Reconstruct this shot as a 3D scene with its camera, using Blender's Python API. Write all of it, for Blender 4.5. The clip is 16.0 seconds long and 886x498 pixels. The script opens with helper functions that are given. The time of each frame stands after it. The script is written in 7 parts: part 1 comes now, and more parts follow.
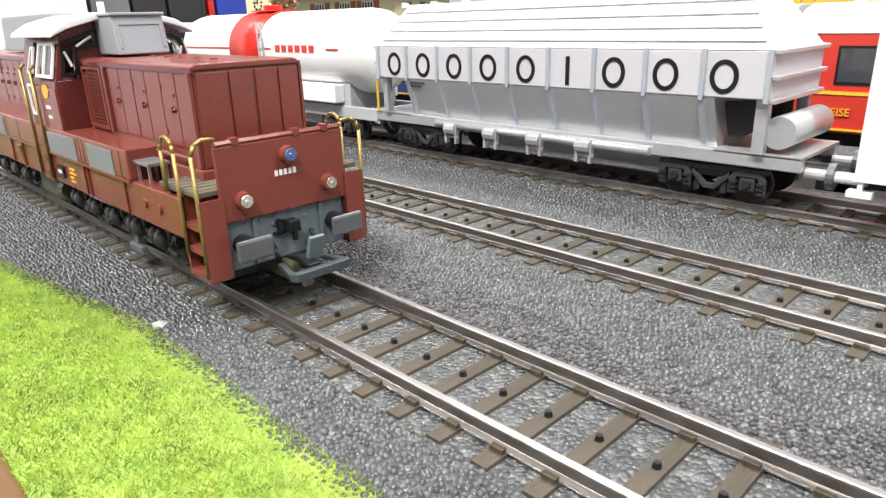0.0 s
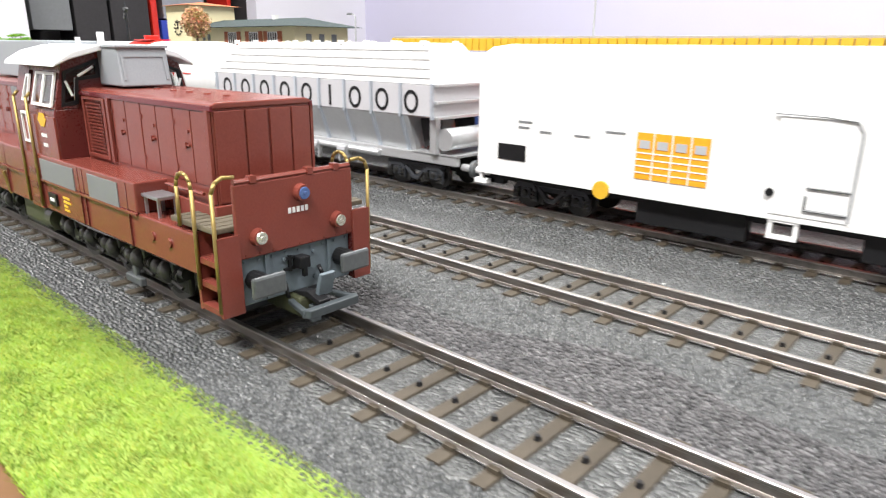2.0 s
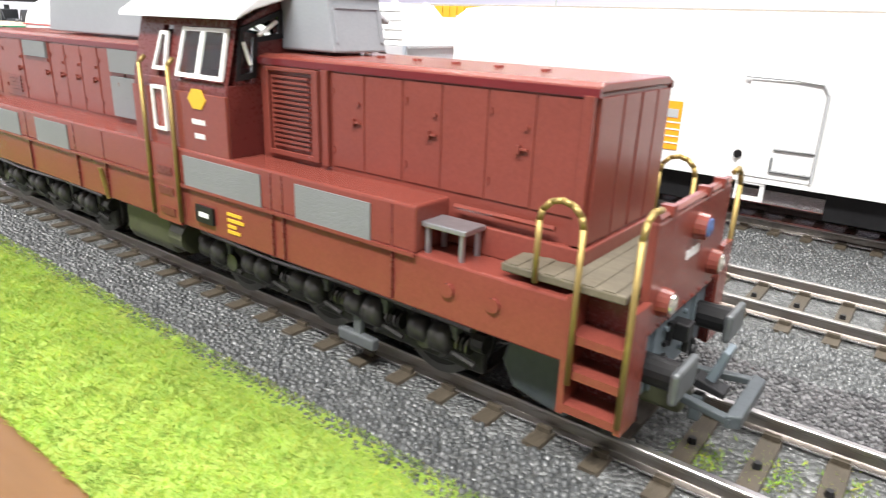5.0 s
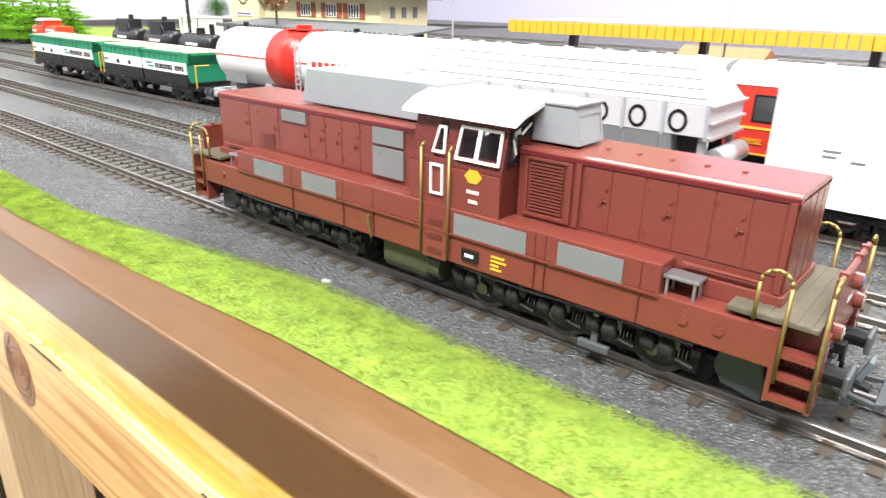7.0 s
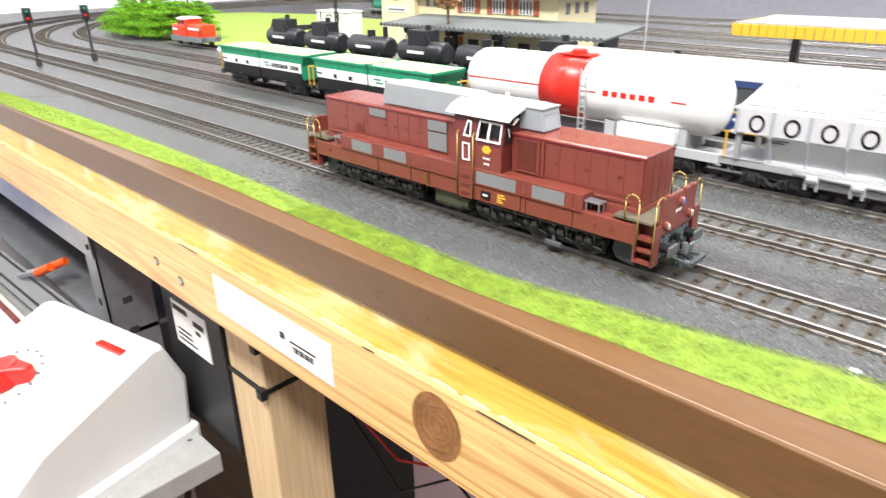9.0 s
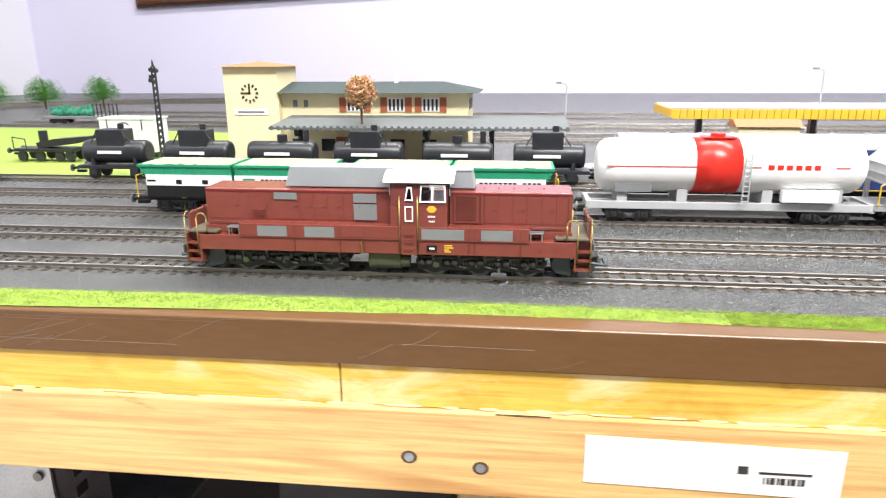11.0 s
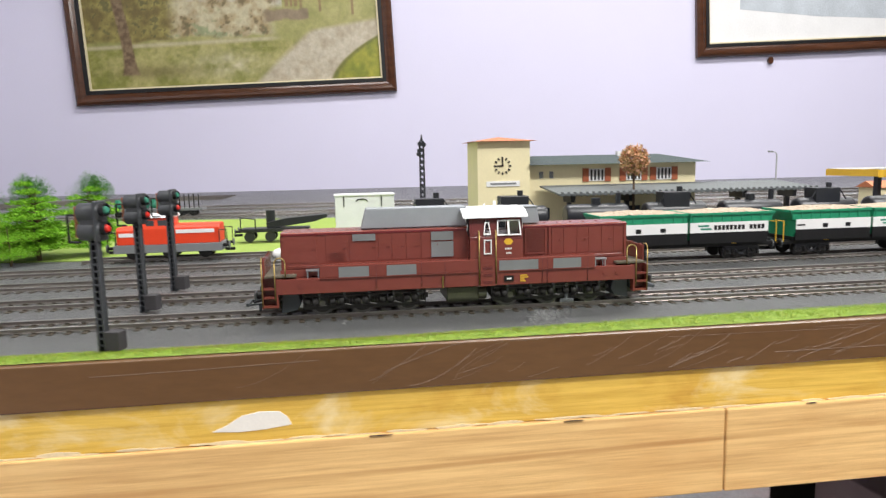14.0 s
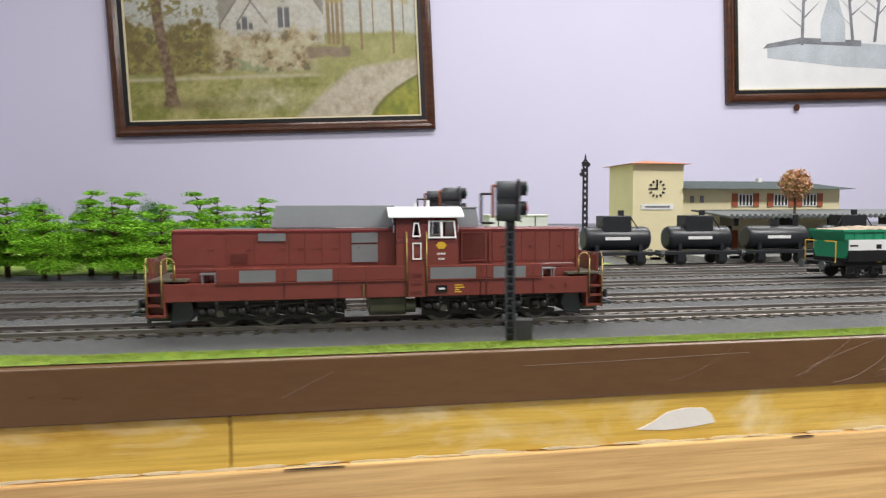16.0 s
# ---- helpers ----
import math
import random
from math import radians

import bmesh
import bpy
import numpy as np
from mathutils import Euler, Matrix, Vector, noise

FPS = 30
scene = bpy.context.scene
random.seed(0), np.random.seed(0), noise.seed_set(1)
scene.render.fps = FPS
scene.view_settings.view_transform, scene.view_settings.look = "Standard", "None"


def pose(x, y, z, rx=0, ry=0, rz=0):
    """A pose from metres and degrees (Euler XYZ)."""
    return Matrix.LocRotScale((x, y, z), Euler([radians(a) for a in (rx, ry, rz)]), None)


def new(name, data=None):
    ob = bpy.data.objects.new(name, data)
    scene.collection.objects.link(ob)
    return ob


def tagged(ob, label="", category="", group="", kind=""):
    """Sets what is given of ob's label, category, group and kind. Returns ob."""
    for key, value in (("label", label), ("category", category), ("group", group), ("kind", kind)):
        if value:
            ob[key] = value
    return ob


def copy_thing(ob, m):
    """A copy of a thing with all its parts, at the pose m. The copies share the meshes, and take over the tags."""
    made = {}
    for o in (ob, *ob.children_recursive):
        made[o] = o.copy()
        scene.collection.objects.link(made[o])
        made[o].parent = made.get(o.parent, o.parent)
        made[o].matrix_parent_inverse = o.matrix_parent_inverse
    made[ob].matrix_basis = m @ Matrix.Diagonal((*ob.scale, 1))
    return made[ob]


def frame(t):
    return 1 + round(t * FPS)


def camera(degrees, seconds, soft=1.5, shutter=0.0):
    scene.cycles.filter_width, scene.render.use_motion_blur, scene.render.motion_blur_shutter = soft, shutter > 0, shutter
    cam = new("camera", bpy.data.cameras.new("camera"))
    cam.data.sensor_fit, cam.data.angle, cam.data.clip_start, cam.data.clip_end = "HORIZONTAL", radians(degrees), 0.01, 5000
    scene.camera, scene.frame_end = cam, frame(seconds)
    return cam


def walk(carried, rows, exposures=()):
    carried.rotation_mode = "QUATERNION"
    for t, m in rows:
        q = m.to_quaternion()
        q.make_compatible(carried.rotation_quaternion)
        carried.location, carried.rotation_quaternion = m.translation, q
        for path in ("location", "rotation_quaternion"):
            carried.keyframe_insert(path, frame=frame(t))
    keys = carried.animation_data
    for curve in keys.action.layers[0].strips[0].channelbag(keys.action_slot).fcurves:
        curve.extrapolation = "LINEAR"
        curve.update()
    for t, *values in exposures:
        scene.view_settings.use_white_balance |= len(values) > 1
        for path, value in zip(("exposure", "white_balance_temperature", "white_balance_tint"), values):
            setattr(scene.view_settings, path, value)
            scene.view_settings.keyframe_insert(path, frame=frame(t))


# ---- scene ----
cam = camera(67.73, 16.0, soft=1.2, shutter=0.3)
PATH = [
    (0.0, pose(0.1909, -0.0607, 0.0491, 70.76, 1.61, 45.14)),
    (0.5, pose(0.1896, -0.0606, 0.0440, 71.57, 1.42, 46.64)),
    (1.0, pose(0.2064, -0.0611, 0.0493, 72.21, 0.62, 47.64)),
    (1.5, pose(0.2460, -0.0655, 0.0526, 73.32, 0.80, 46.86)),
    (2.0, pose(0.2898, -0.0693, 0.0525, 73.01, -0.58, 41.76)),
    (2.5, pose(0.3096, -0.0698, 0.0468, 73.11, -0.50, 40.82)),
    (3.0, pose(0.3284, -0.0679, 0.0433, 72.96, -0.65, 39.56)),
    (3.5, pose(0.3187, -0.0704, 0.0403, 71.91, -1.41, 38.99)),
    (4.0, pose(0.3209, -0.0650, 0.0396, 71.87, -0.92, 38.61)),
    (4.5, pose(0.3063, -0.0672, 0.0447, 71.36, -1.21, 37.94)),
    (5.0, pose(0.2864, -0.0752, 0.0485, 70.99, -2.00, 37.93)),
    (5.2, pose(0.2820, -0.0813, 0.0504, 71.13, -2.33, 38.16)),
    (7.3, pose(0.1915, -0.1446, 0.0758, 69.02, -1.40, 41.47)),
    (7.5, pose(0.1771, -0.1578, 0.0790, 69.44, -2.13, 41.94)),
    (8.0, pose(0.1441, -0.1812, 0.0926, 69.25, -2.18, 41.72)),
    (8.5, pose(0.1235, -0.1991, 0.0931, 67.86, -1.31, 40.47)),
    (9.0, pose(0.1052, -0.2083, 0.1037, 66.35, 0.85, 43.74)),
    (9.5, pose(0.0410, -0.2624, 0.1307, 69.44, -0.58, 46.06)),
    (10.0, pose(-0.0746, -0.3400, 0.1251, 67.60, 2.82, 31.07)),
    (10.2, pose(-0.1061, -0.3344, 0.1231, 68.57, 2.49, 23.73)),
    (12.3, pose(-0.4340, -0.2912, 0.0668, 77.85, -1.15, -1.67)),
    (12.5, pose(-0.4664, -0.2970, 0.0683, 78.28, -0.87, -2.98)),
    (13.0, pose(-0.5287, -0.3105, 0.0694, 79.64, 0.01, -7.85)),
    (13.5, pose(-0.5795, -0.3173, 0.0719, 80.29, 0.34, -8.02)),
    (14.0, pose(-0.6416, -0.3318, 0.0746, 82.62, 1.18, -7.89)),
    (14.5, pose(-0.6751, -0.3283, 0.0598, 85.54, 0.34, -7.67)),
    (15.0, pose(-0.7108, -0.2949, 0.0393, 86.44, 2.21, -7.13)),
    (15.5, pose(-0.7382, -0.2844, 0.0432, 86.62, 1.72, -6.94)),
    (16.0, pose(-0.8106, -0.2932, 0.0515, 86.50, 0.18, -9.32)),
]
EXPOSURE = [(0.0, 0.46), (4.0, 0.56), (7.3, 0.72), (10.2, 0.68), (12.3, 0.48), (13.5, 0.18), (14.5, -0.04), (15.0, -0.12), (16.0, -0.20)]
walk(cam, PATH, EXPOSURE)

# the locomotive's middle along the near track: it draws up, stops and backs away
RUN = [
    (0.00, -0.0062),
    (0.50, -0.0002),
    (1.00, 0.0243),
    (1.50, 0.0600),
    (2.00, 0.0977),
    (2.50, 0.1421),
    (3.00, 0.1693),
    (3.50, 0.1699),
    (5.00, 0.1699),
    (5.20, 0.1703),
    (6.25, 0.1478),
    (7.30, 0.0771),
    (7.50, 0.0599),
    (8.00, 0.0186),
    (8.50, -0.0287),
    (9.00, -0.0797),
    (9.50, -0.1326),
    (10.00, -0.1842),
    (10.20, -0.2050),
    (12.30, -0.4163),
    (12.50, -0.4365),
    (13.00, -0.4878),
    (13.50, -0.5386),
    (14.00, -0.5896),
    (14.50, -0.6399),
    (15.00, -0.6902),
    (15.50, -0.7409),
    (16.00, -0.7894),
]

# ---- light: two fluorescent ceiling fixtures and an added rear one, all unseen, in a closed room ----
world = bpy.data.worlds.new("room_air")
world.use_nodes = True
scene.world = world
world.node_tree.nodes["Background"].inputs[0].default_value = (0.9, 0.93, 1.0, 1)
world.node_tree.nodes["Background"].inputs[1].default_value = 0.3
scene.view_settings.exposure = 0.0


def tube_light(name, x, y, z, sx, sy, watts):
    lamp = bpy.data.lights.new(name, "AREA")
    lamp.shape, lamp.size, lamp.size_y = "RECTANGLE", sx, sy
    lamp.energy, lamp.color = watts, (1.0, 0.985, 0.965)
    ob = new(name, lamp)
    ob.location = (x, y, z)
    return ob


tube_light("ceiling_tube_light", -1.2, -0.50, 1.52, 1.3, 0.25, 14)
tube_light("ceiling_tube_light", 0.45, -0.85, 1.52, 1.5, 0.25, 62)
# added rear tube with no known fixture: it brightens the wall behind the layout
tube_light("ceiling_tube_light", 0.35, 0.80, 1.52, 2.8, 0.25, 49)


# ---- materials ----
def mat(name, col, rough=0.5, metal=0.0, var=0.15, scale=120.0, bump=0.1, fine=900.0, stretch=(1, 1, 1), spec=0.5, col2=None, stain=0.5):
    m = bpy.data.materials.new(name)
    m.use_nodes = True
    nt = m.node_tree
    n, l = nt.nodes, nt.links
    b = n["Principled BSDF"]
    tc = n.new("ShaderNodeTexCoord")
    mp = n.new("ShaderNodeMapping")
    mp.inputs["Scale"].default_value = stretch
    l.new(tc.outputs["Object"], mp.inputs["Vector"])
    big = n.new("ShaderNodeTexNoise")
    big.inputs["Scale"].default_value, big.inputs["Detail"].default_value = scale, 6
    small = n.new("ShaderNodeTexNoise")
    small.inputs["Scale"].default_value, small.inputs["Detail"].default_value = fine, 4
    l.new(mp.outputs[0], big.inputs["Vector"]), l.new(mp.outputs[0], small.inputs["Vector"])
    add = n.new("ShaderNodeMath")
    add.operation = "MULTIPLY_ADD"
    add.inputs[1].default_value = stain
    l.new(big.outputs["Fac"], add.inputs[0])
    sm = n.new("ShaderNodeMath")
    sm.operation = "MULTIPLY"
    sm.inputs[1].default_value = 1 - stain
    l.new(small.outputs["Fac"], sm.inputs[0])
    l.new(sm.outputs[0], add.inputs[2])
    ramp = n.new("ShaderNodeValToRGB")
    ramp.color_ramp.elements[0].position, ramp.color_ramp.elements[1].position = 0.3, 0.7
    lo = [max(0, c * (1 - var)) for c in col] if col2 is None else col
    hi = [min(1, c * (1 + var)) for c in col] if col2 is None else col2
    ramp.color_ramp.elements[0].color, ramp.color_ramp.elements[1].color = (*lo, 1), (*hi, 1)
    l.new(add.outputs[0], ramp.inputs[0])
    l.new(ramp.outputs[0], b.inputs["Base Color"])
    rr = n.new("ShaderNodeMapRange")
    rr.inputs[3].default_value, rr.inputs[4].default_value = max(0.02, rough - 0.08), min(1, rough + 0.08)
    l.new(add.outputs[0], rr.inputs[0])
    l.new(rr.outputs[0], b.inputs["Roughness"])
    b.inputs["Metallic"].default_value = metal
    b.inputs["Specular IOR Level"].default_value = spec
    if bump:
        bp = n.new("ShaderNodeBump")
        bp.inputs["Strength"].default_value, bp.inputs["Distance"].default_value = bump, 0.0004
        l.new(small.outputs["Fac"], bp.inputs["Height"])
        l.new(bp.outputs[0], b.inputs["Normal"])
    return m


def ballast_mat():
    m = bpy.data.materials.new("grey_ballast")
    m.use_nodes = True
    n, l = m.node_tree.nodes, m.node_tree.links
    b = n["Principled BSDF"]
    tc = n.new("ShaderNodeTexCoord")
    vo = n.new("ShaderNodeTexVoronoi")
    vo.inputs["Scale"].default_value = 1250
    no = n.new("ShaderNodeTexNoise")
    no.inputs["Scale"].default_value, no.inputs["Detail"].default_value = 14, 7
    n2 = n.new("ShaderNodeTexNoise")
    n2.inputs["Scale"].default_value, n2.inputs["Detail"].default_value = 1500, 3
    for k in (vo, no, n2):
        l.new(tc.outputs["Object"], k.inputs["Vector"])
    ramp = n.new("ShaderNodeValToRGB")
    e = ramp.color_ramp.elements
    e[0].position, e[0].color = 0.0, (0.068, 0.071, 0.072, 1)
    e[1].position, e[1].color = 1.0, (0.20, 0.204, 0.204, 1)
    e2 = ramp.color_ramp.elements.new(0.7)
    e2.color = (0.104, 0.108, 0.108, 1)
    sep = n.new("ShaderNodeSeparateColor")
    l.new(vo.outputs["Color"], sep.inputs[0])
    l.new(sep.outputs[0], ramp.inputs[0])
    mix = n.new("ShaderNodeMix")
    mix.data_type, mix.blend_type = "RGBA", "MULTIPLY"
    mix.inputs[0].default_value = 0.75
    r2 = n.new("ShaderNodeValToRGB")
    r2.color_ramp.elements[0].position, r2.color_ramp.elements[0].color = 0.35, (0.80, 0.80, 0.80, 1)
    r2.color_ramp.elements[1].position, r2.color_ramp.elements[1].color = 0.65, (1.0, 1.0, 0.98, 1)
    l.new(no.outputs["Fac"], r2.inputs[0])
    l.new(ramp.outputs[0], mix.inputs[6]), l.new(r2.outputs[0], mix.inputs[7])
    l.new(mix.outputs[2], b.inputs["Base Color"])
    b.inputs["Roughness"].default_value = 0.30
    ad = n.new("ShaderNodeMath")
    ad.operation = "MULTIPLY_ADD"
    ad.inputs[1].default_value = -1.4
    l.new(vo.outputs["Distance"], ad.inputs[0]), l.new(n2.outputs["Fac"], ad.inputs[2])
    bp = n.new("ShaderNodeBump")
    bp.inputs["Strength"].default_value, bp.inputs["Distance"].default_value = 0.9, 0.0006
    l.new(ad.outputs[0], bp.inputs["Height"]), l.new(bp.outputs[0], b.inputs["Normal"])
    return m


def blade_mat(name, stops, rough=0.6, spec=0.15, mottle=0.7, gain=1.35):
    m = bpy.data.materials.new(name)
    m.use_nodes = True
    n, l = m.node_tree.nodes, m.node_tree.links
    b = n["Principled BSDF"]
    g = n.new("ShaderNodeNewGeometry")
    ramp = n.new("ShaderNodeValToRGB")
    el = ramp.color_ramp.elements
    el[0].position, el[0].color = 0, (*stops[0], 1)
    el[1].position, el[1].color = 1, (*stops[-1], 1)
    for k, c in enumerate(stops[1:-1]):
        el.new((k + 1) / (len(stops) - 1)).color = (*c, 1)
    l.new(g.outputs["Random Per Island"], ramp.inputs[0])
    tc, no, mx = n.new("ShaderNodeTexCoord"), n.new("ShaderNodeTexNoise"), n.new("ShaderNodeMix")
    no.inputs["Scale"].default_value, no.inputs["Detail"].default_value = 190, 6
    no.inputs["Roughness"].default_value = 0.7
    l.new(tc.outputs["Object"], no.inputs["Vector"])
    st = n.new("ShaderNodeMapRange")
    st.inputs[1].default_value, st.inputs[2].default_value, st.inputs[3].default_value = 0.36, 0.62, 0.08
    l.new(no.outputs["Fac"], st.inputs[0])
    mx.data_type, mx.blend_type = "RGBA", "MULTIPLY"
    mx.inputs[0].default_value = mottle
    b.inputs["Specular IOR Level"].default_value = spec
    l.new(ramp.outputs[0], mx.inputs[6]), l.new(st.outputs[0], mx.inputs[7])
    hs = n.new("ShaderNodeHueSaturation")
    hs.inputs["Value"].default_value = gain
    l.new(mx.outputs[2], hs.inputs["Color"])
    l.new(hs.outputs[0], b.inputs["Base Color"])
    b.inputs["Roughness"].default_value = rough
    return m


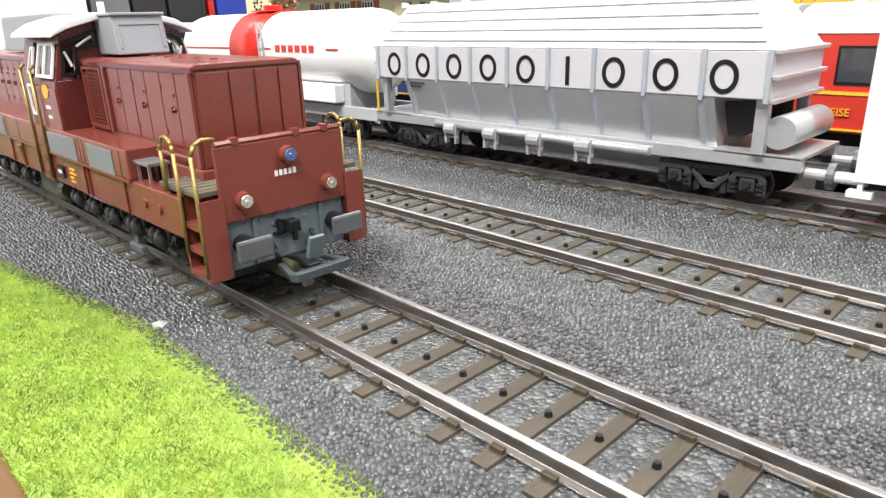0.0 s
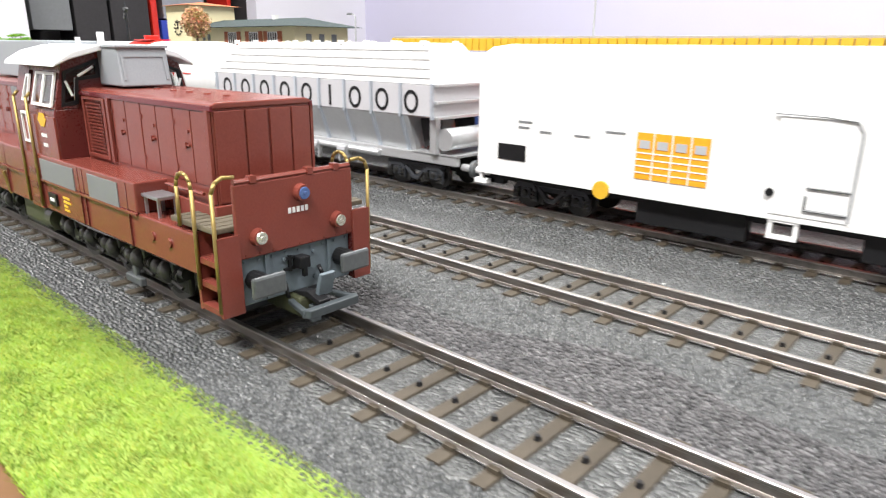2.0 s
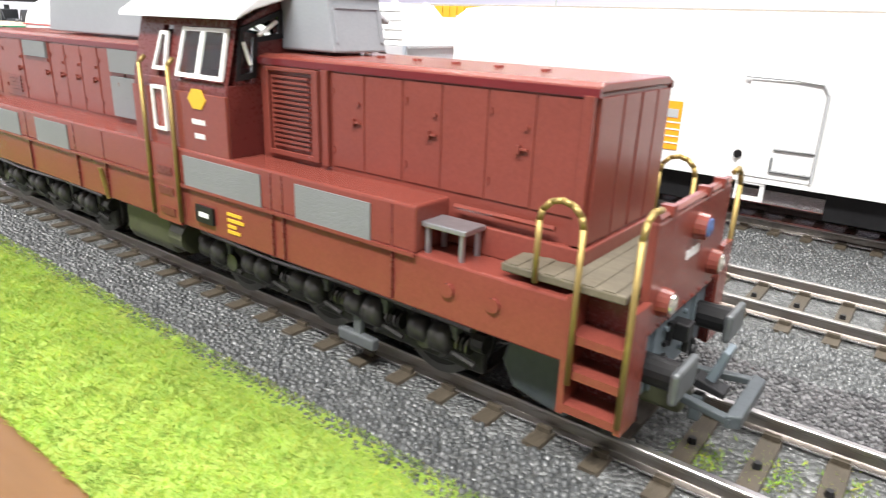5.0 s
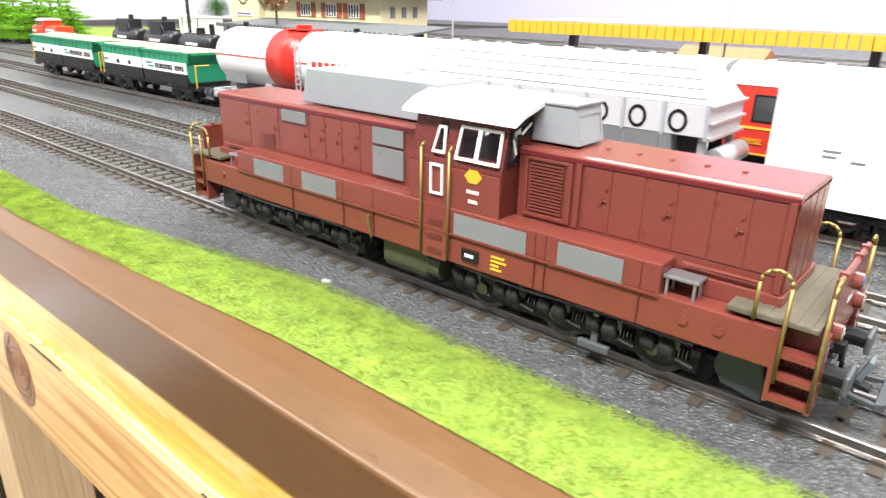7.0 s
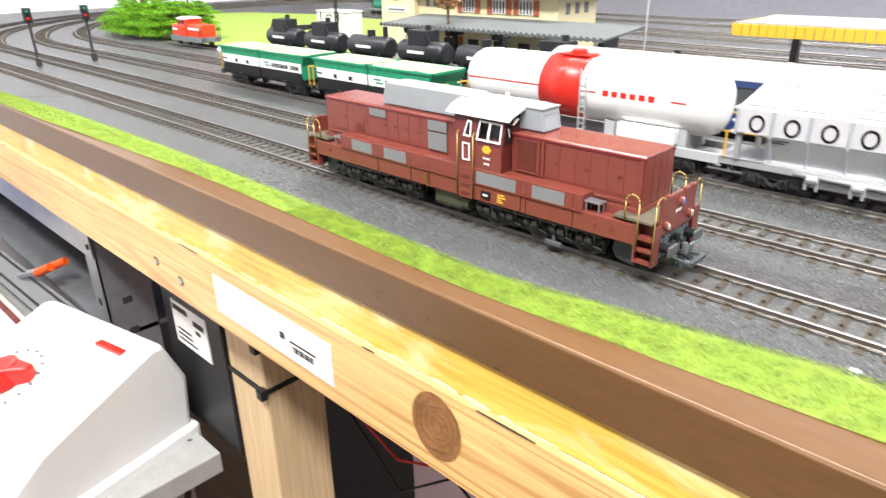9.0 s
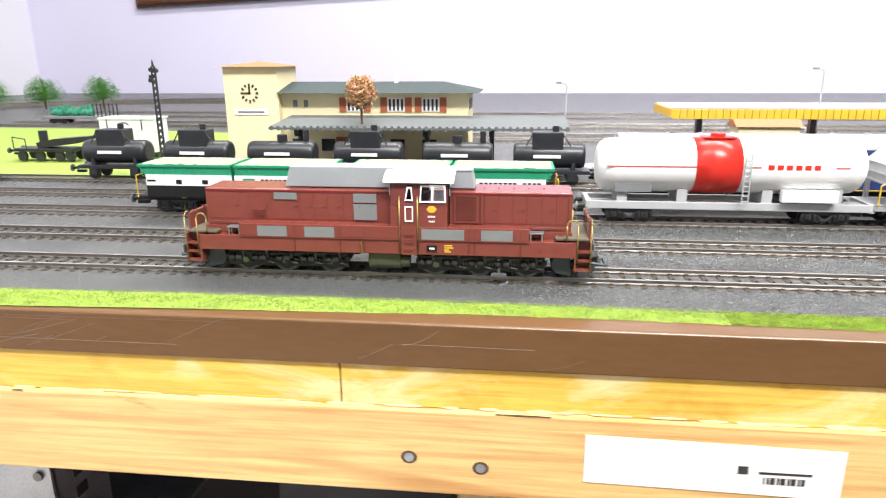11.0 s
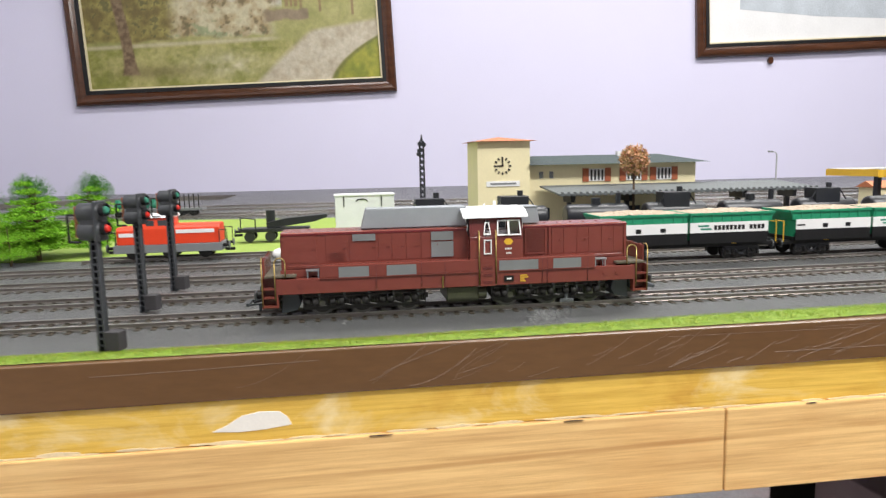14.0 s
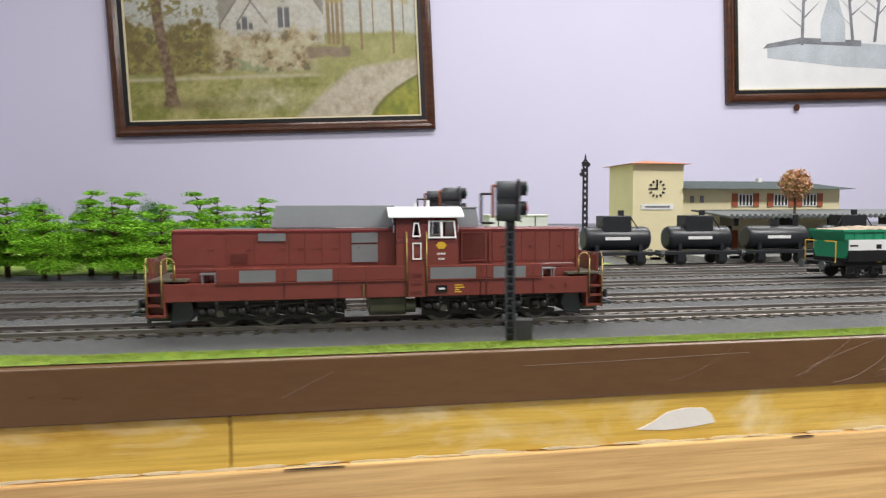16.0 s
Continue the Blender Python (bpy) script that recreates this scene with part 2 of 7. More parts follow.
M = {
    "ballast": ballast_mat(),
    "red": mat("oxide_red_paint", (0.188, 0.046, 0.034), 0.23, var=0.14, scale=60, bump=0.06, fine=2500),
    "rim_red": mat("crimson_edge_paint", (0.135, 0.016, 0.019), 0.2, var=0.12, scale=60, bump=0.04, fine=2500),
    # on the cab this darker red is painted shade; also seams and carton edge
    "dark_red": mat("dark_red_shade_and_trim", (0.118, 0.024, 0.021), 0.28, var=0.12, scale=60, bump=0.06, fine=2500),
    "grey": mat("grey_louvre_plastic", (0.185, 0.195, 0.20), 0.5, var=0.1, bump=0.2, fine=3000),
    "housing": mat("blue_grey_roof_housing_paint", (0.29, 0.315, 0.335), 0.42, var=0.08, bump=0.06, fine=2500),
    "roofgrey": mat("light_grey_roof_paint", (0.42, 0.43, 0.44), 0.45, var=0.06, bump=0.05),
    "white": mat("white_paint", (0.80, 0.80, 0.79), 0.4, var=0.04, scale=30, bump=0.03),
    "offwhite": mat("cab_roof_paint", (0.72, 0.74, 0.75), 0.5, var=0.05, bump=0.05),
    "brass": mat("brass_wire", (0.33, 0.24, 0.085), 0.45, metal=0.75, var=0.2, bump=0.1),
    "blue_grey": mat("blue_grey_buffer_beam", (0.12, 0.15, 0.17), 0.45, var=0.15),
    "buffer": mat("grey_steel_buffer", (0.13, 0.14, 0.145), 0.4, metal=0.4, var=0.2),
    "black": mat("black_plastic", (0.011, 0.011, 0.012), 0.42, var=0.3, bump=0.1, spec=0.3),
    "gear": mat("dark_running_gear", (0.032, 0.031, 0.029), 0.38, metal=0.35, var=0.4, bump=0.2),
    "tyre": mat("blackened_wheel_steel", (0.16, 0.155, 0.15), 0.3, metal=0.9, var=0.2),
    "olive": mat("olive_tank_paint", (0.060, 0.064, 0.036), 0.4, var=0.3),
    "glass": mat("dark_cab_glass", (0.05, 0.055, 0.06), 0.08, var=0.1, bump=0, spec=0.8),
    "lens": mat("lamp_lens", (0.80, 0.78, 0.68), 0.12, metal=0.8, var=0.05, bump=0),
    "bluelens": mat("blue_lamp_lens", (0.10, 0.16, 0.36), 0.1, metal=0.3, var=0.2, bump=0),
    "yellow": mat("yellow_print", (0.70, 0.42, 0.03), 0.5, var=0.08),
    "tread": mat("wooden_platform_tread", (0.115, 0.098, 0.068), 0.7, var=0.3, scale=200, stretch=(1, 8, 1)),
    # one rail metal in three tones: reflections put into head, foot and web colours
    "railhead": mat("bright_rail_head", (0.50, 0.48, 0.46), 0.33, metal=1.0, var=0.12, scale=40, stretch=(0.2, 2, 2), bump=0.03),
    "railfoot": mat("glint_toned_rail_foot", (0.90, 0.89, 0.88), 0.26, metal=1.0, var=0.10, scale=40, stretch=(0.2, 2, 2), bump=0.03),
    "rail": mat("duller_rail_web", (0.31, 0.285, 0.265), 0.34, metal=1.0, var=0.25, scale=40, stretch=(0.2, 2, 2), bump=0.05),
    "rust": mat("rusty_rail", (0.25, 0.23, 0.21), 0.38, metal=0.8, var=0.35, scale=60),
    "sleeper": mat("brown_sleeper_plastic", (0.058, 0.047, 0.033), 0.55, spec=0.35, var=0.45, scale=90, bump=0.3, fine=1200, stretch=(3, 0.6, 1)),
    "silver": mat("silver_wagon_paint", (0.55, 0.56, 0.57), 0.34, metal=0.55, var=0.06, bump=0.04),
    "greensteel": mat("green_tub_paint", (0.015, 0.26, 0.13), 0.45, var=0.12),
    "gravel": mat("pink_gravel_load", (0.37, 0.30, 0.22), 0.9, var=0.6, scale=500, bump=0.8, fine=1200),
    "tankred": mat("bright_red_paint", (0.60, 0.025, 0.015), 0.3, var=0.06, bump=0.03),
    "coachred": mat("coach_red_paint", (0.50, 0.035, 0.022), 0.35, var=0.08),
    "coachblue": mat("coach_blue_paint", (0.02, 0.04, 0.13), 0.35, var=0.1),
    "orange": mat("orange_can_print", (0.85, 0.36, 0.02), 0.45, var=0.12),
    "greenprint": mat("green_print", (0.03, 0.22, 0.14), 0.5, var=0.1),
    "cream": mat("cream_plaster", (0.78, 0.70, 0.44), 0.7, var=0.06, scale=50),
    "slate": mat("grey_green_roof_tiles", (0.055, 0.072, 0.072), 0.75, spec=0.2, var=0.3, scale=300, bump=0.4, stretch=(0.3, 3, 1)),
    "tile": mat("orange_roof_tiles", (0.50, 0.17, 0.07), 0.65, var=0.2, scale=300, bump=0.4),
    "shutter": mat("brown_shutter", (0.36, 0.10, 0.04), 0.6, var=0.1),
    "canopy": mat("weathered_grey_canopy", (0.115, 0.128, 0.128), 0.6, var=0.25, scale=200, bump=0.3, stretch=(0.3, 3, 1)),
    "concrete": mat("grey_platform_concrete", (0.34, 0.34, 0.33), 0.7, var=0.15, scale=60, bump=0.2),
    "wall": mat("lilac_wall_paint", (0.64, 0.62, 0.775), 0.75, var=0.03, scale=3, bump=0.08, fine=250),
    "wallwhite": mat("pale_wall_panel", (0.78, 0.77, 0.83), 0.7, var=0.03, scale=3, bump=0.05, fine=250),
    # tone for the unseen walls, dark to hold back bounced light
    "wallgrey": mat("fill_cutting_wall_grey", (0.30, 0.29, 0.31), 0.75, var=0.08, scale=3, bump=0.08, fine=250),
    "ceiling": mat("white_ceiling", (0.82, 0.82, 0.80), 0.8, var=0.03, scale=3, bump=0.05, fine=200),
    "floor": mat("dark_floor_boards", (0.16, 0.11, 0.07), 0.6, var=0.3, scale=6, stretch=(1, 8, 1)),
    "brown": mat("brown_edge_trim", (0.130, 0.066, 0.026), 0.30, spec=0.45, var=0.16, scale=25, bump=0.08, fine=500, stretch=(0.25, 1, 1)),
    "scratch": mat("pale_scratch", (0.215, 0.145, 0.10), 0.6, var=0.2),
    "glue": mat("dried_white_filler", (0.74, 0.63, 0.42), 0.45, var=0.2, scale=200, bump=0.3),
    "filler": mat("smooth_white_filler", (0.80, 0.77, 0.70), 0.5, var=0.06, scale=90, bump=0.1),
    "bogie": mat("charcoal_bogie_plastic", (0.034, 0.037, 0.043), 0.40, var=0.3, bump=0.1),
    "ribsilver": mat("blue_silver_rib_paint", (0.50, 0.545, 0.60), 0.30, metal=0.35, var=0.06, bump=0.03),
    "guard": mat("dark_rail_guard", (0.050, 0.060, 0.066), 0.42, var=0.2),
    "paper": mat("white_paper_label", (0.82, 0.81, 0.78), 0.7, var=0.03, bump=0.05),
    "cardboard": mat("beige_cardboard", (0.52, 0.47, 0.42), 0.75, var=0.1, scale=30),
    "signal": mat("blue_grey_signal_casing", (0.040, 0.044, 0.049), 0.45, var=0.25, bump=0.1),
    "palegrey": mat("pale_grey_wagon_paint", (0.53, 0.525, 0.545), 0.42, var=0.05, scale=40, bump=0.03),
    "steel": mat("galvanised_steel", (0.42, 0.44, 0.47), 0.38, metal=0.8, var=0.2, scale=70, bump=0.1),
    "plastic_white": mat("white_appliance_plastic", (0.80, 0.80, 0.80), 0.35, var=0.02, scale=40, bump=0.02),
    "plastic_red": mat("red_knob_plastic", (0.62, 0.02, 0.015), 0.3, var=0.05, bump=0),
    "clip_orange": mat("orange_grip_rubber", (0.85, 0.10, 0.01), 0.5, var=0.05),
    "bluebox": mat("blue_printed_card", (0.03, 0.06, 0.40), 0.45, var=0.1),
    "frame": mat("dark_walnut_frame", (0.062, 0.021, 0.008), 0.2, var=0.5, scale=12, stretch=(1, 1, 6), bump=0.1, fine=200),
    "gilt": mat("gilt_slip", (0.70, 0.62, 0.42), 0.5, metal=0.2, var=0.1),
    "bark": mat("brown_bark", (0.10, 0.06, 0.035), 0.8, var=0.3, scale=200, bump=0.5),
    "leaf": blade_mat("bright_green_foliage", [(0.10, 0.29, 0.012), (0.17, 0.40, 0.02), (0.27, 0.51, 0.04)], mottle=0.25, gain=1.15),
    "leafdark": blade_mat("deep_green_foliage", [(0.02, 0.12, 0.01), (0.06, 0.24, 0.02), (0.10, 0.32, 0.03)]),
    "blossom": blade_mat("pink_blossom", [(0.40, 0.12, 0.07), (0.72, 0.44, 0.30), (0.16, 0.17, 0.03), (0.66, 0.36, 0.20), (0.30, 0.24, 0.07)], mottle=0.35),
    "grass": blade_mat("static_grass", [(0.12, 0.25, 0.026), (0.20, 0.335, 0.036), (0.29, 0.375, 0.044), (0.17, 0.30, 0.032), (0.40, 0.35, 0.055)], mottle=0.58, gain=1.22),
    "turf": mat("green_grass_mat", (0.17, 0.30, 0.045), 0.8, var=0.3, scale=160, bump=0.6, fine=1500, col2=(0.32, 0.39, 0.07)),
    "kerosene": mat("black_tank_paint", (0.018, 0.020, 0.024), 0.36, var=0.3, bump=0.1, spec=0.5),
    "redloco": mat("orange_red_loco_paint", (0.72, 0.055, 0.015), 0.4, var=0.08),
    # near-black for painted shade in hollows and slots, also print and casings
    "dark": mat("near_black_shade_and_print", (0.03, 0.028, 0.03), 0.7, var=0.3),
    "pink": mat("pink_printed_card", (0.66, 0.53, 0.58), 0.7, var=0.06, scale=20),
}


def wood_mat(name, lo, hi, lines=0.5, rough=0.42, along="x", ring=26.0, glaze=None):
    """Sawn softwood: long pale fibres, a few wandering dark growth lines, amber patches, and a glue glaze where given."""
    m = bpy.data.materials.new(name)
    m.use_nodes = True
    n, l = m.node_tree.nodes, m.node_tree.links
    b = n["Principled BSDF"]
    tc = n.new("ShaderNodeTexCoord")

    def grain(stretch, scale, detail, rough_, distort=0.0, turn=0.0):
        mp, no = n.new("ShaderNodeMapping"), n.new("ShaderNodeTexNoise")
        mp.inputs["Scale"].default_value = (stretch, 1, 1) if along == "x" else (1, 1, stretch)
        mp.inputs["Rotation"].default_value = (0, radians(turn), 0)
        no.inputs["Scale"].default_value, no.inputs["Detail"].default_value = scale, detail
        no.inputs["Roughness"].default_value, no.inputs["Distortion"].default_value = rough_, distort
        l.new(tc.outputs["Object"], mp.inputs["Vector"]), l.new(mp.outputs[0], no.inputs["Vector"])
        return no.outputs["Fac"]

    def mixed(a, colour, fac, kind="MIX"):
        mx = n.new("ShaderNodeMix")
        mx.data_type, mx.blend_type = "RGBA", kind
        l.new(fac, mx.inputs[0]), l.new(a, mx.inputs[6])
        mx.inputs[7].default_value = (*colour, 1)
        return mx.outputs[2]

    def band(src, a, b_, top=1.0):
        r = n.new("ShaderNodeMapRange")
        r.inputs[1].default_value, r.inputs[2].default_value, r.inputs[4].default_value = a, b_, top
        l.new(src, r.inputs[0])
        return r.outputs[0]

    fibre = grain(0.035, 420, 6, 0.65, 0.3, 0.6)
    ramp = n.new("ShaderNodeValToRGB")
    ramp.color_ramp.elements[0].position, ramp.color_ramp.elements[0].color = 0.34, (*[0.55 * p + 0.45 * q for p, q in zip(lo, hi)], 1)
    ramp.color_ramp.elements[1].position, ramp.color_ramp.elements[1].color = 0.62, (*hi, 1)
    l.new(fibre, ramp.inputs[0])
    col = ramp.outputs[0]
    # growth lines: thin contours of a slow, long noise
    slow = grain(0.03, ring, 2.0, 0.4, 0.25, 1.2)
    wv = n.new("ShaderNodeMath")
    wv.operation = "MULTIPLY"
    wv.inputs[1].default_value = 88.0
    l.new(slow, wv.inputs[0])
    sn = n.new("ShaderNodeMath")
    sn.operation = "SINE"
    l.new(wv.outputs[0], sn.inputs[0])
    line = band(sn.outputs[0], 0.40, 0.97, lines)
    gate = n.new("ShaderNodeMath")
    gate.operation = "MULTIPLY"
    l.new(line, gate.inputs[0]), l.new(band(grain(0.25, 17, 3, 0.5), 0.34, 0.56), gate.inputs[1])
    col = mixed(col, lo, gate.outputs[0])
    # amber patches and small dirt
    col = mixed(col, (0.80, 0.60, 0.38), band(grain(0.5, 14, 5, 0.6), 0.50, 0.72, 0.45), "MULTIPLY")
    col = mixed(col, (0.42, 0.29, 0.20), band(grain(0.35, 34, 8, 0.75, 0.6), 0.63, 0.72, 0.75), "MULTIPLY")
    if glaze:
        col = mixed(col, glaze, band(grain(0.35, 42, 6, 0.62, 0.8), 0.50, 0.64, 0.8))
        col = mixed(col, (0.62, 0.42, 0.16), band(grain(0.7, 26, 5, 0.6), 0.55, 0.70, 0.55), "MULTIPLY")
    l.new(col, b.inputs["Base Color"])
    b.inputs["Roughness"].default_value = rough
    bp = n.new("ShaderNodeBump")
    bp.inputs["Strength"].default_value, bp.inputs["Distance"].default_value = 0.25, 0.0007
    l.new(fibre, bp.inputs["Height"]), l.new(bp.outputs[0], b.inputs["Normal"])
    return m


def clear_glass():
    m = bpy.data.materials.new("clear_cab_glass")
    m.use_nodes = True
    b = m.node_tree.nodes["Principled BSDF"]
    b.inputs["Base Color"].default_value = (0.93, 0.95, 0.95, 1)
    b.inputs["Roughness"].default_value = 0.03
    b.inputs["Transmission Weight"].default_value = 1.0
    b.inputs["IOR"].default_value = 1.3
    return m


M["clear"] = clear_glass()
M["knot"] = mat("knot_ring", (0.17, 0.08, 0.032), 0.4, var=0.3, scale=200)
M["knotcore"] = mat("resinous_knot", (0.26, 0.12, 0.045), 0.35, var=0.45, scale=90, bump=0.4, fine=600)
M["pine"] = wood_mat("varnished_pine", (0.42, 0.20, 0.06), (0.80, 0.53, 0.22), 0.7)
M["ply"] = wood_mat("yellow_varnished_board", (0.46, 0.25, 0.03), (0.80, 0.53, 0.105), 0.25, 0.22, ring=12.0, glaze=(0.84, 0.68, 0.36))
M["post"] = wood_mat("raw_pine_post", (0.46, 0.30, 0.15), (0.72, 0.54, 0.32), 0.5, 0.6, "z", 40.0)


# ---- mesh helpers, in millimetres ----
def bx(bm, x0, x1, y0, y1, z0, z1):
    v = [bm.verts.new((x, y, z)) for x in (x0, x1) for y in (y0, y1) for z in (z0, z1)]
    for f in ((0, 1, 3, 2), (4, 6, 7, 5), (0, 4, 5, 1), (2, 3, 7, 6), (0, 2, 6, 4), (1, 5, 7, 3)):
        bm.faces.new([v[k] for k in f])


def prism(bm, pts, axis, a0, a1):
    """A polygon pushed along an axis; x: (y, z) points, y: (x, z), z: (x, y)."""
    def put(p, a):
        return {"x": (a, *p), "y": (p[0], a, p[1]), "z": (*p, a)}[axis]
    lo, hi = [bm.verts.new(put(p, a0)) for p in pts], [bm.verts.new(put(p, a1)) for p in pts]
    n = len(pts)
    bm.faces.new(lo[::-1]), bm.faces.new(hi)
    for k in range(n):
        bm.faces.new((lo[k], lo[(k + 1) % n], hi[(k + 1) % n], hi[k]))


def cyl(bm, p0, p1, r, n=10, r2=None):
    p0, p1 = Vector(p0), Vector(p1)
    q = (p1 - p0).to_track_quat("Z", "Y")
    r2 = r if r2 is None else r2
    a = [bm.verts.new(p0 + q @ Vector((r * math.cos(6.28319 * k / n), r * math.sin(6.28319 * k / n), 0))) for k in range(n)]
    b = [bm.verts.new(p1 + q @ Vector((r2 * math.cos(6.28319 * k / n), r2 * math.sin(6.28319 * k / n), 0))) for k in range(n)]
    bm.faces.new(a[::-1]), bm.faces.new(b)
    for k in range(n):
        bm.faces.new((a[k], a[(k + 1) % n], b[(k + 1) % n], b[k]))


def wire(bm, pts, r, n=6):
    for a, b in zip(pts, pts[1:]):
        cyl(bm, a, b, r, n)
    for p in pts[1:-1]:
        bmesh.ops.create_icosphere(bm, subdivisions=1, radius=r, matrix=Matrix.Translation(p))


def lathe(bm, prof, y, z, n=28):
    """A profile of (x, radius) turned about a line along x at (y, z)."""
    rings = [[bm.verts.new((x, y + r * math.cos(6.28319 * k / n), z + r * math.sin(6.28319 * k / n))) for k in range(n)] for x, r in prof]
    for a, b in zip(rings, rings[1:]):
        for k in range(n):
            bm.faces.new((a[k], a[(k + 1) % n], b[(k + 1) % n], b[k]))
    bm.faces.new(rings[0][::-1]), bm.faces.new(rings[-1])


def ring_pts(x, z, rx, rz, n=40):
    return [(x + rx * math.cos(6.28319 * k / n), z + rz * math.sin(6.28319 * k / n)) for k in range(n)]


def part(name, bm, material, parent=None, label="", bevel=0.0, smooth=False):
    bmesh.ops.recalc_face_normals(bm, faces=bm.faces)
    bmesh.ops.scale(bm, vec=(0.001, 0.001, 0.001), verts=bm.verts)
    me = bpy.data.meshes.new(name)
    bm.to_mesh(me)
    bm.free()
    me.materials.append(material)
    if smooth:
        for p in me.polygons:
            p.use_smooth = len(p.vertices) == 4
    ob = new(name, me)
    if parent:
        ob.parent = parent
    if label:
        tagged(ob, label)
    if bevel:
        md = ob.modifiers.new("edge", "BEVEL")
        md.width, md.segments, md.limit_method = bevel * 0.001, 2, "ANGLE"
    return ob


def made(fn, *args):
    bm = bmesh.new()
    fn(bm, *args)
    return bm


def boxes(*rows):
    bm = bmesh.new()
    for r in rows:
        bx(bm, *r)
    return bm


def thing(name, label, category, group="", x=0.0, y=0.0, z=0.0, turn=0.0):
    ob = tagged(new(name), label, category, group)
    ob.matrix_basis = pose(x, y, z, 0, 0, turn)
    return ob


def setting(name, bm, material, label, bevel=0.0):
    return tagged(part(name, bm, material, None, label, bevel), category=name.split("_")[0], kind="structure")


def words(name, body, size, material, parent, m, depth=0.00015):
    cu = bpy.data.curves.new(name, "FONT")
    cu.body, cu.size, cu.extrude, cu.align_x = body, size, depth, "LEFT"
    tmp = new(name + "_tmp", cu)
    me = bpy.data.meshes.new_from_object(tmp)
    bpy.data.objects.remove(tmp)
    me.name = name
    me.materials.clear()
    me.materials.append(material)
    ob = new(name, me)
    ob.parent, ob.matrix_basis = parent, m
    return ob


# ---- room and table ----
setting("floor", boxes((-1900, 2600, -2100, 1900, -930, -900)), M["floor"], "dark wooden floor of the hobby room")
setting("ceiling", boxes((-1900, 2600, -2100, 1900, 1560, 1600)), M["ceiling"], "plain white ceiling of the room")
setting("wall_north", boxes((-1900, 2600, 1840, 1900, -900, 1560)), M["wall"], "lilac painted wall behind the layout")
# east and south walls are out of view; their grey reduces bounce
setting("wall_east", boxes((2600, 2650, -2100, 1900, -900, 1560)), M["wallgrey"], "unseen side wall, greyed to cut the fill light")
setting("wall_south", boxes((-1900, 2600, -2150, -2100, -900, 1560)), M["wallgrey"], "unseen wall across the room, greyed to cut the fill light")
setting("wall_west", boxes((-1900, -1840, -2100, 600, -900, 1560), (-1900, -1840, 1330, 1840, -900, 1560), (-1900, -1840, 600, 1330, -900, 60), (-1900, -1840, 600, 1330, 620, 1560)),
        M["wallwhite"], "pale end wall with an alcove")
# alcove lining and some boxes near-black: the recess's shade put into their colour
setting("alcove", boxes((-2240, -2220, 560, 1370, 20, 660), (-2220, -1900, 580, 600, 20, 660), (-2220, -1900, 1330, 1350, 20, 660), (-2220, -1900, 600, 1330, 30, 58), (-2220, -1900, 600, 1330, 622, 640)), M["dark"], "alcove for boxes, its shade painted as a near-black lining")
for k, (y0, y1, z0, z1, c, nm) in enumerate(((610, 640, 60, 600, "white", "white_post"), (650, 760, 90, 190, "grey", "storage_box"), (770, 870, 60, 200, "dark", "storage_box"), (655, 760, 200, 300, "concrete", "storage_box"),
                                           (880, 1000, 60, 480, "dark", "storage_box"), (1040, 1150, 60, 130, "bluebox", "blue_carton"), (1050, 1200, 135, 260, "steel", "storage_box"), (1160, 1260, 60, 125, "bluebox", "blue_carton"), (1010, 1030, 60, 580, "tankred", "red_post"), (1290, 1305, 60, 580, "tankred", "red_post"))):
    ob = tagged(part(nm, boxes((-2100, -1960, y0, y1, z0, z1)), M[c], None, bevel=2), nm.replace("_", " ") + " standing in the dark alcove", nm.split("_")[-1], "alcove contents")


def table_top():
    """The layout board: one sheet of moulded ballast, finer where the trains pass."""
    bm = bmesh.new()
    bx(bm, -1840, 2400, -66, 1840, -17, -0.35)
    return bm


setting("ground", table_top(), M["ballast"], "grey moulded ballast sheet of the model railway layout")


def edge_line(pairs, x):
    for (xa, ya), (xb, yb) in zip(pairs, pairs[1:]):
        if xa <= x <= xb:
            return ya + (yb - ya) * (x - xa) / (xb - xa)
    return pairs[0][1] if x < pairs[0][0] else pairs[-1][1]


GRASS_FAR = ((-1840, 130), (-1480, 105), (-1260, 42), (-1060, 0), (-950, -36), (-900, -46), (-640, -50), (-450, -40), (-300, -38), (-30, -42), (80, -24), (500, -27), (2400, -27))
GRASS_NEAR = ((-1840, -60), (-860, -66.5), (-640, -67.8), (-450, -67), (-230, -56), (-30, -60), (100, -52), (300, -52.5), (2400, -54))


def turf_lift(x):
    """Where the turf runs out over the trim it lies on top of it."""
    return 0.85 * min(1.0, max(0.0, (-edge_line(GRASS_NEAR, x) - 57) / 6))


def grass_strip():
    bm = bmesh.new()
    rows = []
    x = -1840.0
    while x < 1500:
        f, g = edge_line(GRASS_FAR, x), edge_line(GRASS_NEAR, x)
        wob = noise.noise((x * 0.05, 0, 0)) * 1.5 + noise.noise((x * 0.3, 3, 0)) * 0.7
        rows.append([bm.verts.new((x, g + (f + wob - g) * k / 5, (1.0, 1.0, 0.95, 0.8, 0.4, -0.4)[k] + turf_lift(x) * (1, 1, 0.8, 0.4, 0, 0)[k] + 0.1 * noise.noise((x * 0.1, k, 5)))) for k in range(6)])
        x += 6
    for a, b in zip(rows, rows[1:]):
        for k in range(5):
            bm.faces.new((a[k], b[k], b[k + 1], a[k + 1]))
    return bm


tagged(part("grass_mat", grass_strip(), M["turf"], None, "bright green grass mat along the layout edge"), category="grass", kind="stuff")


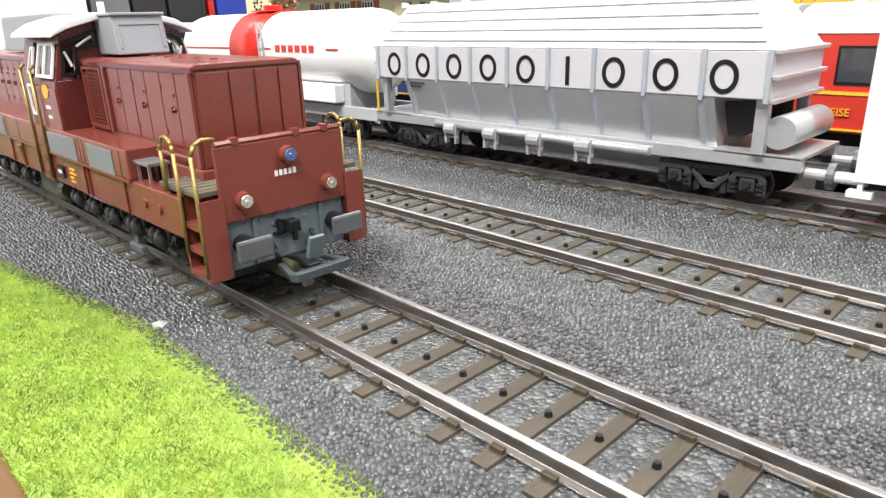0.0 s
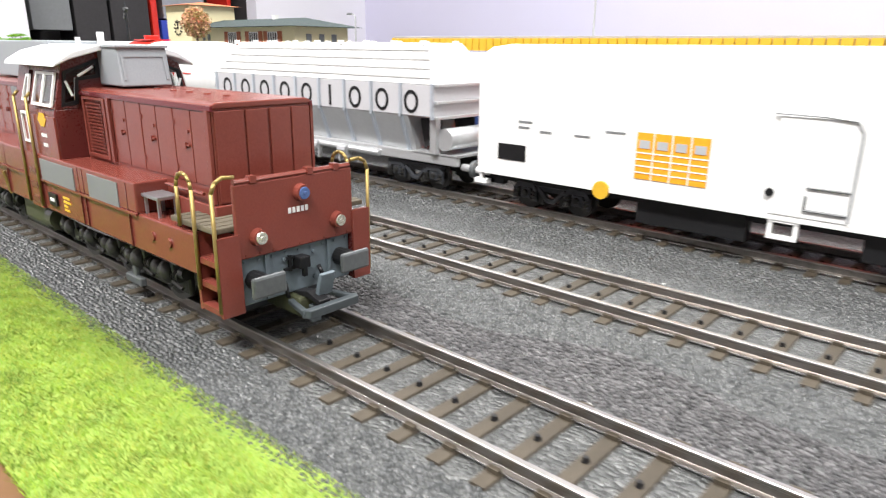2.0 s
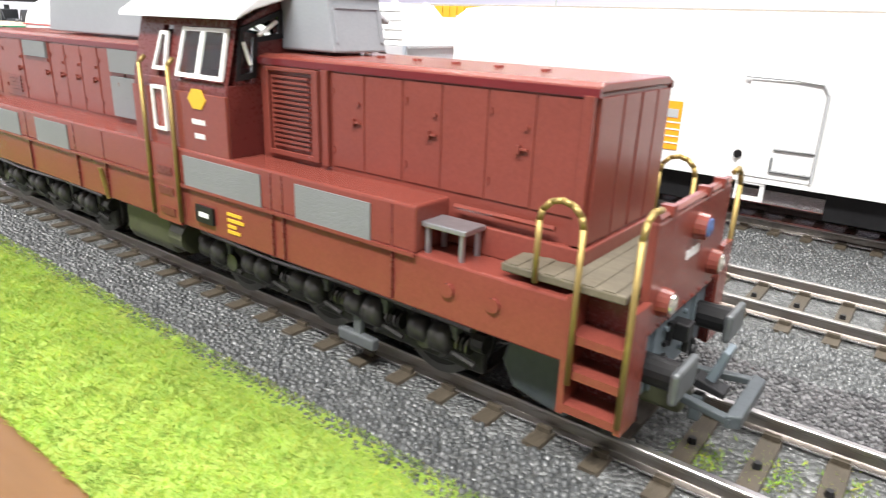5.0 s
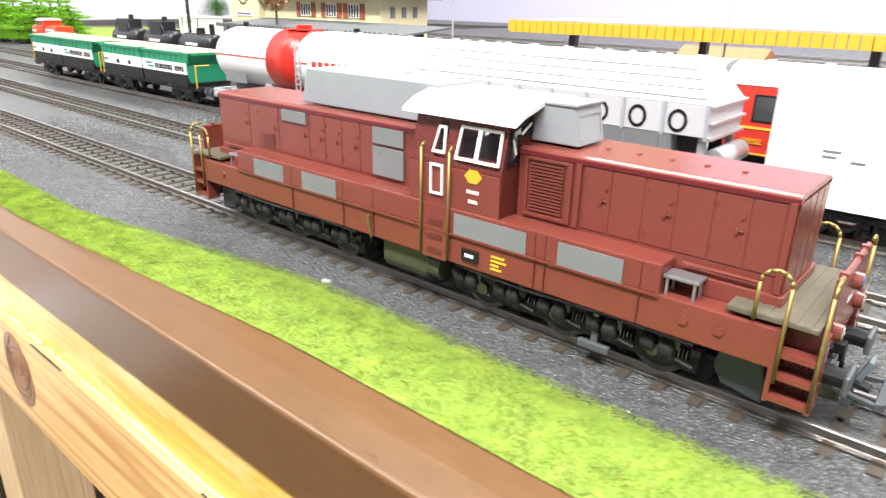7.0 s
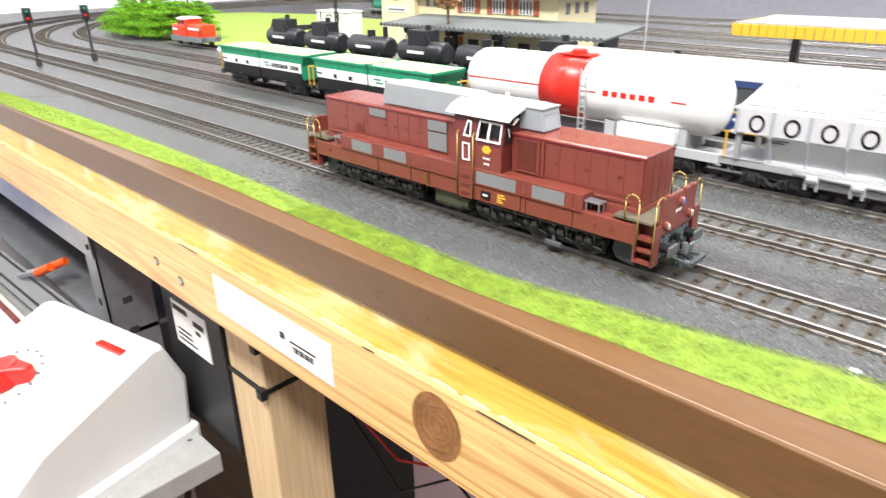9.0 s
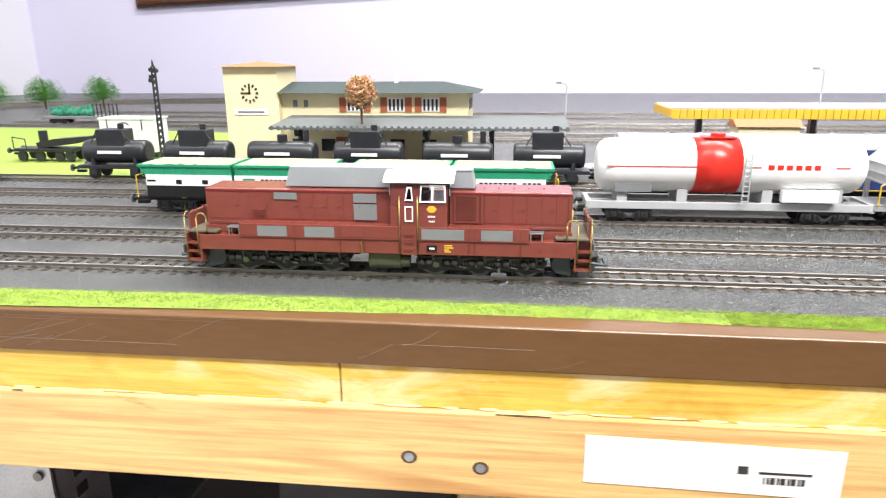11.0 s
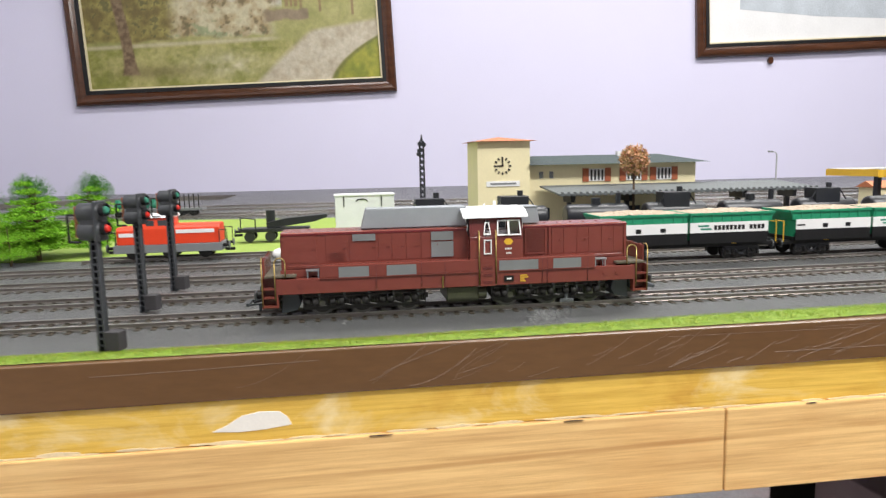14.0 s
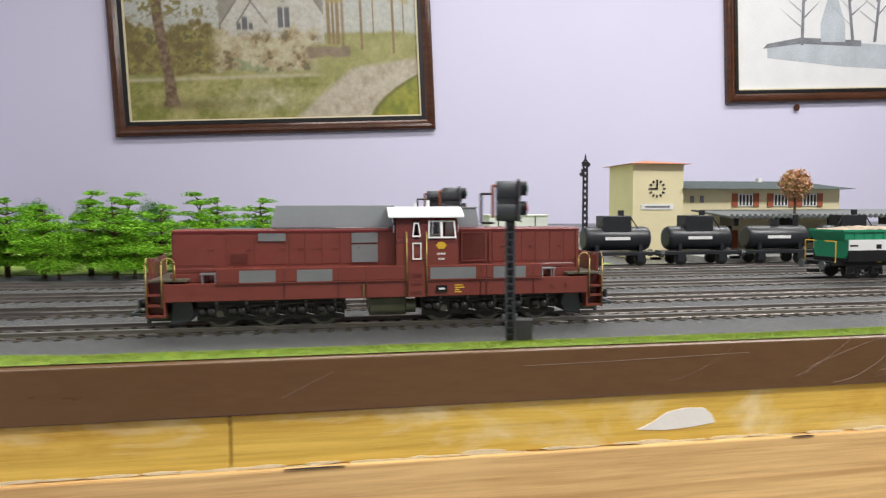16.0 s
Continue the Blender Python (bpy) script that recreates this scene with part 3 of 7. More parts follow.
def blades(x0, x1, count, far, near, tall, seed):
    rng = random.Random(seed)
    bm = bmesh.new()
    for _ in range(count):
        x = rng.uniform(x0, x1)
        f, g = edge_line(far, x), edge_line(near, x)
        u = rng.uniform(-0.01, 1.0)
        y = g + (f - g) * u
        h, a = tall * rng.uniform(0.5, 1.2) * (1 - 0.55 * max(0, u - 0.6) / 0.4), rng.uniform(0, 6.28)
        w = tall * rng.uniform(0.04, 0.085)
        lx, ly = rng.uniform(-1, 1) * h * 1.1, rng.uniform(-1, 1) * h * 1.1
        z = 1.02 - 1.3 * max(0, u - 0.3) ** 1.8 + turf_lift(x) * min(1, max(0, 1.35 - 1.6 * u))
        bm.faces.new([bm.verts.new(p) for p in ((x - w * math.cos(a), y - w * math.sin(a), z), (x + w * math.cos(a), y + w * math.sin(a), z), (x + lx, y + ly, z + h * 0.8))])
    return bm


tagged(part("grass_blades", blades(-140, 420, 230000, GRASS_FAR, GRASS_NEAR, 1.0, 3), M["grass"], None, "short bright green static grass fibres"), category="grass", kind="stuff")
tagged(part("grass_blades", blades(-1000, -140, 75000, GRASS_FAR, GRASS_NEAR, 1.4, 4), M["grass"], None, "short bright green static grass fibres"), category="grass", kind="stuff")


def island(bm):
    pts = [(-560, 246), (-560, 330), (-540, 420), (-600, 620), (-900, 680), (-1150, 690), (-1330, 640), (-1390, 540), (-1340, 430), (-1240, 345), (-1100, 278), (-960, 262), (-860, 250)]
    prism(bm, pts, "z", -2, 0.3)


tagged(part("grass_island", made(island), M["turf"], None, "green grass area inside the curve of tracks"), category="grass", kind="stuff")

# front edge of the table
trim = [(-69, 0.9), (-68.2, 1.5), (-60, 1.3), (-50, 0.6), (-50, -16), (-67, -17.5), (-69, -17.3)]
setting("trim", made(prism, trim, "x", -1840, 2400), M["brown"], "glossy brown painted edge trim of the table", 0.6)
setting("edge_board", boxes((-1840, -846.4, -67.4, -40, -36, -17.6), (-845.8, -295.4, -67.5, -40, -36, -17.6), (-294.8, 2400, -67.4, -40, -36, -17.6)), M["ply"], "yellow varnished board edge with dried glue", 0.5)
beam = setting("beam", boxes((-1840, -480.6, -69.6, -44, -75, -36.2), (-480.0, 2400, -69.9, -44, -75, -36.2)), M["pine"], "varnished pine beam under the table edge", 0.7)


def flat_blob(bm, x, z, rx, rz, y, n=24, seed=1, thick=0.4):
    rng = random.Random(seed)
    pts = [(x + rx * rng.uniform(0.88, 1.06) * math.cos(6.28319 * k / n), z + rz * rng.uniform(0.85, 1.08) * math.sin(6.28319 * k / n)) for k in range(n)]
    prism(bm, pts, "y", y, y + thick)


bm = bmesh.new()
prism(bm, [(-701, -30.6), (-695, -28.2), (-689, -24.6), (-682, -23.3), (-674, -23.7), (-671, -26.2), (-669.4, -29.6), (-680, -30.9), (-690, -31.4)], "y", -67.72, -67.3)
tagged(part("white_filler", bm, M["filler"], None, "smooth white filler patch on the yellow board", bevel=0.12), category="filler", kind="stuff")
bm = bmesh.new()
rng = random.Random(8)
x = -1100.0
while x < 300:
    w = rng.uniform(2.0, 9)
    flat_blob(bm, x, -35.8 + rng.uniform(-0.4, 0.5), w, rng.uniform(0.2, 0.6) * (1.9 if rng.random() < 0.22 else 1), -67.75 - 0.25 * rng.random(), 26, rng.random(), 0.3)
    x += w * rng.uniform(0.8, 2.6)
tagged(part("dried_glue", bm, M["glue"], None, "pale dried glue smeared along the board joint"), category="glue", kind="stuff")
# slivers over the board joint: the crack's shadow put into near-black colour
bm = bmesh.new()
x = -1080.0
while x < 280:
    w = rng.uniform(5, 26)
    prism(bm, [(x, -36.12), (x + w * 0.4, -36.25 - 0.12 * rng.random()), (x + w, -36.15), (x + w * 0.7, -36.02), (x + w * 0.3, -36.05)], "y", -70.15, -69.5)
    x += w + rng.uniform(50, 220)
tagged(part("joint_shade_sliver", bm, M["dark"], None, "dark slivers painting the shade of a splintered gap along the board joint"), category="gap", kind="stuff")
bm = bmesh.new()
rng = random.Random(11)
for q in range(46):
    x = rng.uniform(-640, -430) if q < 22 else rng.uniform(-1000, -200)
    dx, k = rng.uniform(5, 34), rng.uniform(0.25, 0.62)
    zz = rng.uniform(-16.5, -7)
    if q % 9 == 8:
        dx, k, zz = rng.uniform(25, 110), rng.uniform(-0.01, 0.02), rng.uniform(-14, -1)
    bow = rng.uniform(0.6, 1.8)
    steps = [(x + dx * u / 8, -69.06, max(-17, min(0.4, zz + dx * k * (u / 8) ** bow))) for u in range(9)]
    r = 0.04 + 0.07 * rng.random()
    for a, b in zip(steps, steps[1:]):
        cyl(bm, a, b, r, 4)
tagged(part("scratches", bm, M["scratch"], None, "pale scuffs and scratches on the brown trim"), category="scratch", kind="stuff")

knot = thing("wood_knot", "round dark knot with resin in the pine beam", "knot", x=-0.034, y=-0.0698, z=-0.0535)
part("core", made(prism, ring_pts(0, 0, 12.5, 14.5), "y", -0.35, 0.5), M["knotcore"], knot)
for k in range(4):
    bm = bmesh.new()
    kr = [(1 + 0.10 * math.sin(2 * 6.283 * q / 36 + k) + 0.05 * math.sin(5 * 6.283 * q / 36 + 2 * k)) for q in range(36)]
    kw = [0.35 + 0.3 * math.sin(3 * 6.283 * q / 36 + 2.3 * k) for q in range(36)]
    o = [(x * f, z * f) for (x, z), f in zip(ring_pts(0.5, 1, 10.6 - 2.7 * k, 12.4 - 3.0 * k, 36), kr)]
    i = [(x * (1 - max(0.02, g) * 0.09), z * (1 - max(0.02, g) * 0.09)) for (x, z), g in zip(o, kw)]
    for a in range(36):
        b = (a + 1) % 36
        prism(bm, [o[a], o[b], i[b], i[a]], "y", -0.55, -0.3)
    part("ring", bm, M["knot"], knot)

tag = thing("paper_label", "white paper label with a barcode glued on the pine beam", "label", x=-0.1455, y=-0.0703, z=-0.0545)
prism_pts = [(-49.5, -10), (49.5, -11.5), (49.5, 10), (-49.5, 11.5)]
part("sheet", made(prism, prism_pts, "y", 0, 0.3), M["paper"], tag)
bm = bmesh.new()
for k in range(12):
    bx(bm, 20 + k * 1.3, 20.5 + k * 1.3 + 0.4 * (k % 3), -0.15, 0.1, -6, -3)
bx(bm, 18, 38, -0.15, 0.1, -1.6, -0.6), bx(bm, 10, 14, -0.15, 0.1, -2, 1.5)
part("print", bm, M["dark"], tag)
for x, z in ((-266.7, -57.9), (-236.8, -61.3)):
    s = thing("screw", "countersunk screw with a splintered hole in the beam", "screw", "beam screws", x / 1000, -0.0699, z / 1000)
    part("hole", made(prism, ring_pts(0, 0, 3.4, 3, 14), "y", -0.2, 0.4), M["bark"], s)
    part("head", made(cyl, (0, -0.6, 0), (0, 0.2, 0), 2.0, 12), M["steel"], s)

# ---- the locomotive ----
R6 = ((-68.2, 0), (-48.8, 0), (-26.2, 0), (24.0, 1), (45.1, 1), (67.2, 1))


def rails_hoop(bm, x0, x1, y, z0a, z0b, top):
    """A wire hoop with rounded corners."""
    pts = [(x0, y, z0a)]
    r = (x1 - x0) / 2
    pts += [((x0 + x1) / 2 - r * math.cos(a), y, top - r + r * math.sin(a)) for a in (0, 0.5, 1.05, 1.57, 2.1, 2.64, 3.14)]
    pts.append((x1, y, z0b))
    wire(bm, pts, 0.36, 6)


def locomotive():
    lo = thing("diesel_locomotive", "red-brown six-axle model diesel locomotive with grey grilles on the near track", "locomotive")
    # frame and side boxes
    part("frame", made(prism, [(-89, 14.2), (89, 14.2), (89, 21.6), (-89, 21.6)], "y", -16.6, 16.6), M["red"], lo, bevel=0.3)
    for s in (-1, 1):
        y0, y1 = sorted((s * 9.9, s * 16.9))
        box = part("side_box", boxes((-68.7, 67.9, y0, y1, 21.6, 27.6)), M["red"], lo, bevel=0.35)
        part("rib", boxes((-68.7, 67.9, min(s * 16.8, s * 17.2), max(s * 16.8, s * 17.2), 21.2, 21.7)), M["red"], box)
        for x0, x1 in ((-59.7, -45.3), (-36.8, -22.4), (18.6, 38.4), (46.1, 60.5)):
            part("grille", boxes((x0, x1, min(s * 16.6, s * 17.1), max(s * 16.6, s * 17.1), 21.2, 26.6)), M["grey"], box, "grey louvred grille")
        for k, x in enumerate((-42, -20, -8.5, 43, 64, 40.5)):
            part("seam", boxes((x, x + 0.25, min(s * 16.5, s * 16.98), max(s * 16.5, s * 16.98), 14.6, 27.2)), M["dark_red"], box)
        # handrails, step ladders
        for e in (-1, 1):
            lad = part("step_ladder", boxes(*[(min(e * 88.6, e * 95.8), max(e * 88.6, e * 95.8), min(s * 12.6, s * 16.6), max(s * 12.6, s * 16.6), z, z + 1.0) for z in (8.3, 12.6, 16.8)]), M["red"], lo)
            for xe in (88.4, 95.2):
                part("stringer", boxes((min(e * xe, e * (xe + 0.8)), max(e * xe, e * (xe + 0.8)), min(s * 12.4, s * 16.6), max(s * 12.4, s * 16.6), 8.0, 22.0)), M["red"], lad)
            part("back", boxes((min(e * 88.6, e * 95.6), max(e * 88.6, e * 95.6), min(s * 12.2, s * 12.8), max(s * 12.2, s * 12.8), 8.3, 22)), M["dark_red"], lad)
            bm = bmesh.new()
            a, b = sorted((e * 84.6, e * 89.6))
            rails_hoop(bm, a, b, s * 16.9, 22.5 if e > 0 else 12, 12 if e > 0 else 22.5, 32.0)
            part("handrail", bm, M["brass"], lo, "bent brass wire handrail", smooth=True)
            bm = bmesh.new()
            wire(bm, [(e * 95.6, s * 16.7, 9), (e * 95.6, s * 16.7, 29.6), (e * 95.6, s * 16.0, 31.2), (e * 95.6, s * 14.6, 32.0), (e * 95.6, s * 12.4, 31.8)], 0.36)
            part("handrail", bm, M["brass"], lo, "bent brass wire handrail", smooth=True)
        bm = bmesh.new()
        for x in (8.6, 17.0):
            wire(bm, [(x, s * 17.3, 15.0), (x, s * 17.3, 40.5), (x, s * 16.2, 41.6)], 0.36)
        part("cab_handrail", bm, M["brass"], lo, "brass cab handrail", smooth=True)
        door = part("cab_steps", boxes((9.2, 16.4, min(s * 16.0, s * 17.1), max(s * 16.0, s * 17.1), 14.2, 27.6)), M["red"], lo)
        for z in (15.4, 19.0, 22.6):
            part("foothold", boxes((10.6, 15.0, min(s * 16.8, s * 17.25), max(s * 16.8, s * 17.25), z, z + 1.3)), M["dark_red"], door)
        for x in (67.9, -75.2):
            st = part("equipment_stand", boxes((x, x + 6.6, min(s * 11.5, s * 15.8), max(s * 11.5, s * 15.8), 24.9, 25.6)), M["steel"], lo, "small grey bench-like stand", bevel=0.15)
            part("stand_leg", boxes((x + 0.5, x + 1.0, min(s * 15.0, s * 15.5), max(s * 15.0, s * 15.5), 21.6, 25.2)), M["steel"], st)
            part("stand_leg", boxes((x + 5.6, x + 6.1, min(s * 15.0, s * 15.5), max(s * 15.0, s * 15.5), 21.6, 25.2)), M["steel"], st)
            part("stand_leg", boxes((x + 0.5, x + 1.0, min(s * 11.8, s * 12.3), max(s * 11.8, s * 12.3), 21.6, 25.2)), M["steel"], st)
            part("stand_leg", boxes((x + 5.6, x + 6.1, min(s * 11.8, s * 12.3), max(s * 11.8, s * 12.3), 21.6, 25.2)), M["steel"], st)
        part("data_plate", boxes((21.1, 25.8, min(s * 16.7, s * 17.15), max(s * 16.7, s * 17.15), 16.1, 18.9)), M["black"], lo, "small black data plate")
        part("plate_print", boxes((22.2, 24.7, min(s * 17.0, s * 17.25), max(s * 17.0, s * 17.25), 17.1, 17.9)), M["white"], lo)
        part("side_print", boxes(*[(29.2, 29.2 + w, min(s * 16.6, s * 16.75), max(s * 16.6, s * 16.75), z, z + 0.5) for z, w in ((18.6, 3.6), (17.6, 4.2), (16.6, 2.2), (15.7, 3.0))]), M["yellow"], lo)
        for x in (73, 79.5, -78):
            part("hatch_ring", made(cyl, (x, s * 16.4, 18.2), (x, s * 17.0, 18.2), 0.9, 12), M["red"], lo)
        for x in (-67, -54, -41, -28, -14, 0, 27, 36, 50, 58):
            part("rivet", made(cyl, (x, s * 16.6, 21.0), (x, s * 17.0, 21.0), 0.22, 6), M["red"], lo)
    # hoods
    roof = [(-10.6, 42.0), (-10.4, 42.7), (-9.4, 43.1), (9.4, 43.1), (10.4, 42.7), (10.6, 42.0)]
    for a, b, nm in ((31.0, 86.6, "front_hood"), (-86.6, 5.0, "rear_hood")):
        hood = part(nm, made(prism, [(-10.4, 21.6), (10.4, 21.6), (10.4, 42.2), (-10.4, 42.2)], "x", a, b), M["red"], lo, bevel=0.3)
        part("hood_roof", made(prism, roof, "x", a - 0.2, b + 0.3), M["red"], hood, bevel=0.25)
        part("roof_rim", boxes((a, b + 0.35, -10.75, -10.2, 41.6, 42.5), (a, b + 0.35, 10.2, 10.75, 41.6, 42.5)), M["rim_red"], hood)
        doors = ((33.2, 44.6, 0), (47.2, 53.0, 1), (53.6, 59.8, 0), (60.6, 66.2, 1), (66.8, 73.0, 0), (73.6, 79.4, 1), (80.0, 85.6, 0)) if a > 0 else ((-70, -85.8, 1), (-65.4, -55.2, 1), (-54, -41, 1), (-40, -34, 1), (-33.4, -27, 1), (-26.4, -19.8, 1), (-19, -9.6, 1))
        for s in (-1, 1):
            for d0, d1, h in doors:
                d0, d1 = min(d0, d1), max(d0, d1)
                pn = part("hood_door", boxes((d0 - 0.14, d1 + 0.14, min(s * 10.2, s * 10.58), max(s * 10.2, s * 10.58), 28.4, 41.4)), M["red"], hood, bevel=0.1)
                if h:
                    part("keyhole", made(cyl, (d1 - 0.8, s * 10.5, 37.6), (d1 - 0.8, s * 10.85, 37.6), 0.32, 8), M["red"], pn)
                    part("door_handle", boxes((d1 - 1.9, d1 - 1.4, min(s * 10.6, s * 11.1), max(s * 10.6, s * 11.1), 34.5, 35.6)), M["red"], pn, bevel=0.08)
                    part("door_handle", boxes((d1 - 1.5, d1 - 0.4, min(s * 10.6, s * 10.95), max(s * 10.6, s * 10.95), 34.9, 35.25)), M["red"], pn, bevel=0.08)
                    part("hinge", boxes((d0 + 0.05, d0 + 0.3, min(s * 10.6, s * 10.8), max(s * 10.6, s * 10.8), 30.4, 31.2), (d0 + 0.05, d0 + 0.3, min(s * 10.6, s * 10.8), max(s * 10.6, s * 10.8), 38.6, 39.4)), M["red"], pn)
            if a > 0:
                for r in ((33.0, 33.8, 28.4, 41.4), (43.4, 44.6, 28.4, 41.4), (33.8, 43.4, 28.4, 29.2), (33.8, 43.4, 40.8, 41.4), (45.4, 46.6, 28.2, 41.6), (85.4, 86.6, 25.4, 41.8)):
                    part("louvre_frame" if r[0] < 45 else "corner_strip", boxes((r[0], r[1], min(s * 10.5, s * 11.15), max(s * 10.5, s * 11.15), r[2], r[3])), M["red"], hood, bevel=0.1)
                for k in range(15):
                    part("louvre_slat", boxes((34.4, 42.6, min(s * 10.7, s * 11.05), max(s * 10.7, s * 11.05), 29.8 + k * 0.72, 30.15 + k * 0.72)), M["red"], hood)
            else:
                for x0, x1, z0, z1 in ((-52.6, -41.5, 38.2, 41.4), (-14.2, -3.2, 37.2, 41.4), (-14.2, -3.2, 28.9, 36.4)):
                    part("intake_grille", boxes((x0, x1, min(s * 10.6, s * 11.1), max(s * 10.6, s * 11.1), z0, z1)), M["grey"], hood, "grey air intake grille")
                for k in range(5):
                    part("louvre_slat", boxes((-63.6, -57, min(s * 10.7, s * 11.0), max(s * 10.7, s * 11.0), 29.6 + k * 0.8, 30.0 + k * 0.8)), M["red"], hood)
        # end face of the hood
        e = 86.6 if a > 0 else -86.6
        g = 1 if a > 0 else -1
        for y0, y1 in ((-10.0, -4.2), (-3.8, 0.6), (1.2, 5.6), (6.0, 10.0)):
            part("end_door", boxes((min(e, e + 0.35 * g), max(e, e + 0.35 * g), y0, y1, 25.5, 41.6)), M["red"], hood, bevel=0.1)
        part("plinth", boxes((min(e - 14 * g, e + 0.8 * g), max(e - 14 * g, e + 0.8 * g), -11.4, 11.4, 21.6, 25.2)), M["red"], hood, bevel=0.2)
        for y in (-10.0, 10.0):
            bm = made(wire, [(e - 17 * g, y * 1.14, 27.0), (e - 3 * g, y * 1.14, 27.0)], 0.35)
            part("grab_rail", bm, M["red"], hood)
    # cab
    side = [(-16.3, 27.4), (-16.3, 37.4), (-13.4, 48.2), (-7, 51.0), (7, 51.0), (13.4, 48.2), (16.3, 37.4), (16.3, 27.4)]
    low_side = [(-16.3, 27.4), (-16.3, 37.4), (-16.0, 38.6), (16.0, 38.6), (16.3, 37.4), (16.3, 27.4)]
    # upper cab is the same red, its shade put into a darker tone
    cab = part("cab", made(prism, low_side, "x", 4.3, 30.6), M["dark_red"], lo, bevel=0.3)
    part("cab_crown", made(prism, [(-13.9, 46.5), (-13.4, 48.2), (-7, 51.0), (7, 51.0), (13.4, 48.2), (13.9, 46.5), (12.9, 46.5), (12.4, 47.6), (6.6, 50.2), (-6.6, 50.2), (-12.4, 47.6), (-12.9, 46.5)], "x", 4.3, 30.6), M["dark_red"], cab)
    for s in (-1, 1):
        for x0, x1 in ((4.3, 11.6), (14.4, 18.2), (29.6, 30.6)):
            part("cab_pillar", made(prism, [(s * 15.95, 38.5), (s * 13.85, 46.6), (s * 12.9, 46.6), (s * 15.0, 38.5)], "x", x0, x1), M["dark_red"], cab)
    for xa, xb in ((4.3, 5.2), (29.7, 30.6)):
        part("end_wall", boxes((xa, xb, -5.7, 5.7, 38.5, 50.4)), M["dark_red"], cab)
        for s in (-1, 1):
            part("end_wall", made(prism, [(s * 5.6, 38.5), (s * 11.1, 38.5), (s * 11.1, 39.7), (s * 10.5, 44.7), (s * 5.6, 45.4)], "x", xa, xb), M["dark_red"], cab)
            part("end_wall", made(prism, [(s * 14.4, 38.5), (s * 15.9, 38.5), (s * 13.5, 48.0), (s * 13.2, 46.8), (s * 14.3, 39.6)], "x", xa, xb), M["dark_red"], cab)
            part("end_wall", made(prism, [(s * 13.5, 46.6), (s * 5.6, 49.2), (s * 5.6, 50.9), (s * 7, 50.9), (s * 13.4, 48.1)], "x", xa, xb), M["dark_red"], cab)
    rf = [(-16.0, 47.6), (-15.6, 48.6), (-12, 50.8), (-6, 52.4), (6, 52.4), (12, 50.8), (15.6, 48.6), (16.0, 47.6), (12.5, 49.2), (6, 51.0), (-6, 51.0), (-12.5, 49.2)]
    part("cab_roof", made(prism, rf, "x", 1.0, 33.6), M["offwhite"], lo, "off-white overhanging cab roof", bevel=0.25)
    part("roof_horn", made(cyl, (20, 0, 52), (20, 0, 55.2), 0.8, 10), M["white"], lo)
    part("roof_horn", made(cyl, (14, -3, 52), (14, -3, 54.0), 0.6, 10), M["white"], lo)
    for s in (-1, 1):
        part("cab_side", boxes((4.3, 30.6, min(s * 16.1, s * 16.6), max(s * 16.1, s * 16.6), 27.4, 36.8)), M["red"], cab, bevel=0.1)

        def slope(z):
            return s * (16.45 - max(0, z - 37.4) * 0.268)

        def pane(bm, pts, off, thick):
            lo_v = [bm.verts.new((x, slope(z) + s * off, z)) for x, z in pts]
            hi_v = [bm.verts.new((x, slope(z) + s * (off + thick), z)) for x, z in pts]
            bm.faces.new(lo_v), bm.faces.new(hi_v[::-1])
            for k in range(len(pts)):
                q = (k + 1) % len(pts)
                bm.faces.new((lo_v[k], lo_v[q], hi_v[q], hi_v[k]))

        def window(name, pts, wdt=0.62):
            cx, cz = sum(p[0] for p in pts) / len(pts), sum(p[1] for p in pts) / len(pts)
            inner = [(cx + (x - cx) * (1 - wdt / max(1.2, abs(x - cx) + 0.2)) if abs(x - cx) > 0.1 else x, cz + (zz - cz) * (1 - wdt / max(1.4, abs(zz - cz) + 0.2))) for x, zz in pts]
            bm = bmesh.new()
            n = len(pts)
            for k in range(n):
                q = (k + 1) % n
                pane(bm, [pts[k], pts[q], inner[q], inner[k]], 0.15, 0.5)
            fr = part(name, bm, M["white"], cab, "white window frame")
            bm = bmesh.new()
            pane(bm, inner, 0.1, 0.25)
            part("pane", bm, M["clear"], fr).visible_shadow = False
            return fr

        w = window("cab_window", [(17.8, 39.0), (30.0, 39.0), (29.6, 46.4), (18.2, 46.4)])
        bm = bmesh.new()
        pane(bm, [(23.2, 39.4), (24.2, 39.4), (24.2, 46.0), (23.2, 46.0)], 0.3, 0.4)
        part("mullion", bm, M["white"], w)
        window("door_window", [(11.0, 39.6), (14.8, 39.6), (14.1, 45.6), (11.9, 45.6)], 0.6)
        window("door_window", [(11.0, 30.0), (14.9, 30.0), (14.9, 37.2), (11.0, 37.2)], 0.6)
        bm = made(prism, [(21.0, 35.9), (22.3, 34.4), (24.5, 34.4), (25.8, 35.9), (24.5, 37.4), (22.3, 37.4)], "y", min(s * 16.5, s * 16.75), max(s * 16.5, s * 16.75))
        part("emblem", bm, M["yellow"], cab, "yellow painted emblem")
        for x0, z0 in [(21.7 + 0.72 * q, 32.0) for q in range(5)] + [(22.2 + 0.7 * q, 29.8) for q in range(4)]:
            part("number_bar", boxes((x0, x0 + 0.5, min(s * 16.5, s * 16.7), max(s * 16.5, s * 16.7), z0, z0 + 0.8)), M["white"], cab)
        # front and rear cab windows, seen past the hood
        for xa, g in ((30.6, 1), (4.3, -1)):
            ya, yb = sorted((s * 8.0, s * 14.6))
